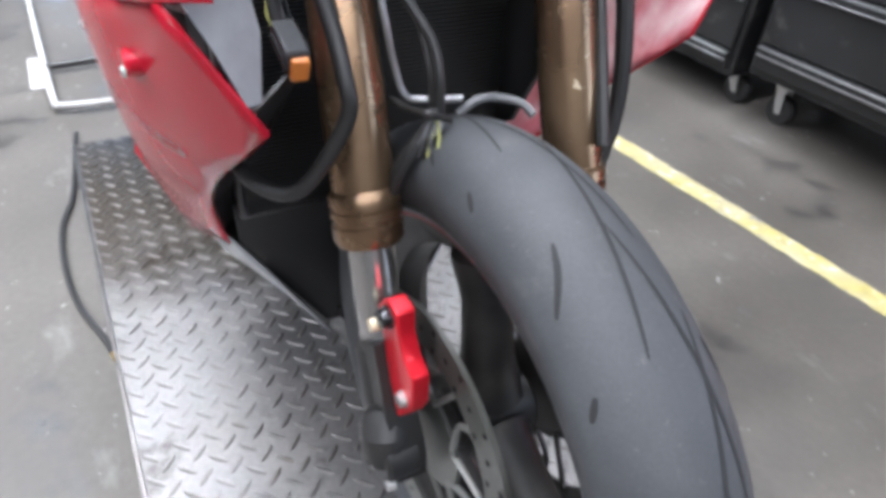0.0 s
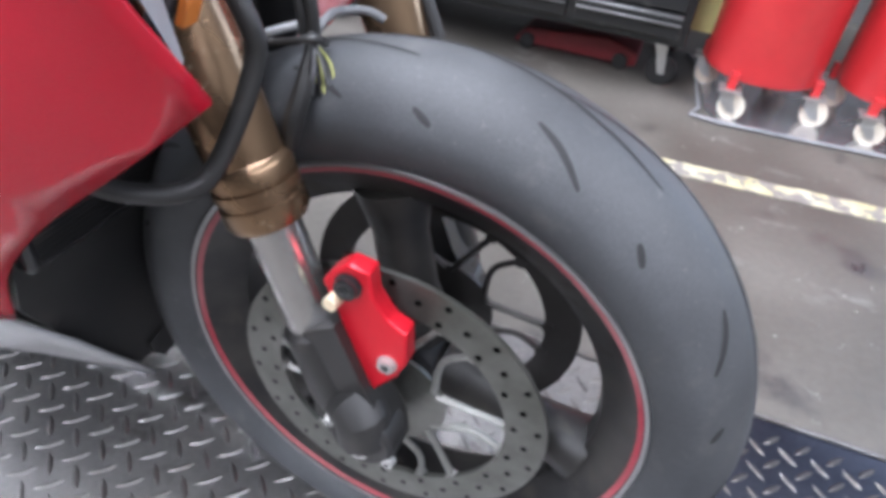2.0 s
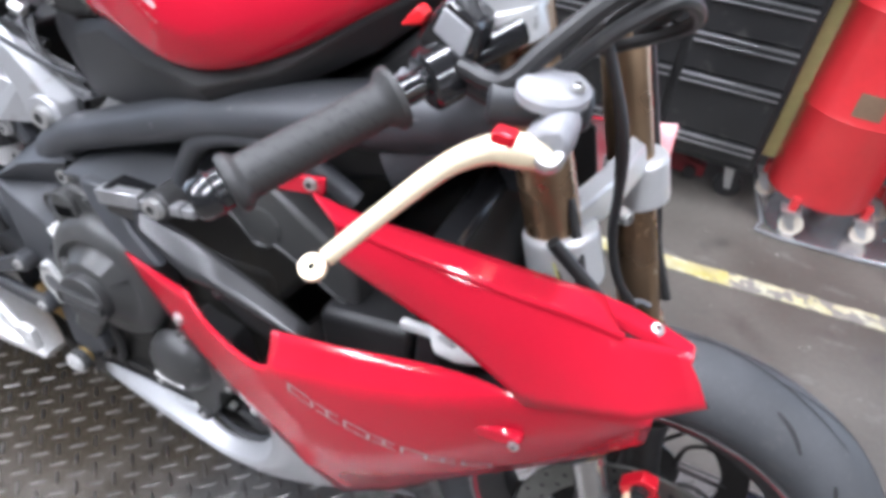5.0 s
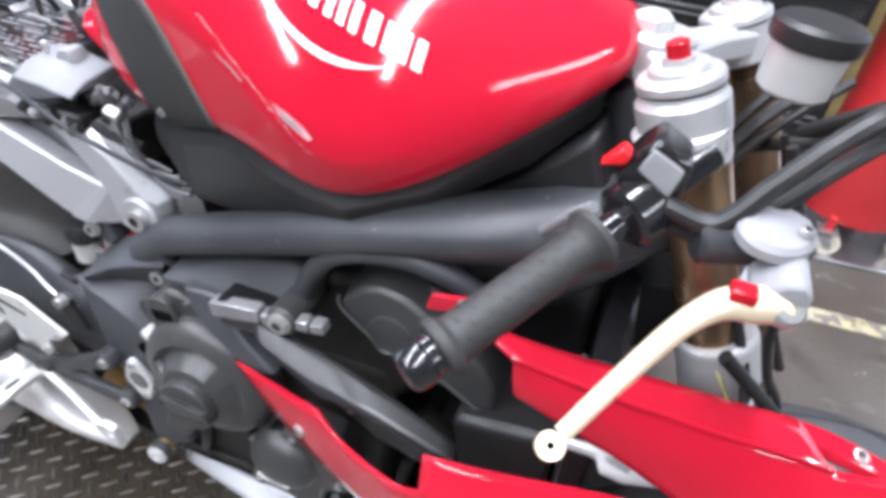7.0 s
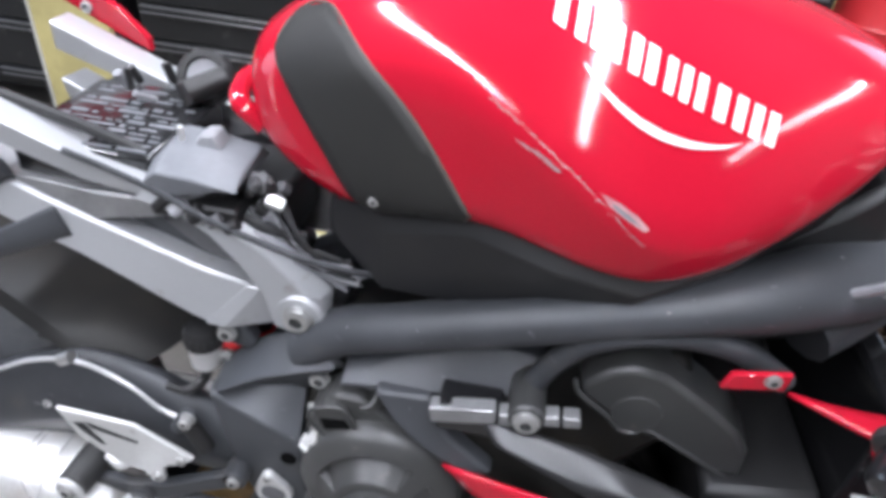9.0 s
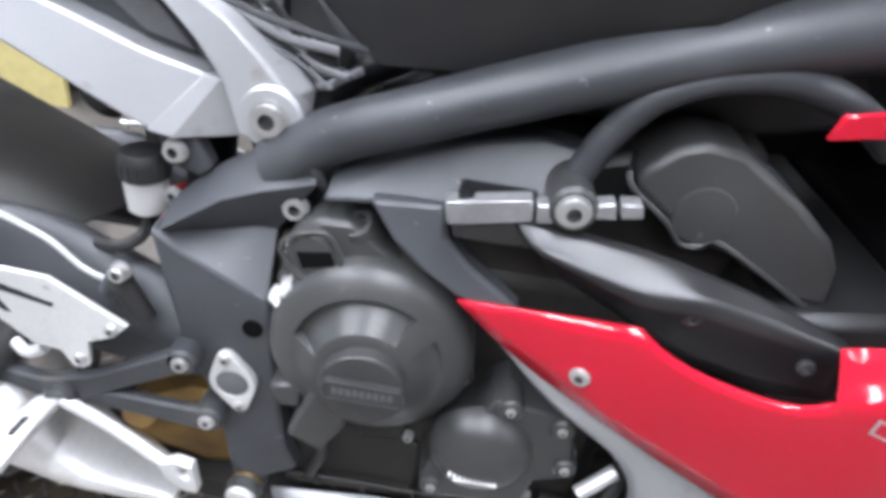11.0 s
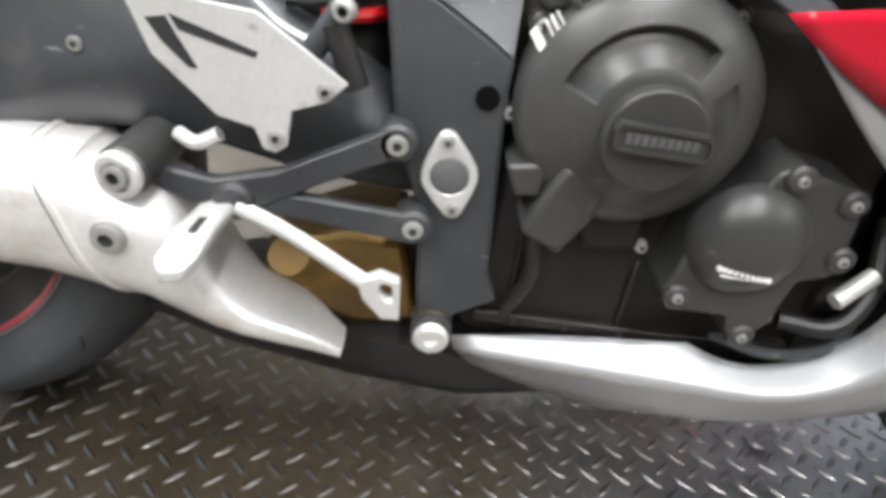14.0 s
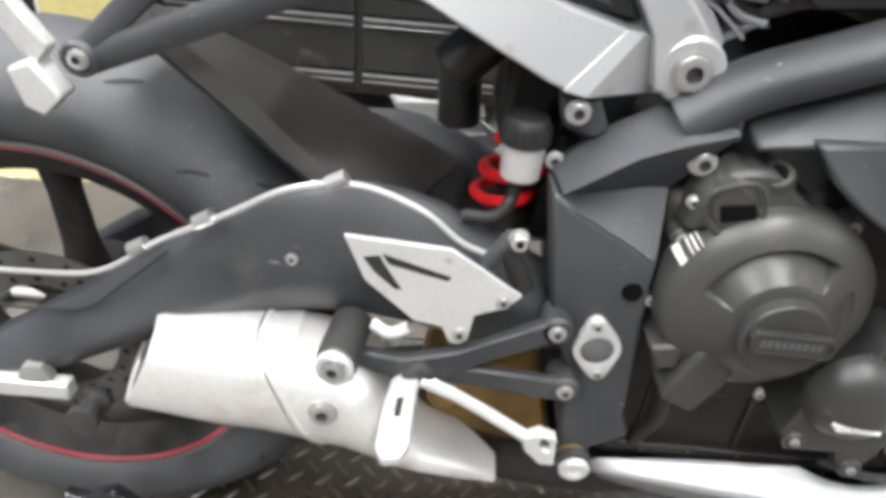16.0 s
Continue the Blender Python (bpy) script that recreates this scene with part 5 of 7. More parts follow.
def slashed(rows, lean):
    """Oval sections whose outer side is cut back, so that the end looks outwards."""
    out = []
    for (x, y, z, ry, rz), k in zip(rows, lean):
        out.append([q + Vector(((y - q.y) * k * 0.7 + (q.z - z) * k * 0.8, 0, 0)) for q in oval((x, y, z), ry, rz, EA)])
    return rings(bmesh.new(), out)


ROWS = [(0.186, -0.145, 0.366, 0.026, 0.030), (0.124, -0.145, 0.372, 0.034, 0.041), (0.121, -0.145, 0.372, 0.040, 0.047), (0.126, -0.145, 0.372, 0.043, 0.050), (0.215, -0.143, 0.373, 0.0565, 0.0570), (0.275, -0.14, 0.3705, 0.060, 0.0585)]
CONE = [(0.258, -0.14, 0.3710, 0.0595, 0.058), (0.30, -0.14, 0.362, 0.060, 0.057), (0.34, -0.14, 0.350, 0.0585, 0.052), (0.365, -0.14, 0.328, 0.054, 0.042), (0.390, -0.14, 0.300, 0.048, 0.027), (0.412, -0.14, 0.284, 0.043, 0.017), (0.45, -0.14, 0.272, 0.037, 0.0145), (0.47, -0.14, 0.262, 0.030, 0.0115), (0.494, -0.141, 0.247, 0.020, 0.006)]
muf = part("silencer", slashed(ROWS, (0.40, 0.40, 0.40, 0.40, 0.1, 0)), BRUSHED, bike, "brushed steel stub silencer with a slashed outlet", angle=35)
# Plug in the mouth, coloured for the shade inside the pipe.
part("outlet", slashed([(0.1250, -0.145, 0.3718, 0.0338, 0.0408), (0.184, -0.145, 0.366, 0.0275, 0.0315)], (0.40, 0.40)), GROOVE, muf, "dark plug filling the outlet")
# strap with its seam leaning forward towards the ground
def girth(x):
    """The oval section of the silencer at x."""
    rows = [ROWS[4], (0.262, -0.14, 0.3712, 0.0596, 0.0583), *CONE[1:]]
    for a, q in zip(rows, rows[1:]):
        if x <= q[0]:
            break
    t = (x - a[0]) / (q[0] - a[0])
    return [u + (v - u) * t for u, v in zip(a, q)]


for x0, w, grow, mat in ((0.286, 0.0030, 0.0022, BRUSHED), (0.2815, 0.0012, 0.0008, GROOVE)):
    loops = []
    for dx, g in ((-w, -0.001), (-w, grow), (w, grow), (w, -0.001)):
        loop = []
        for i in range(40):
            t = 2 * math.pi * i / 40
            ct, st = math.cos(t), math.sin(t)
            x = x0 + dx - 0.60 * 0.058 * st
            _, y, z, ry, rz = girth(x)
            loop.append((x, y + (ry + g) * math.copysign(abs(ct) ** (2 / 2.6), ct), z + (rz + g) * math.copysign(abs(st) ** (2 / 2.6), st)))
        loops.append(loop)
    part("strap" if mat is BRUSHED else "seam", rings(bmesh.new(), loops), mat, muf, angle=30)
part("silencer_cone", skin(CONE), BRUSHED, muf, angle=40)
bolt((0.316, -0.199, 0.3735), r=0.014, h=0.007, parent=muf)
# gold heat-stained mid pipe
part("exhaust_valve_box", slab([(0.40, 0.30), (0.485, 0.340), (0.540, 0.338), (0.566, 0.235), (0.50, 0.222), (0.41, 0.25)], -0.085, 0.03), BRASS, bike, "heat-stained gold exhaust box", bevel=0.012)
part("exhaust_band", cyl((0.412, -0.03, 0.262), (0.43, -0.09, 0.305), 0.02, seg=16), BRASS, bike)

# rear sets
hub = Vector((0.402, -0.162, 0.402))
rs = part("rearset_bracket", slab([(0.520, 0.4770), (0.532, 0.4560), (0.47, 0.424), (0.415, 0.390), (0.392, 0.388), (0.33, 0.408), (0.325, 0.424), (0.385, 0.416), (0.44, 0.432)], -0.166, -0.152), GREY, bike, "dark grey footrest bracket", bevel=0.003)
part("lower_arm", slab([(0.548, 0.405), (0.541, 0.380), (0.46, 0.388), (0.400, 0.392), (0.402, 0.412), (0.47, 0.410)], -0.165, -0.153), GREY, rs, bevel=0.003)
part("hub", lathe([(0.013, 0), (0.016, 0.003), (0.016, 0.016), (0.012, 0.019)], (0.402, -0.155, 0.402), (0, -1, 0), 24), GREY, rs)
for x, z in ((0.525, 0.4652), (0.545, 0.394)):
    part("arm_eye", cyl((x, -0.13, z), (x, -0.166, z), 0.0155, seg=20, edge=0.003), GREY, rs)
    bolt((x, -0.166, z), r=0.0085, h=0.004, parent=rs)
part("bar_end_slider", cyl((0.333, -0.125, 0.428), (0.326, -0.19, 0.424), 0.020, seg=24, edge=0.004), COVER, rs)
part("slider_cap", lathe([(0.0185, 0), (0.0185, 0.005), (0.0165, 0.007), (0.0120, 0.007), (0.0115, 0.003)], (0.326, -0.19, 0.424), (-0.1, -1, 0), 24), ALLOY, rs, "silver end ring")
bolt((0.3255, -0.1925, 0.424), (-0.1, -1, 0), 0.0115, 0.008, rs)
hg = [(0.332, 0.555), (0.422, 0.550), (0.458, 0.527), (0.486, 0.509), (0.472, 0.494), (0.447, 0.484), (0.444, 0.456), (0.436, 0.450), (0.427, 0.452), (0.420, 0.468), (0.394, 0.473), (0.350, 0.512)]
heel = part("heel_guard", slab(hg, -0.175, -0.170), ALLOY, bike, "bare alloy heel guard", smooth=False, bevel=0.0008)
# Slots lie on the plate as dark patches, shade given by colour.
part("guard_slot", slab([(0.348, 0.536), (0.362, 0.539), (0.368, 0.528), (0.382, 0.506), (0.376, 0.506), (0.358, 0.522)], -0.1756, -0.1749), GROOVE, heel)
part("guard_slot", slab([(0.364, 0.541), (0.424, 0.523), (0.421, 0.519), (0.370, 0.531)], -0.1756, -0.1749), GROOVE, heel)
bolt((0.4707, -0.175, 0.502), r=0.0065, h=0.004, parent=heel)
bolt((0.436, -0.175, 0.462), r=0.0065, h=0.004, parent=heel)
peg = part("footpeg", rings(bmesh.new(), [[(x, y, z) for x, z in ((hx - w, hz), (hx + w, hz + 0.004), (hx + w, hz - 0.008), (hx - w, hz - 0.012))] for hx, y, hz, w in ((0.396, -0.160, 0.397, 0.009), (0.390, -0.172, 0.398, 0.0135), (0.387, -0.210, 0.399, 0.0145), (0.386, -0.252, 0.398, 0.0145), (0.386, -0.264, 0.394, 0.008))]), ALLOY, bike, "silver knurled footpeg", bevel=0.003)
# Dark inlay coloured like the shade in a slot.
part("peg_slot", rings(bmesh.new(), [[(hx - 0.003, y, hz + 0.0024), (hx + 0.003, y, hz + 0.0036), (hx + 0.003, y, hz - 0.004), (hx - 0.003, y, hz - 0.004)] for hx, y, hz in ((0.388, -0.200, 0.3990), (0.387, -0.222, 0.3990))]), GROOVE, peg, smooth=False)
stay = part("footrest_stay", tube([(0.345, 0.10, 0.573), (0.394, 0.10, 0.576)], 0.0032, 8, 2), ALLOY, bike, "thin pale stay on the far footrest")
part("stay_bar", tube([(0.350, 0.10, 0.573), (0.360, 0.10, 0.532), (0.454, 0.10, 0.541)], 0.0032, 8, 1), ALLOY, stay)
part("heel_guard", slab(hg, 0.170, 0.175), ALLOY, bike, "bare alloy heel guard", smooth=False, bevel=0.0008)
part("bar_end_slider", cyl((0.333, 0.125, 0.428), (0.326, 0.19, 0.424), 0.020, seg=24, edge=0.004), COVER, bike)
part("shock_reservoir", lathe([(0.020, 0), (0.024, 0.004), (0.024, 0.066), (0.018, 0.076)], (0.420, 0.065, 0.566), (-0.05, 0.1, 1), 28), BLACK, bike, "round black canister")
part("brake_pedal", tube([(0.405, -0.170, 0.398), (0.45, -0.178, 0.383), (0.512, -0.190, 0.354)], [0.007, 0.0065, 0.0065], 8, 4), ALLOY, bike, "silver brake pedal")
part("pedal_tip", frame_slab([(0.506, 0.356), (0.523, 0.366), (0.540, 0.360), (0.543, 0.322), (0.528, 0.322), (0.511, 0.340)], [(0.524, 0.356), (0.528, 0.358), (0.534, 0.356), (0.536, 0.342), (0.530, 0.342), (0.525, 0.348)], -0.196, -0.184), ALLOY, bike, "silver slotted pedal tip", bevel=0.002)
part("brake_switch", cyl((0.455, -0.145, 0.52), (0.475, -0.15, 0.555), 0.009, seg=14, edge=0.002), GREY, bike)
bolt((0.478, -0.155, 0.556), r=0.009, h=0.012, parent=bike)
part("master_cylinder_rear", cyl((0.47, -0.15, 0.545), (0.49, -0.15, 0.50), 0.010, seg=14), BLACK, bike)
part("peg_spring", tube([(0.355, -0.15, 0.445), (0.372, -0.158, 0.442), (0.39, -0.158, 0.452)], 0.006, 8, 4), ALLOY, bike)
part("crash_bobbin", lathe([(0.017, 0), (0.019, 0.004), (0.019, 0.012), (0.013, 0.014), (0.013, 0.022), (0.019, 0.024), (0.019, 0.034), (0.014, 0.037), (0.007, 0.037), (0.007, 0.032)], (0.574, -0.128, 0.285), (0, -1, 0), 28), COVER, bike, "black stand bobbin with a silver cap")
part("bobbin_ring", lathe([(0.0135, 0.0), (0.0155, 0.001), (0.0155, 0.006), (0.0135, 0.007)], (0.574, -0.143, 0.285), (0, -1, 0), 24), BRASSB, bike, "brass ring")
part("bobbin_cap", lathe([(0.016, 0.0), (0.0165, 0.003), (0.013, 0.006), (0.007, 0.006), (0.007, 0.002)], (0.574, -0.1645, 0.285), (0, -1, 0), 24), ALLOY, bike, "worn silver cap")
part("bobbin_bracket", tube([(0.60, -0.125, 0.33), (0.59, -0.128, 0.305), (0.575, -0.125, 0.288)], 0.014, 10, 3), COVER, bike)

# subframe, rear brake reservoir, shock, hugger
for s in (1, -1):
    sf = part("subframe", slab([(0.25, 0.790), (0.367, 0.739), (0.447, 0.698), (0.487, 0.678), (0.503, 0.672), (0.547, 0.722), (0.495, 0.736), (0.453, 0.752), (0.417, 0.765), (0.34, 0.795), (0.25, 0.835)], -0.114 * s, -0.070 * s, inset=0.02), SILVER, bike, "silver painted cast subframe", bevel=0.003)
    for v in sf.data.vertices:
        v.co.y += s * 0.22 * (v.co.z - 0.725 + (v.co.x - 0.45) * 0.48)
    part("rail_end", rings(bmesh.new(), [[(x, y * s, z) for x, y, z in q] for q in (((0.496, -0.122, 0.674), (0.541, -0.105, 0.723), (0.545, -0.08, 0.722), (0.500, -0.08, 0.673)), ((0.516, -0.120, 0.669), (0.556, -0.107, 0.722), (0.556, -0.08, 0.722), (0.520, -0.08, 0.669)), ((0.572, -0.096, 0.671), (0.580, -0.096, 0.705), (0.580, -0.08, 0.705), (0.572, -0.08, 0.671)))]), SILVER, sf, angle=20, bevel=0.002)
    arm = (((0.440, 0.812), (0.452, 0.824), (0.455, 0.835)), ((0.484, 0.802), (0.492, 0.808), (0.496, 0.816)), ((0.511, 0.784), (0.522, 0.795), (0.538, 0.802)), ((0.540, 0.752), (0.563, 0.769), (0.580, 0.772)), ((0.560, 0.722), (0.590, 0.741), (0.606, 0.745)), ((0.570, 0.680), (0.612, 0.715), (0.625, 0.717)), ((0.590, 0.676), (0.614, 0.690), (0.622, 0.694)))
    part("subframe_arm", rings(bmesh.new(), [[(q[0][0], -0.114 * s, q[0][1]), (q[1][0], -0.109 * s, q[1][1]), (q[2][0], -0.086 * s, q[2][1]), (q[2][0], -0.075 * s, q[2][1]), (q[0][0], -0.075 * s, q[0][1])] for q in arm]), SILVER, sf, angle=20, bevel=0.002)
    part("arm_eye", cyl((0.5965, -0.080 * s, 0.6965), (0.5965, -0.1135 * s, 0.6965), 0.0275, seg=32, edge=0.003), SILVER, sf)
    # Mid grey puts the bar's turn from the light into its colour.
    part("middle_bar", slab([(0.25, 0.785), (0.377, 0.770), (0.425, 0.781), (0.492, 0.798), (0.492, 0.812), (0.448, 0.810), (0.39, 0.807), (0.25, 0.815)], -0.106 * s, -0.075 * s), BARM, sf, bevel=0.003)
    part("upper_rail", slab([(0.25, 0.900), (0.40, 0.842), (0.47, 0.827), (0.47, 0.812), (0.43, 0.815), (0.39, 0.822), (0.25, 0.868)], -0.110 * s, -0.072 * s), SILVER, sf, bevel=0.003)
    # Web and rib are greyed for the shade inside the opening.
    part("subframe_web", slab([(0.39, 0.760), (0.40, 0.79), (0.49, 0.81), (0.556, 0.725), (0.43, 0.747)], -0.084 * s, -0.076 * s), GREY, sf, bevel=0.002)
    part("web_rib", slab([(0.452, 0.776), (0.493, 0.780), (0.530, 0.735), (0.49, 0.745)], -0.090 * s, -0.080 * s), PLUG, sf, bevel=0.002)
    part("subframe_lug", slab([(0.498, 0.668), (0.532, 0.668), (0.545, 0.640), (0.533, 0.630), (0.505, 0.640)], -0.108 * s, -0.088 * s), GREY, sf, bevel=0.004)
    part("pillion_hanger", tube([(0.36, -0.112 * s, 0.770), (0.26, -0.128 * s, 0.724), (0.125, -0.140 * s, 0.670)], [0.018, 0.013, 0.012], 10, 5, flat=0.5), GREY, sf)
    part("pillion_hanger", tube([(0.31, -0.112 * s, 0.825), (0.205, -0.128 * s, 0.748), (0.128, -0.140 * s, 0.678)], [0.014, 0.011, 0.010], 10, 5, flat=0.5), GREY, sf)
    part("hanger_eye", cyl((0.125, -0.130 * s, 0.673), (0.125, -0.149 * s, 0.673), 0.0145, seg=20, edge=0.003), GREY, sf)
pp = part("pillion_peg", slab([(0.050, 0.752), (0.068, 0.757), (0.115, 0.686), (0.104, 0.672), (0.092, 0.682)], -0.166, -0.150), ALLOY, bike, "silver pillion footpeg", bevel=0.003)
part("peg_foot", slab([(0.084, 0.670), (0.104, 0.678), (0.121, 0.651), (0.104, 0.634), (0.090, 0.641)], -0.172, -0.148), ALLOY, pp, bevel=0.003)
bolt((0.127, -0.149, 0.674), r=0.008, h=0.005, parent=bike)
rp = part("rear_reservoir", lathe([(0.015, 0), (0.018, 0.003), (0.0195, 0.033), (0.0195, 0.036)], (0.477, -0.096, 0.584), (0, 0, 1), 28), CLEAR, bike, "translucent rear brake reservoir")
part("reservoir_cap", lathe([(0.0215, 0), (0.0215, 0.017), (0.018, 0.024), (0.008, 0.026)], (0.477, -0.096, 0.619), (0, 0, 1), 28), BLACK, rp)
for i in range(18):
    a = 2 * math.pi * i / 18
    part("cap_rib", cyl((0.477 + 0.0215 * math.cos(a), -0.096 + 0.0215 * math.sin(a), 0.6195), (0.477 + 0.0215 * math.cos(a), -0.096 + 0.0215 * math.sin(a), 0.635), 0.0012, seg=6), BLACK, rp)
bolt((0.5045, -0.102, 0.607), r=0.0085, h=0.006, parent=bike)
part("reservoir_hose", tube([(0.476, -0.096, 0.593), (0.472, -0.10, 0.562), (0.457, -0.115, 0.552), (0.43, -0.11, 0.548)], 0.006, 8), BLACK, bike)
coil = [(0.47 + 0.030 * math.cos(t) + 0.007 * t / 6.28, 0.0 + 0.036 * math.sin(t), 0.505 + 0.028 * t / 6.28) for t in [i * 0.35 for i in range(int(2.5 * 6.28 / 0.35))]]
part("shock_spring", tube(coil, 0.0065, 8, 2), SHOCK, bike, "bright red shock spring")
part("shock_body", cyl((0.475, 0, 0.40), (0.505, 0, 0.66), 0.024, seg=20), BLACK, bike)
part("shock_canister", lathe([(0.018, 0), (0.024, 0.004), (0.024, 0.10), (0.018, 0.104)], (0.405, -0.03, 0.655), (0.5, 0, 0.5), 24), BLACK, bike)
hug = []
for (xl, zl), (xu, zu) in (((0.130, 0.702), (0.150, 0.640)), ((0.192, 0.648), (0.205, 0.617)), ((0.233, 0.612), (0.260, 0.592)), ((0.262, 0.585), (0.315, 0.566)), ((0.290, 0.560), (0.362, 0.545)), ((0.318, 0.530), (0.395, 0.530)), ((0.340, 0.508), (0.425, 0.512))):
    ring = [(xl, -0.098, zl), (xl + 0.010, -0.090, zl + 0.012), ((xl + xu) / 2 + 0.008, -0.045, (zl + zu) / 2 + 0.022), (xu, 0.040, zu + 0.020), (xu, 0.088, zu)]
    hug.append(ring + [(x - 0.004, y * 0.96, z - 0.005) for x, y, z in reversed(ring)])
hugger = part("rear_hugger", rings(bmesh.new(), hug), DUSTY, bike, "dusty dark plastic rear hugger", angle=40)
part("undertray", slab([(0.455, 0.60), (0.48, 0.60), (0.53, 0.66), (0.50, 0.72), (0.46, 0.70)], -0.05, 0.07), BLACK, bike, "black plastic undertray", bevel=0.01)

# seat area: bare battery tray, wiring
part("seat_cable", tube([(0.38, -0.112, 0.852), (0.443, -0.112, 0.833), (0.476, -0.114, 0.821), (0.521, -0.117, 0.803), (0.580, -0.112, 0.780), (0.608, -0.110, 0.772), (0.649, -0.105, 0.763), (0.70, -0.09, 0.752)], 0.0032, 8, 5), GREY, bike, "grey cable along the seat rail")
tray = part("battery_tray", box(0.30, 0.56, -0.075, 0.075, 0.72, 0.79), BLACK, bike, bevel=0.008)
part("battery", box(0.31, 0.455, -0.095, 0.06, 0.79, 0.848), GLOSS, bike, "black battery with pale print", bevel=0.006)
part("fuse_box", rings(bmesh.new(), [[(x, y, z) for y, z in ((-0.112, zb), (-0.116, zt - 0.012), (-0.092, zt), (-0.045, zt + 0.004), (-0.035, zt - 0.01), (-0.035, zb))] for x, zb, zt in ((0.455, 0.826, 0.846), (0.468, 0.816, 0.858), (0.505, 0.826, 0.856), (0.522, 0.832, 0.852), (0.545, 0.838, 0.848))]), PALEBOX, bike, "grey plastic fuse box", bevel=0.005)
part("fuse_lid", slab([(0.486, 0.852), (0.494, 0.868), (0.508, 0.870), (0.516, 0.854)], -0.075, -0.050), GREYIN, bike, "pale plug on the fuse box", bevel=0.003)
part("fuse_stay", box(0.452, 0.540, -0.108, -0.040, 0.792, 0.812), BLACK, bike, bevel=0.004)
for q in range(5):
    part("plug", cyl((0.462 + q * 0.017, -0.114, 0.806 - q * 0.003), (0.474 + q * 0.017, -0.110, 0.818 - q * 0.004), 0.0055 + 0.001 * (q % 3), seg=10, edge=0.001), (BLACK, GREYIN, BLACK, PLUG, BLACK)[q], bike)

# bars and controls
HB = [Vector((1.040, -0.308, 0.862)), Vector((1.119, -0.199, 0.913))]
d = (HB[1] - HB[0]).normalized()
cb = part("clip_on_bar", cyl(HB[0], HB[1] + d * 0.10, 0.0111, seg=18), GLOSS, bike, "black clip-on handlebar")
part("grip", lathe([(0.013, -0.002), (0.0205, 0.0), (0.0220, 0.003), (0.0215, 0.007), (0.0168, 0.012), (0.0165, 0.118), (0.0185, 0.122), (0.024, 0.128), (0.024, 0.133), (0.017, 0.135)], HB[0], d, 26), GRIP, cb, "black ribbed rubber grip")
bm = bmesh.new()
a, u, w = basis(d)
for row in range(15):
    for i in range(7):
        t = 2 * math.pi * i / 7 + (row % 2) * 0.45
        o = HB[0] + d * (0.018 + row * 0.0068)
        n = u * math.cos(t) + w * math.sin(t)
        tn = -u * math.sin(t) + w * math.cos(t)
        q = [o + n * 0.0172 + tn * 0.0028 + d * 0.0022, o + n * 0.0172 - tn * 0.0028 + d * 0.0002, o + n * 0.0172 - tn * 0.0028 - d * 0.0008, o + n * 0.0172 + tn * 0.0028 + d * 0.0012]
        bm.faces.new([bm.verts.new(k) for k in q])
tagged(part("grip_texture", bm, GROOVE, cb, smooth=False), kind="stuff")
part("bar_end", lathe([(0.012, 0), (0.0150, -0.002), (0.0150, -0.008), (0.0165, -0.010), (0.0155, -0.022), (0.0125, -0.026), (0.006, -0.027)], HB[0], d, 24), GLOSS, cb)
sg = part("switch_housing", lathe([(0.020, 0), (0.024, 0.003), (0.024, 0.022), (0.020, 0.026)], HB[1] + d * 0.012, d, 24), GLOSS, bike, "black switch housing with red kill switch")
o = Vector((1.136, -0.168, 0.945))
part("switch_box", slab([(1.112, 0.944), (1.124, 0.966), (1.134, 0.978), (1.160, 0.965), (1.158, 0.936), (1.140, 0.925)], -0.182, -0.145), GLOSS, sg, bevel=0.004)
part("switch_face", slab([(1.126, 0.954), (1.133, 0.972), (1.156, 0.961), (1.151, 0.938)], -0.1835, -0.175), GREYIN, sg, "flat grey switch face", bevel=0.002)
part("kill_switch", slab([(1.101, 0.952), (1.114, 0.969), (1.121, 0.964), (1.118, 0.956)], -0.186, -0.172), SHOCK, sg, "red kill switch", bevel=0.002)
part("throttle_cable", tube([(1.15, -0.185, 0.935), (1.184, -0.187, 0.932), (1.21, -0.175, 0.962), (1.236, -0.160, 0.992), (1.262, -0.140, 1.012), (1.29, -0.08, 1.0), (1.25, 0.0, 0.93)], 0.0075, 10), BLACK, bike)
part("throttle_cable", tube([(1.145, -0.178, 0.922), (1.186, -0.178, 0.915), (1.22, -0.165, 0.945), (1.25, -0.150, 0.978), (1.28, -0.12, 0.995), (1.29, -0.05, 0.96), (1.22, 0.02, 0.90)], 0.006, 10), BLACK, bike)
part("bar_clamp", lathe([(0.030, 0), (0.036, 0.003), (0.036, 0.028), (0.030, 0.031)], (1.158, -0.10, 0.928), (-0.36, 0, 0.93), 28), ALLOY, bike, "silver clip-on clamp")
mcb = part("front_master_cylinder", cyl((1.175, -0.188, 0.918), (1.245, -0.165, 0.922), 0.017, seg=20, edge=0.003), GREY, bike, "grey front brake master cylinder")
part("master_lid", lathe([(0.022, 0), (0.027, 0.003), (0.027, 0.010), (0.023, 0.014), (0.012, 0.015)], (1.220, -0.186, 0.929), (0.05, -0.12, 1), 32, squash=0.85), GREYIN, mcb, "grey round cylinder lid")
bolt((1.236, -0.190, 0.9445), (0, -0.1, 1), 0.0055, 0.003, mcb)
part("lever_perch", slab([(1.210, 0.912), (1.226, 0.931), (1.238, 0.935), (1.246, 0.924), (1.245, 0.903), (1.222, 0.897)], -0.232, -0.190), GREYIN, mcb, bevel=0.005)
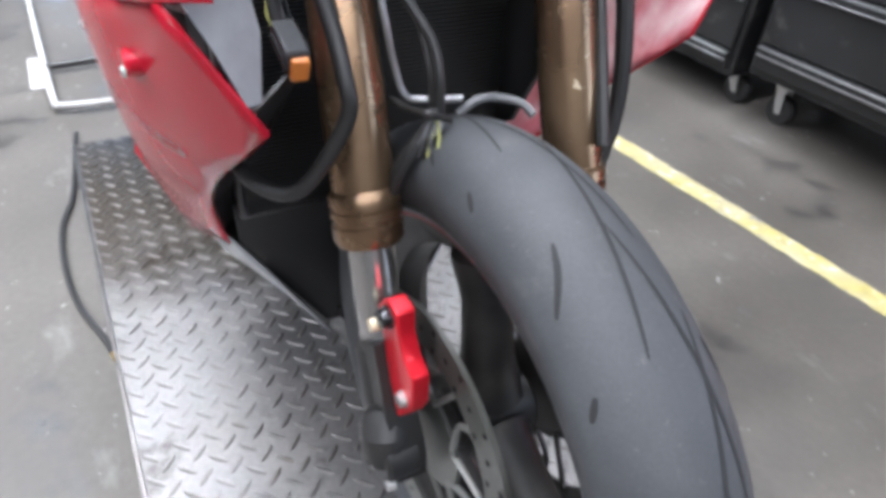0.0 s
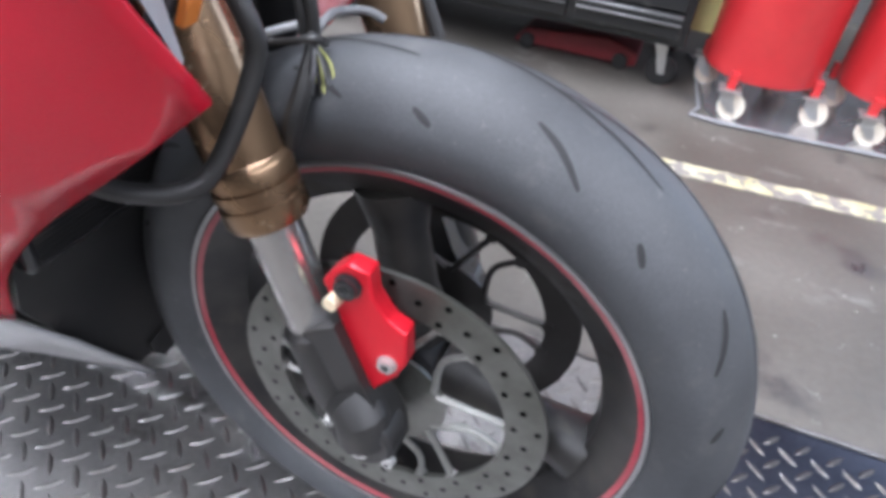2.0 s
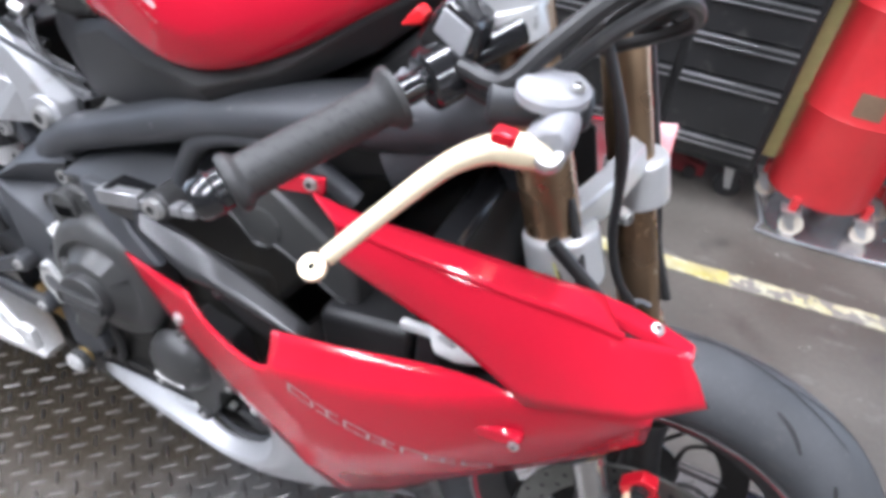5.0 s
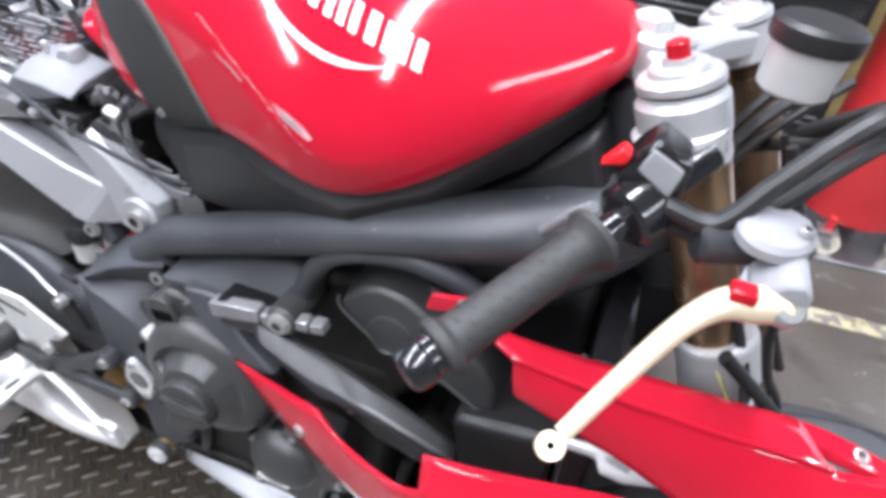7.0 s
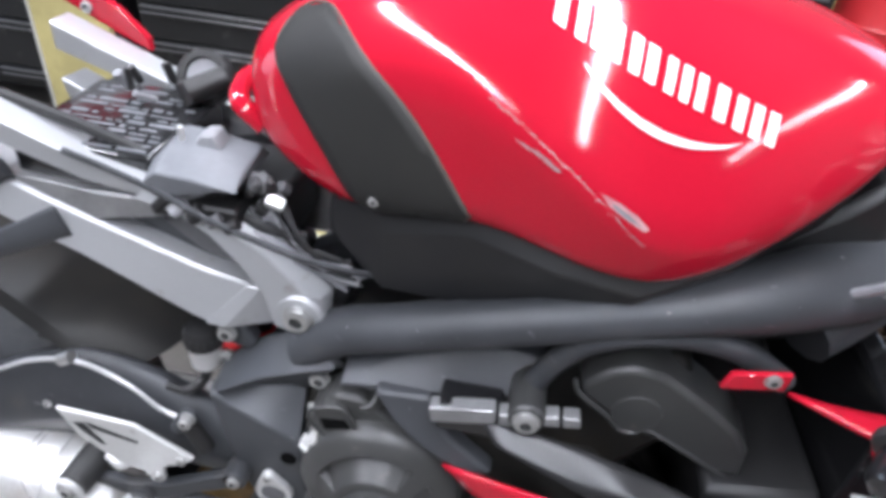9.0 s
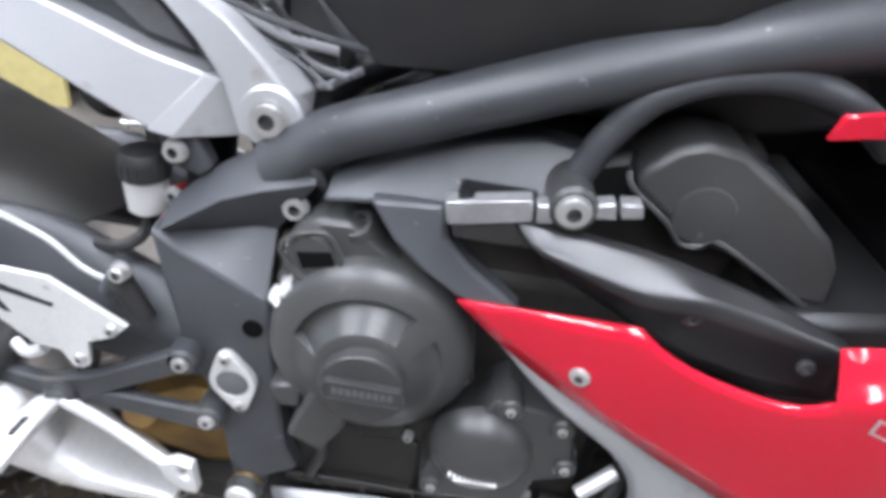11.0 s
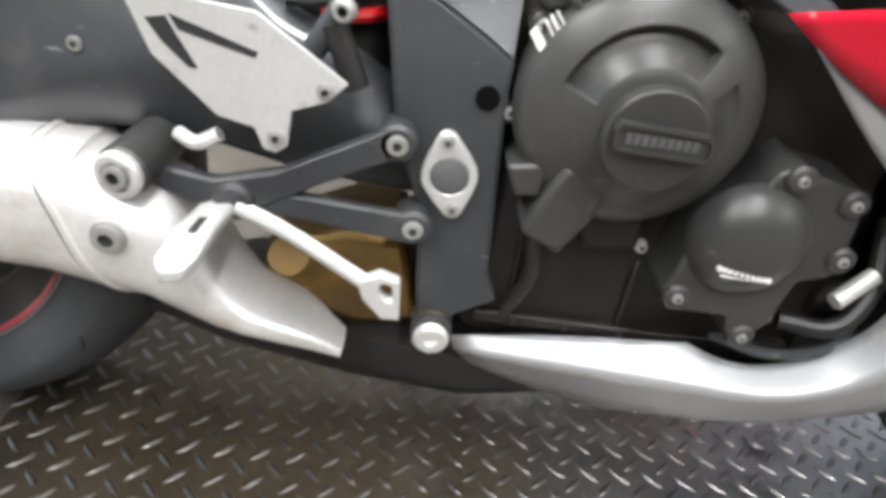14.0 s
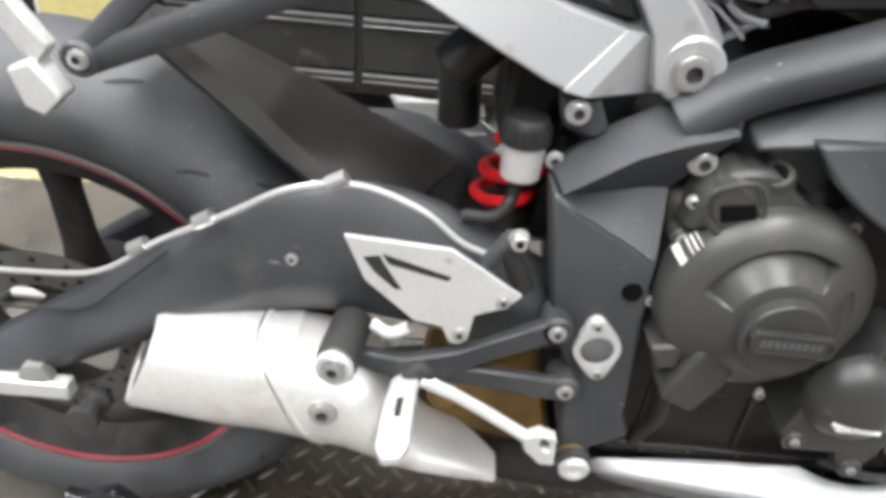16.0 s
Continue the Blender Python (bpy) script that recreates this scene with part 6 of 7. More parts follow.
part("pivot_screw", lathe([(0.011, 0), (0.011, 0.008), (0.009, 0.011), (0.004, 0.011), (0.004, 0.007)], (1.234, -0.228, 0.908), (0.1, -0.6, 0.8), 20), STEEL, mcb)
lv = part("brake_lever", tube([(1.236, -0.222, 0.909), (1.215, -0.233, 0.911), (1.196, -0.241, 0.909), (1.176, -0.262, 0.900), (1.150, -0.296, 0.874), (1.128, -0.328, 0.850)], [0.012, 0.0125, 0.010, 0.0078, 0.0068, 0.0062], 12, 6), LEVER, bike, "pale gold anodised brake lever with a drilled end")
part("lever_ball", lathe([(0.008, 0), (0.0092, 0.002), (0.0092, 0.006), (0.0085, 0.008), (0.0024, 0.008), (0.0024, 0.0)], (1.123, -0.333, 0.842), (0.1, -0.55, 0.8), 24), LEVER, lv)
part("lever_hole", lathe([(0.0024, 0.0), (0.0024, 0.0004)], Vector((1.123, -0.333, 0.842)) + Vector((0.1, -0.55, 0.8)).normalized() * 0.0079, (0.1, -0.55, 0.8), 16), BORE, lv, "black disc for the drilled hole")
part("lever_adjuster", box(1.198, 1.214, -0.246, -0.232, 0.917, 0.926), RED_ANO, lv, "red adjuster", bevel=0.002)
fr = part("front_reservoir", lathe([(0.020, 0), (0.024, 0.003), (0.026, 0.034)], (1.208, -0.105, 0.999), (0.05, 0, 1), 32), CLEAR, bike, "translucent front brake reservoir")
part("reservoir_lid", lathe([(0.029, 0), (0.030, 0.003), (0.030, 0.012), (0.026, 0.015), (0.020, 0.015)], (1.210, -0.105, 1.033), (0.05, 0, 1), 32), BLACK, fr)
part("clutch_pot", lathe([(0.018, 0), (0.020, 0.02), (0.022, 0.022), (0.022, 0.03)], (1.18, 0.12, 1.0), (0, 0, 1), 24), BLACK, bike)
part("left_grip", cyl((1.03, 0.314, 0.863), (1.109, 0.205, 0.911), 0.017, seg=20, edge=0.003), GRIP, bike)
part("left_bar", cyl((1.109, 0.205, 0.911), (1.155, 0.14, 0.935), 0.0115, seg=16), GLOSS, bike)
part("fork_hose", tube([(1.23, -0.08, 0.95), (1.27, -0.075, 0.86), (1.285, -0.065, 0.76), (1.305, -0.05, 0.70), (1.326, -0.032, 0.663), (1.339, -0.03, 0.635), (1.342, -0.03, 0.604)], 0.0048, 10), BLACK, bike, "black sensor lead")
part("fork_hose", tube([(1.225, -0.06, 0.95), (1.262, -0.06, 0.86), (1.29, -0.055, 0.74), (1.318, -0.038, 0.67), (1.332, -0.034, 0.635), (1.336, -0.034, 0.605)], 0.003, 8), BLACK, bike, "black sensor lead")
part("lead_sleeve", tube([(1.342, -0.030, 0.606), (1.341, -0.031, 0.592), (1.338, -0.032, 0.580)], 0.0042, 8), ALLOY, bike, "grey sleeve on the lead")
rngw = random.Random(21)
for k in range(14):
    q = Vector((1.341 + rngw.uniform(-0.003, 0.003), -0.034 + rngw.uniform(-0.003, 0.003), 0.606))
    e = Vector((1.356, -0.047, 0.578)) + Vector((rngw.uniform(-0.007, 0.010), rngw.uniform(-0.008, 0.004), rngw.uniform(-0.010, 0.010)))
    m = q.lerp(e, 0.5) + Vector((rngw.uniform(-0.004, 0.006), rngw.uniform(-0.007, 0.0), 0.004))
    part("bare_wire", tube([q, m, e], 0.0010, 5, 3), (STRAW, BLACK, PLUG, BLACK)[k % 4], bike, "cut wire end")
part("taped_lead", tube([(1.342, -0.034, 0.612), (1.345, -0.042, 0.600), (1.347, -0.058, 0.578), (1.345, -0.067, 0.560), (1.343, -0.070, 0.540)], [0.004, 0.0045, 0.007, 0.008, 0.005], 8, 5), BLACK, bike, "lead bound in black tape beside the tyre")
part("breather_rod", tube([(1.235, -0.064, 0.80), (1.288, -0.056, 0.675), (1.292, -0.048, 0.633), (1.298, -0.039, 0.605), (1.312, -0.019, 0.604), (1.323, 0.004, 0.606)], 0.0032, 8, 5), BARM, bike, "thin bare metal tube beside the fork leg")
part("leg_hose", tube([(1.235, 0.150, 0.92), (1.275, 0.166, 0.80), (1.310, 0.172, 0.70), (1.332, 0.172, 0.63), (1.347, 0.166, 0.57), (1.358, 0.150, 0.52)], [0.007, 0.0085, 0.0085, 0.0085, 0.0075, 0.005], 10, 5), BLACK, bike, "black hose down the outer side of the fork leg")
for dx, dy, r in ((0.0, 0.0, 0.0065), (-0.012, 0.012, 0.005), (0.012, -0.010, 0.0045), (-0.004, -0.014, 0.0038)):
    part("bar_cable", tube([(1.262 + dx, 0.03 + dy, 0.975), (1.225 + dx, 0.02 + dy, 0.935), (1.195 + dx * 0.6, 0.005 + dy, 0.885), (1.190 + dx, -0.005 + dy, 0.835), (1.205 + dx * 0.4, -0.01 + dy, 0.785), (1.20, -0.01, 0.74)], r, 8, 5), BLACK, bike, "black cable between the fork legs")
part("loom_connector", rings(bmesh.new(), [[(1.205 + sx * w, -0.022 + sy * w * 0.7, z) for sx, sy in ((-1, -1), (1, -1), (1, 1), (-1, 1))] for w, z in ((0.007, 0.800), (0.010, 0.803), (0.010, 0.835), (0.006, 0.838))]), PLUG, bike, "dull grey loom connector", bevel=0.002)
part("clamp_tube", tube([(1.322, 0.0, 0.592), (1.324, 0.02, 0.603), (1.327, 0.04, 0.602), (1.340, 0.055, 0.600), (1.353, 0.06, 0.594)], 0.0038, 10), PLUG, bike, "grey tube over the tyre")
part("cross_lead", tube([(1.300, -0.055, 0.606), (1.325, -0.05, 0.607), (1.351, -0.045, 0.613), (1.345, -0.02, 0.60)], 0.0028, 8), BLACK, bike)

# marks and pad on the paint
tree = surface_of(tank)
pad = [(0.591, 0.937), (0.574, 0.962), (0.588, 0.988), (0.620, 1.000), (0.650, 0.988), (0.690, 0.960), (0.720, 0.930), (0.755, 0.882), (0.757, 0.874), (0.748, 0.862), (0.700, 0.842), (0.672, 0.839), (0.653, 0.853), (0.625, 0.892)]
knee = decal("knee_pad", [pad], tree, PAD, tank, "black textured rubber knee pad", 0.001, 3, 0.003)
edge = [tree.ray_cast(Vector((p.x, -1.0, p.z)), Vector((0, 1, 0)))[0] for p in smooth_line([(x, 0, z) for x, z in pad + pad[:1]], 4)]
part("pad_lip", tube([p + Vector((0, -0.0012, 0)) for p in edge if p][::2], 0.0017, 6, 2), PADLIP, knee, "paler worn edge of the pad")
spot = tree.ray_cast(Vector((0.674, -1.0, 0.858)), Vector((0, 1, 0)))[0]
bolt(tuple(spot + Vector((0, -0.004, 0))), (0, -1, 0), 0.005, 0.003, tank)
marks = []
base0 = Vector((0.797, 1.028))
run = Vector((0.165, -0.056)).normalized()
up = Vector((0.05, 1)).normalized()
x = 0.0
STROKES = ((0.0, 0.008), (0.0165, 0.007), (0.0285, 0.007), (0.0415, 0.008), (0.0565, 0.007), (0.0685, 0.007), (0.083, 0.006), (0.0945, 0.006), (0.106, 0.006), (0.1205, 0.008), (0.1355, 0.007), (0.1485, 0.007), (0.161, 0.007))
for k, w in STROKES:
    p = base0 + run * k
    q = p + run * (w + 0.001)
    marks.append([tuple(p), tuple(q), tuple(q + up * 0.019), tuple(p + up * 0.019)])
tagged(decal("tank_mark", marks, tree, TEXTW, tank, "white upright bars on the tank", 0.0006, 1), kind="stuff")
arc = []
for i in range(14):
    t = i / 13
    m = Vector((0.822, 1.010)).lerp(Vector((0.935, 0.976)), t) + Vector((0, -0.016)) * math.sin(math.pi * t) ** 0.8
    arc.append((m, 0.0028 * math.sin(math.pi * (0.12 + 0.86 * t))))
tagged(decal("tank_swoosh", [[tuple(a + Vector((0, w))), tuple(b + Vector((0, v))), tuple(b - Vector((0, v))), tuple(a - Vector((0, w)))] for (a, w), (b, v) in zip(arc, arc[1:])], tree, TEXTW, tank, "white curved stroke", 0.0006, 1), kind="stuff")
chips = []
rngc = random.Random(12)
for i in range(60):
    t = i / 60
    x, z = 0.762 + 0.124 * t, 0.981 - 0.078 * t + 0.006 * math.sin(math.pi * t) + rngc.gauss(0, 0.0006)
    w = rngc.uniform(0.0002, 0.0011)
    chips.append([(x, z), (x + 0.0024, z - 0.0015), (x + 0.0024, z - 0.0015 + w), (x, z + w)])
for i in range(12):
    t = rngc.random() ** 0.8
    x, z = 0.764 + 0.052 * t, 0.968 - 0.021 * t + rngc.gauss(0, 0.0012)
    l, w = rngc.uniform(0.004, 0.012), rngc.uniform(0.0003, 0.0008) * (0.5 + t)
    chips.append([(x, z), (x + l, z - l * 0.45 - w * 0.4), (x + l + w, z - l * 0.45 + w), (x + w, z + w * 1.3)])
rub = [(0.848, 0.9375), (0.862, 0.9325), (0.876, 0.9255), (0.886, 0.9175), (0.883, 0.9155), (0.870, 0.9215), (0.856, 0.9290)]
decal("paint_rub", [rub], tree, RUBBED, tank, "long pale rub through the paint", 0.0004, 1)
decal("rub_core", [[(0.857, 0.9325), (0.870, 0.9260), (0.881, 0.9185), (0.869, 0.9233), (0.859, 0.9290)]], tree, PALEBOX, tank, "bare grey patch", 0.0009, 1)
tagged(decal("paint_chip", chips, tree, TEXTS, tank, "pale chips in the paint", 0.0004, 0), kind="stuff")
tree = surface_of(fair[1])
hit = tree.ray_cast(Vector((0.868, -1.0, 0.571)), Vector((0, 1, 0)))
bolt(hit[0], hit[1] if hit[1].y < 0 else -hit[1], r=0.0085, h=0.004, parent=fair[1])
marks = []
line = smooth_line([(1.047, 0, 0.606), (1.10, 0, 0.587), (1.151, 0, 0.573), (1.20, 0, 0.564), (1.252, 0, 0.559)], 8)
def along(t):
    f = t * (len(line) - 1)
    i = min(int(f), len(line) - 2)
    return line[i].lerp(line[i + 1], f - i)
for i in range(7):
    t0, t1 = (i + 0.05) / 7, (i + 0.88) / 7
    a, b = along(t0), along(t1)
    hgt, w = 0.0125 - 0.0004 * i, 0.0022
    bars = [((a.x, a.z), (b.x, b.z), w), ((a.x, a.z + hgt), (b.x, b.z + hgt), w)]
    for (x0, z0), (x1, z1), ww in bars[(i == 4 and 1 or 0):]:
        marks.append([(x0, z0), (x1, z1), (x1, z1 + ww), (x0, z0 + ww)])
    for e in ((a, b) if i % 2 == 0 else (a.lerp(b, 0.45),)):
        marks.append([(e.x, e.z), (e.x + 0.0028, e.z), (e.x + 0.0028, e.z + hgt), (e.x, e.z + hgt)])
tagged(decal("fairing_mark", marks, tree, TEXTS, fair[1], "silver outlined block mark", 0.0005, 0), kind="stuff")

# indicator stub, loose tab and what shows through the fairing gap
stub = part("indicator_stub", rings(bmesh.new(), [[(1.228 + 0.047 * u, y, 0.634 + 0.020 * v + 0.006 * u) for u, v in ((0, 0.5), (0.12, 0.9), (0.5, 1), (0.9, 0.9), (1, 0.5), (0.9, 0.1), (0.5, 0), (0.1, 0.1))] for y in (-0.225, -0.2515)]), RED, fair[1], "red indicator stub", bevel=0.004)
bolt((1.268, -0.2515, 0.646), r=0.005, h=0.003, parent=stub)
part("fairing_tab", slab([(0.985, 0.768), (1.035, 0.778), (1.036, 0.796), (0.990, 0.786)], -0.180, -0.174), RED, bike, "red fairing mounting tab", bevel=0.002)
bolt((1.022, -0.180, 0.787), r=0.007, h=0.004, parent=bike)
part("coolant_bottle", lathe([(0.006, -0.04), (0.022, -0.034), (0.028, -0.015), (0.028, 0.015), (0.022, 0.034), (0.006, 0.04)], (1.20, -0.188, 0.690), (0.9, 0, 0.35), 24), WHITE, bike, "white plastic coolant bottle")
part("bottle_strap", tube([(1.13, -0.19, 0.672), (1.165, -0.20, 0.685), (1.19, -0.215, 0.70)], 0.006, 8), ALLOY, bike)
part("duct_hose", tube([(1.24, -0.135, 0.78), (1.315, -0.118, 0.705), (1.350, -0.114, 0.650), (1.353, -0.115, 0.622), (1.345, -0.136, 0.580), (1.335, -0.154, 0.5565), (1.315, -0.170, 0.551), (1.282, -0.184, 0.556), (1.23, -0.186, 0.572)], 0.0066, 12), BLACK, bike, "black rubber hose loop")
conn = part("wire_connector", slab([(1.296, 0.667), (1.303, 0.684), (1.336, 0.671), (1.328, 0.653)], -0.152, -0.134), PLUGD, bike, "grey plug with an orange end", bevel=0.002)
part("connector_end", slab([(1.331, 0.651), (1.339, 0.669), (1.344, 0.6665), (1.336, 0.649)], -0.1500, -0.137), ORANGE, conn, "orange plug end", bevel=0.0015)
part("connector_lip", slab([(1.304, 0.674), (1.328, 0.665), (1.326, 0.660), (1.302, 0.669)], -0.153, -0.149), BLACK, conn)
for k in range(4):
    q = Vector((1.294, -0.148 + 0.005 * k, 0.675))
    part("plug_wire", tube([q, q + Vector((-0.012, 0.0, 0.010 + 0.003 * k)), q + Vector((-0.022, 0.012, 0.035)), q + Vector((-0.05, 0.03, 0.07))], 0.0014, 6, 4), (STRAW, BLACK, GREYIN, BLACK)[k], conn)
part("wire_loom", tube([(1.30, -0.145, 0.674), (1.28, -0.14, 0.70), (1.27, -0.11, 0.74), (1.24, -0.09, 0.80)], 0.005, 8), BLACK, bike)
for s in (-1,):
    part("inner_duct", rings(bmesh.new(), [[(x, s * y, z), (x - 0.05, s * 0.13, z + 0.02), (x - 0.055, s * 0.13, z + 0.02), (x - 0.006, s * (y - 0.002), z + 0.003)] for x, y, z in ((1.365, 0.190, 0.640), (1.308, 0.196, 0.583), (1.262, 0.198, 0.543), (1.21, 0.198, 0.492), (1.162, 0.196, 0.443), (1.12, 0.184, 0.380))]), BLACK, bike, "black plastic inner duct")
lining = [[(1.352, -0.226, 0.735), (1.366, -0.205, 0.690), (1.369, -0.190, 0.652), (1.366, -0.186, 0.650), (1.362, -0.200, 0.690), (1.348, -0.222, 0.735)],
          [(1.335, -0.178, 0.735), (1.345, -0.172, 0.690), (1.362, -0.180, 0.650), (1.359, -0.178, 0.649), (1.341, -0.169, 0.690), (1.331, -0.175, 0.735)]]
part("fairing_lining", rings(bmesh.new(), lining), GREYIN, bike, "pale grey lining inside the fairing nose")
part("belly_front", rings(bmesh.new(), [[(x, -y, z), (x + 0.012, 0, z), (x, y, z), (x - 0.006, y, z), (x + 0.004, 0, z), (x - 0.006, -y, z)] for x, y, z in ((1.150, 0.172, 0.43), (1.118, 0.165, 0.36), (1.100, 0.126, 0.28), (1.105, 0.060, 0.175))]), BLACK, bike, "black front of the belly fairing", angle=50)
part("fork_hose", tube([(1.20, 0.135, 0.95), (1.27, 0.142, 0.79), (1.33, 0.140, 0.65), (1.375, 0.130, 0.56)], 0.0065, 8), BLACK, bike, "black brake hose beside the fork leg")
# steering head, airbox and cables ahead of the tank
part("steering_head", cyl((1.105, 0, 0.95), (1.19, 0, 0.76), 0.038, seg=24), GREY, bike)
part("airbox", slab([(0.74, 0.80), (0.98, 0.83), (1.06, 0.90), (1.09, 0.93), (1.12, 0.84), (1.10, 0.76), (0.95, 0.72), (0.75, 0.73)], -0.085, 0.085), BLACK, bike, "black plastic airbox", bevel=0.01)
for s in (1, -1):
    part("head_gusset", tube([(1.06, -0.108 * s, 0.790), (1.11, -0.075 * s, 0.815), (1.16, -0.02 * s, 0.84)], [0.035, 0.036, 0.036], 12, 4), GREY, bike)
part("clutch_cable", tube([(0.98, -0.10, 0.815), (1.02, -0.10, 0.820), (1.06, -0.13, 0.845), (1.09, -0.165, 0.895), (1.105, -0.178, 0.915)], 0.0045, 8), GREYIN, bike, "grey throttle cable")
part("loom", tube([(0.60, -0.085, 0.78), (0.55, -0.09, 0.79), (0.50, -0.085, 0.815), (0.42, -0.08, 0.85), (0.30, -0.075, 0.88)], 0.006, 8), BLACK, bike)
part("loom", tube([(0.64, -0.07, 0.745), (0.60, -0.08, 0.735), (0.55, -0.085, 0.76), (0.49, -0.08, 0.80)], 0.005, 8), BLACK, bike)
part("loom", tube([(0.66, -0.06, 0.73), (0.62, -0.075, 0.715), (0.58, -0.08, 0.735), (0.53, -0.078, 0.775)], 0.004, 8), GREYIN, bike)
part("tank_hinge", tube([(0.55, -0.05, 0.875), (0.525, -0.045, 0.895), (0.515, 0.0, 0.90), (0.525, 0.045, 0.895)], 0.010, 10), RED, bike, "red tank mounting bracket")
relay = part("starter_relay", lathe([(0.026, 0.0), (0.030, 0.004), (0.030, 0.024), (0.027, 0.028), (0.021, 0.028), (0.020, 0.022)], (0.440, 0.066, 0.862), (0.15, -0.9, 0.45), 28), BLACK, bike, "round black relay with a dark face")
part("relay_face", lathe([(0.020, 0.0), (0.019, 0.0015)], Vector((0.440, 0.066, 0.862)) + Vector((0.15, -0.9, 0.45)).normalized() * 0.0225, (0.15, -0.9, 0.45), 24), GREYIN, relay)
tail = [[(x, y - 0.004, z), (x, y - 0.006, z + w), (x, y + 0.004, z + w), (x, y + 0.006, z)] for x, y, z, w in ((0.05, 0.135, 0.985, 0.05), (0.16, 0.130, 0.945, 0.048), (0.25, 0.124, 0.902, 0.042), (0.31, 0.119, 0.876, 0.034), (0.345, 0.115, 0.864, 0.016))]
part("tail_panel", rings(bmesh.new(), tail), RED, bike, "red tail side panel", bevel=0.002)
bolt((0.270, 0.116, 0.905), (0, -1, 0.2), 0.007, 0.004, bike)
part("relay_boot", cyl((0.43, 0.02, 0.86), (0.47, 0.05, 0.875), 0.014, seg=14, edge=0.003), BLACK, bike)
bm = bmesh.new()
rngb = random.Random(8)
for j in range(13):
    y, x = -0.090 + j * 0.0105, 0.318 + rngb.random() * 0.012
    while x < 0.440:
        w = rngb.choice((0.006, 0.010, 0.018, 0.030))
        if rngb.random() < 0.8:
            box(x, min(x + w, 0.448), y, y + rngb.choice((0.0025, 0.004, 0.006)), 0.8482, 0.8488, bm)
        x += w + 0.005
tagged(part("battery_print", bm, PALEBOX, bike, "pale print bars on the battery", smooth=False), kind="stuff")
# small plugs, terminals and leads behind the tank
for i in range(16):
    x, y, z = 0.525 + rngb.random() * 0.05, -0.092 + rngb.random() * 0.03, 0.79 + rngb.random() * 0.045
    a = rngb.uniform(0.004, 0.010)
    p = part("plug", box(-a, a, -0.006, 0.006, -0.006, 0.006), (PLUG, BLACK, GREYIN, BLACK, ALLOY)[i % 5], bike, bevel=0.002)
    p.location, p.rotation_euler = (x, y, z), (rngb.random(), rngb.random(), rngb.random())
for i in range(9):
    q = Vector((0.53 + rngb.random() * 0.05, -0.08, 0.80 + rngb.random() * 0.02))
    e = Vector((0.60 + rngb.random() * 0.06, -0.085, 0.715 + rngb.random() * 0.045))
    part("lead", tube([q, q.lerp(e, 0.35) + Vector((0, -0.012, -0.02 * rngb.random())), q.lerp(e, 0.7) + Vector((0, -0.006, -0.015 * rngb.random())), e], rngb.choice((0.0018, 0.0025, 0.0035)), 6, 4), (BLACK, BLACK, GREYIN)[i % 3], bike)
part("main_lead", tube([(0.43, -0.085, 0.815), (0.459, -0.092, 0.805), (0.542, -0.094, 0.785), (0.60, -0.094, 0.759), (0.646, -0.09, 0.752)], 0.0042, 8), GREYIN, bike, "grey lead")
for i in range(8):
    x, y, z = 0.36 + rngb.random() * 0.13, -0.10 + rngb.random() * 0.15, 0.86 + rngb.random() * 0.012
    p = part("terminal", cyl((0, -0.012, 0), (0, 0.012, 0.004), rngb.uniform(0.003, 0.006), seg=10, edge=0.001), (BLACK, GREYIN, BLACK, ALLOY)[i % 4], bike)
    p.location, p.rotation_euler = (x, y, z), (rngb.random() * 2, 0, rngb.random() * 3)

# ---- the workshop behind ----
def caster(p, parent, r=0.045, mat=None):
    """A swivel caster: fork, plate and wheel."""
    x, y, z = p
    c = part("caster", rings(bmesh.new(), [[(x + sx * w, y + sy * w, h) for sx, sy in ((-1, -1), (1, -1), (1, 1), (-1, 1))] for w, h in ((0.03, z), (0.03, z - 0.006), (0.016, z - 0.012), (0.018, z - 0.035))]), STEEL, parent, "steel swivel caster")
    for s in (-1, 1):
        part("caster_fork", slab([(x - 0.018, z - 0.03), (x + 0.018, z - 0.03), (x + 0.03, FLOOR + r - 0.008), (x + 0.01, FLOOR + r - 0.008)], y + s * 0.02 - 0.002, y + s * 0.02 + 0.002), STEEL, c)
    part("caster_wheel", lathe([(r * 0.3, -0.014), (r * 0.9, -0.015), (r, -0.010), (r, 0.010), (r * 0.9, 0.015), (r * 0.3, 0.014)], (x + 0.018, y, FLOOR + r), (0, 1, 0), 28), mat or BLACK, c)
    return c


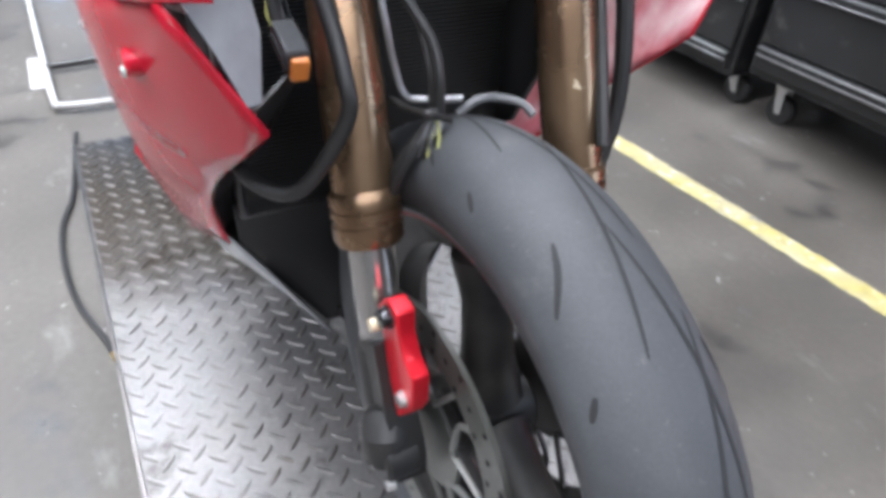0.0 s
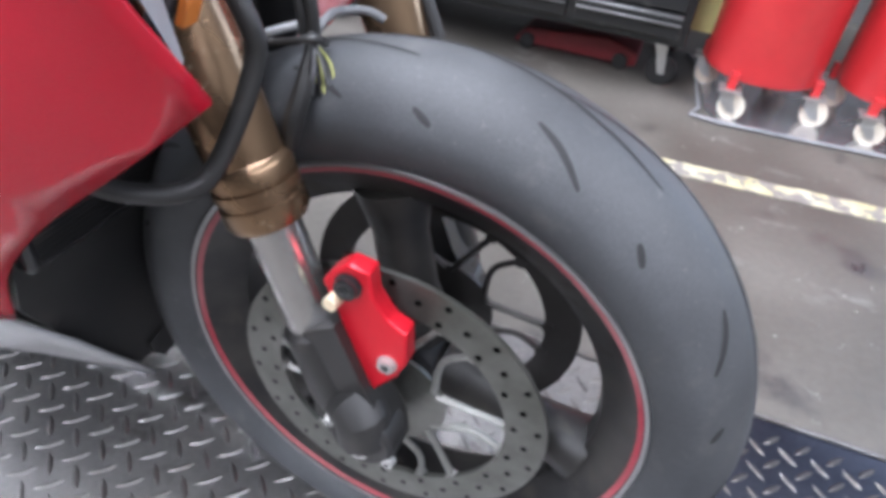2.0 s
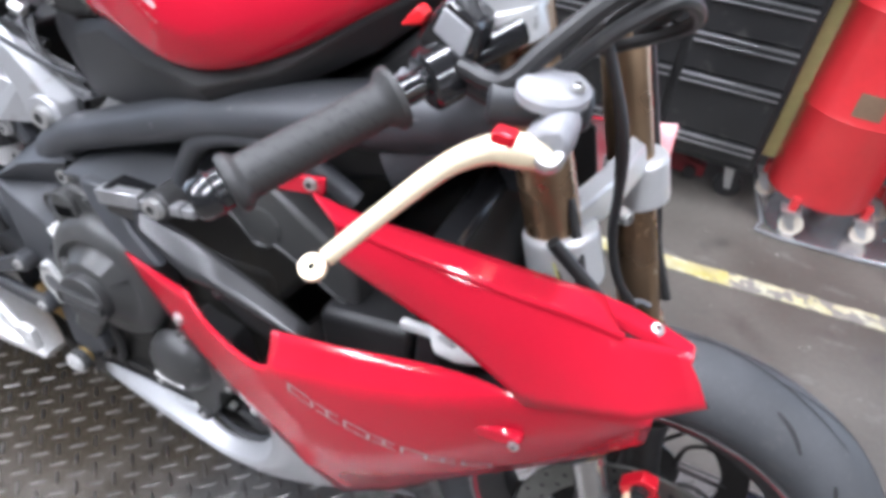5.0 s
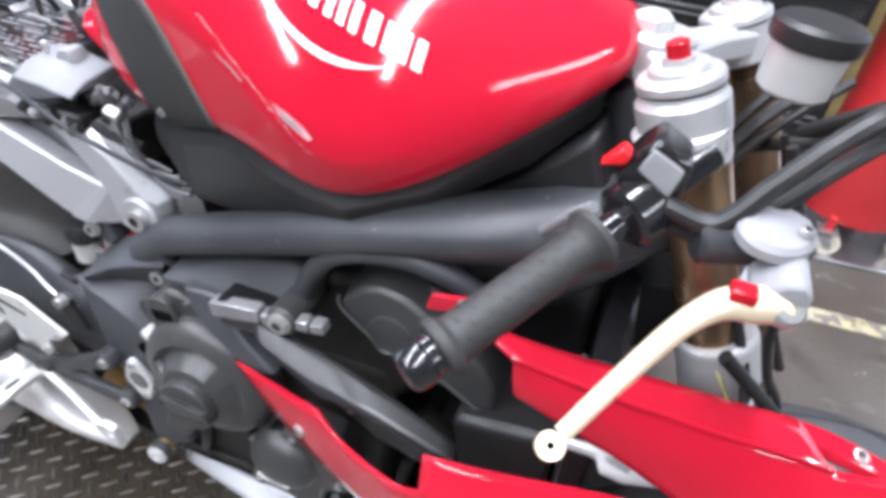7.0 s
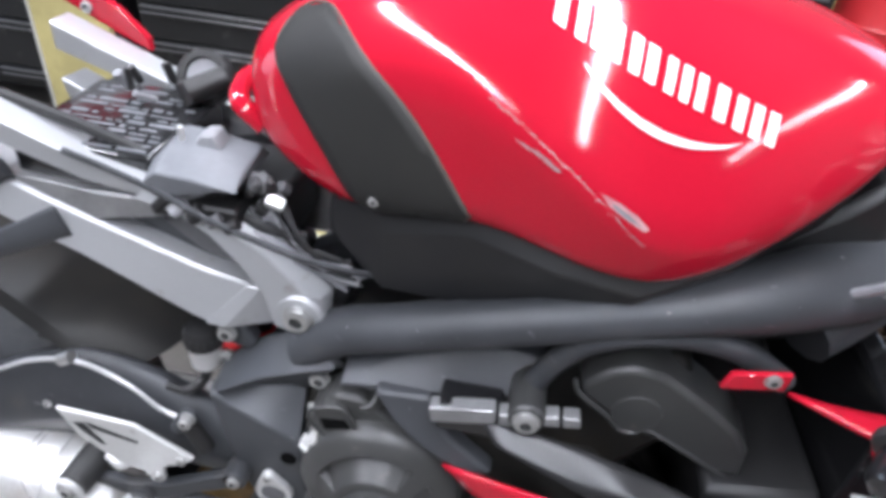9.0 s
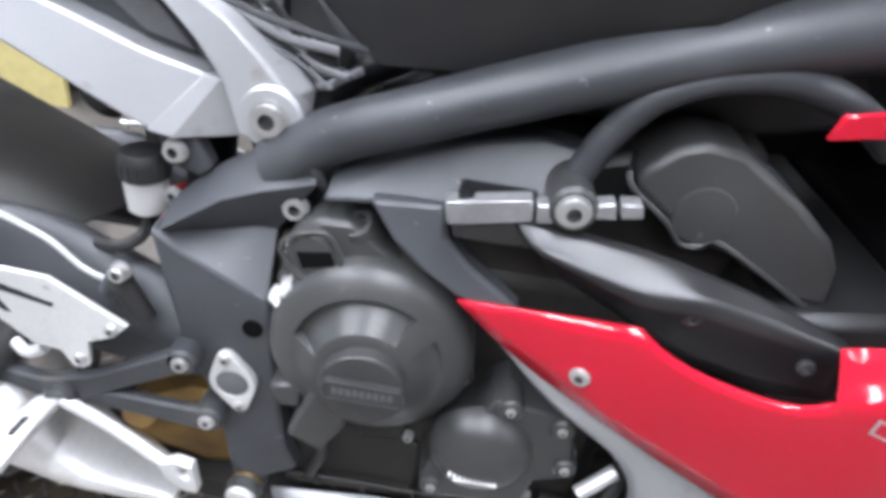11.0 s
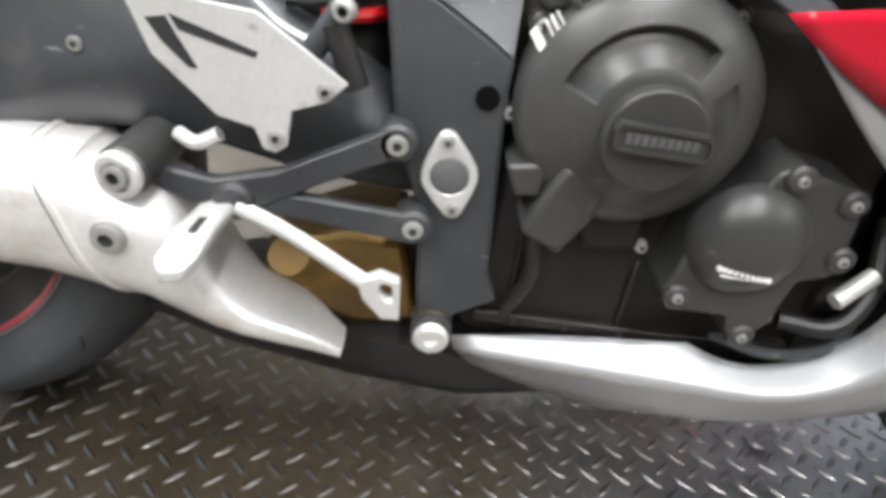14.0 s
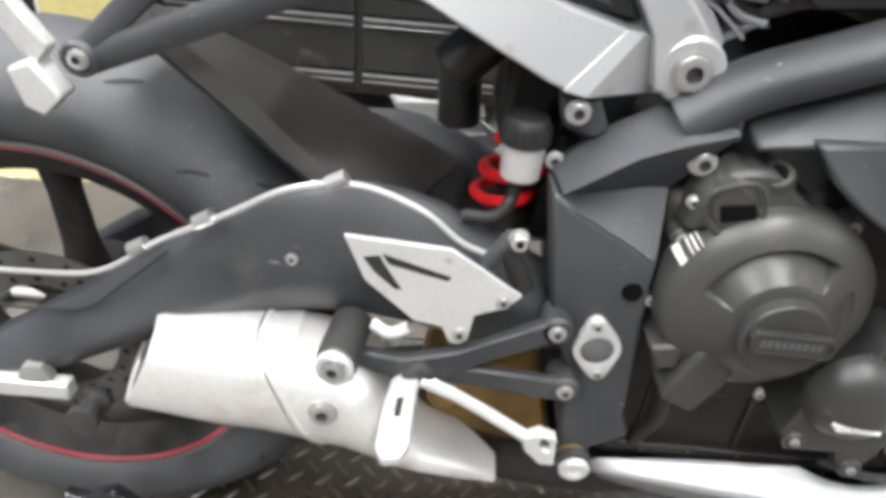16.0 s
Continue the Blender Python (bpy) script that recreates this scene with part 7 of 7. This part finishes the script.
def tool_cabinet(x0, x1, split, yf, label, heights=(0.06, 0.175, 0.12, 0.12, 0.14, 0.14, 0.14), base=0.10):
    cab = thing("tool_cabinet", label, "tool cabinet", "tool cabinets", at=((x0 + x1) / 2, yf + 0.25, FLOOR))
    inv = Matrix.Translation(-Vector(cab.location))
    made = [part("cabinet_body", box(x0, x1, yf + 0.012, yf + 0.5, base, 1.05), CAB, cab, bevel=0.006)]
    for a, b in ((x0 + 0.02, split - 0.012), (split + 0.012, x1 - 0.02)):
        z = base + 0.02
        for h in heights:
            dr = part("drawer", box(a, b, yf - 0.004, yf + 0.010, z + 0.004, z + h - 0.004), CAB, cab, bevel=0.003)
            made.append(dr)
            pull = part("drawer_pull", rings(bmesh.new(), [[(x, y, zz) for y, zz in ((yf - 0.004, z + h - 0.030), (yf - 0.012, z + h - 0.028), (yf - 0.010, z + h - 0.009), (yf - 0.004, z + h - 0.006))] for x in (a + 0.004, b - 0.004)]), CAB, dr, "dark channel drawer pull with alloy lips")
            for low, high in ((0.031, 0.026), (0.011, 0.006)):
                part("pull_lip", box(a + 0.004, b - 0.004, yf - 0.018, yf - 0.0045, z + h - low, z + h - high), TRIM, pull, "polished alloy lip", bevel=0.001)
            z += h
    for x in (x0 + 0.06, x1 - 0.06):
        for y in (yf + 0.13, yf + 0.44):
            made.append(caster((x, y, base), cab))
    for m in made:
        m.matrix_parent_inverse = inv
    return cab


tool_cabinet(0.61, 1.60, 1.275, 1.43, "black steel roller cabinet with alloy drawer pulls", (0.075, 0.185, 0.12, 0.12, 0.12, 0.12, 0.12), 0.14)
tool_cabinet(-0.52, 0.56, 0.10, 1.43, "black steel roller cabinet with alloy drawer pulls")
tool_cabinet(-1.70, -0.60, -1.1, 1.43, "black steel roller cabinet with alloy drawer pulls")


def drum(x, y, label):
    t = thing("red_drum", label, "drum", "red drums", at=(x, y, FLOOR))
    part("barrel", lathe([(0.13, 0.0), (0.155, 0.004), (0.158, 0.02), (0.158, 0.28), (0.162, 0.29), (0.158, 0.30), (0.158, 0.58), (0.162, 0.59), (0.158, 0.60), (0.158, 0.86), (0.162, 0.87), (0.15, 0.875)], (0, 0, 0.105), (0, 0, 1), 48), RED_DRUM, t)
    lab = rings(bmesh.new(), [[(r * math.cos(-1.9 + 0.12 * i), r * math.sin(-1.9 + 0.12 * i), z) for r, z in ((0.1585, 0.42), (0.1585, 0.49), (0.157, 0.49), (0.157, 0.42))] for i in range(5)])
    part("drum_label", lab, LABEL, t, "brown paper label")
    for k in range(4):
        a = math.pi / 4 + k * math.pi / 2 + 0.35
        part("bracket", box(0.165 * math.cos(a) - 0.012, 0.165 * math.cos(a) + 0.012, 0.165 * math.sin(a) - 0.012, 0.165 * math.sin(a) + 0.012, 0.085, 0.13), RED_DRUM, t, bevel=0.003)
        c = caster((0.165 * math.cos(a), 0.165 * math.sin(a), 0.088 + FLOOR), t, 0.036, CREAM)
        for q in (c, *c.children):
            if q is c:
                q.location.z -= FLOOR
    return t


drum(1.82, 1.58, "red steel drum on white-wheeled casters")
drum(2.18, 1.62, "red steel drum on white-wheeled casters")
tray = thing("drip_tray", "shiny pale metal drip tray under the drums", "tray", at=(2.13, 1.655, FLOOR))
tray.rotation_euler.z = radians(6)
def pan(rows):
    return rings(bmesh.new(), [[(0.46 * sx * k, 0.24 * sy * k, h) for sx, sy in ((-1, -0.7), (-0.9, -1), (0.9, -1), (1, -0.7), (1, 0.7), (0.9, 1), (-0.9, 1), (-1, 0.7))] for k, h in rows])


part("tray_base", pan([(0.94, 0.0), (0.97, 0.003), (0.96, 0.006), (0.93, 0.005)]), TRAYM, tray, bevel=0.001)
part("tray_rim", tube([(0.46 * sx, 0.24 * sy, 0.008) for sx, sy in ((-1, -0.7), (-0.9, -1), (0.9, -1), (1, -0.7), (1, 0.7), (0.9, 1), (-0.9, 1), (-1, 0.7), (-1, -0.7))], 0.005, 8, 3), GREYIN, tray)


def bucket(x, y, r, high, mat, label):
    t = thing("bucket", label, "bucket", "buckets", at=(x, y, FLOOR))
    part("bucket_body", lathe([(r * 0.72, 0), (r * 0.82, 0.003), (r * 0.95, high * 0.84), (r * 0.93, high * 0.98), (r * 0.90, high * 0.98), (r * 0.77, 0.01)], (0, 0, 0), (0, 0, 1), 40), mat, t)
    part("bucket_rim", lathe([(r * 0.94, 0), (r, 0.004), (r * 1.02, 0.02), (r, 0.035), (r * 0.93, 0.036)], (0, 0, high * 0.90), (0, 0, 1), 40), mat, t)
    part("bucket_handle", tube([(math.cos(a) * r * 1.03, -r * 0.35 * math.sin(a) - r * 0.75 * math.sin(a), high * 0.92 - high * 0.25 * math.sin(a)) for a in [math.pi * i / 10 for i in range(11)]], 0.003, 6, 2), STEEL, t, "thin wire handle")
    return t


bucket(2.66, 1.62, 0.152, 0.36, YELLOW, "yellow plastic bucket on the floor")
bucket(2.42, 1.72, 0.125, 0.36, WHITE, "white plastic bucket on the floor")
board = thing("board", "khaki painted board hung on the side of the cabinet", "board", at=(1.60, 1.60, FLOOR))
part("board_body", box(0.0, 0.064, -0.012, 0.30, 0.165, 1.08), KHAKI, board, bevel=0.004)

crate = thing("floor_jack", "dark red low trolley jack pushed under the cabinet", "jack", at=(1.28, 1.68, FLOOR))
part("jack_frame", slab([(-0.20, 0.012), (0.20, 0.012), (0.20, 0.055), (0.10, 0.085), (-0.16, 0.06)], -0.07, 0.07), JACK, crate, bevel=0.006)
for q in (-0.15, 0.15):
    part("jack_wheel", cyl((q, -0.085, 0.024), (q, -0.072, 0.024), 0.024, seg=20, edge=0.003), BLACK, crate)
    part("jack_wheel", cyl((q, 0.072, 0.024), (q, 0.085, 0.024), 0.024, seg=20, edge=0.003), BLACK, crate)

# white paddock stand behind the platform
stand = thing("paddock_stand", "white tubular paddock stand on the floor", "stand", at=(0, 0, FLOOR))
part("side_tube", tube([(-1.13, -0.40, 0.02), (-0.54, -0.386, 0.02), (-0.19, -0.375, 0.02), (-0.150, -0.360, 0.02), (-0.135, -0.30, 0.02), (-0.128, -0.212, 0.02)], 0.010, 12, 4), STANDW, stand)
part("side_tube", tube([(-1.13, 0.40, 0.02), (-0.54, 0.386, 0.02), (-0.19, 0.375, 0.02), (-0.150, 0.360, 0.02), (-0.135, 0.30, 0.02), (-0.128, 0.212, 0.02)], 0.010, 12, 4), STANDW, stand)
part("cross_bar", tube([(-0.435, -0.380, 0.02), (-0.45, -0.21, 0.02), (-0.45, 0.21, 0.02), (-0.435, 0.380, 0.02)], 0.010, 10, 3), BLACK, stand, "dark cross bar")
part("angle_bracket", box(-0.566, -0.318, -0.430, -0.385, 0.0, 0.006), STANDW, stand, bevel=0.001)
for s in (1, -1):
    part("upright", tube([(-0.128, -0.212 * s, 0.02), (-0.06, -0.19 * s, 0.06), (0.004, -0.175 * s, 0.098), (0.045, -0.170 * s, 0.165)], 0.010, 10, 4), STANDW, stand)
    cr = part("cradle", slab([(0.015, 0.198), (0.040, 0.190), (0.050, 0.200), (0.074, 0.208), (0.099, 0.183), (0.084, 0.154), (0.030, 0.160)], -0.180 * s, -0.164 * s), GLOSS, stand, "black stand cradle", bevel=0.003)
    bolt((0.048, -0.180 * s, 0.170), (0, -s, 0), 0.008, 0.005, cr)
hose = thing("air_hose", "black rubber air hose lying on the floor beside the platform", "hose", at=(0.55, -0.40, FLOOR))
part("hose_run", tube([(-0.55, 0.06, 0.006), (-0.245, 0.027, 0.006), (-0.127, -0.003, 0.006), (0.015, -0.01, 0.006), (0.147, 0.003, 0.006), (0.256, 0.034, 0.006), (0.30, 0.044, 0.006)], 0.0055, 8, 6), BLACK, hose)
part("hose_end", cyl((0.298, 0.0435, 0.006), (0.325, 0.0495, 0.006), 0.0065, seg=10, edge=0.001), BRASSB, hose, "brass hose end")
# painted board, and a red tail panel put down by the cabinets
b2 = thing("board", "yellow-green painted board standing before the cabinet", "board", at=(-0.75, 1.40, FLOOR))
part("board_face", box(-0.13, 0.15, -0.012, 0.012, 0.0, 0.62), KHAKI, b2, bevel=0.002)
part("board_edge", box(-0.135, -0.125, -0.016, 0.016, 0, 0.625), ALLOY, b2, "pale edge strip", bevel=0.001)


# tread lugs picked singly
for cx, cy, k in near:
    ob = new("tread_lug", lug_mesh[k])
    ob.location = (cx, cy, 0)
    ob.parent = deck
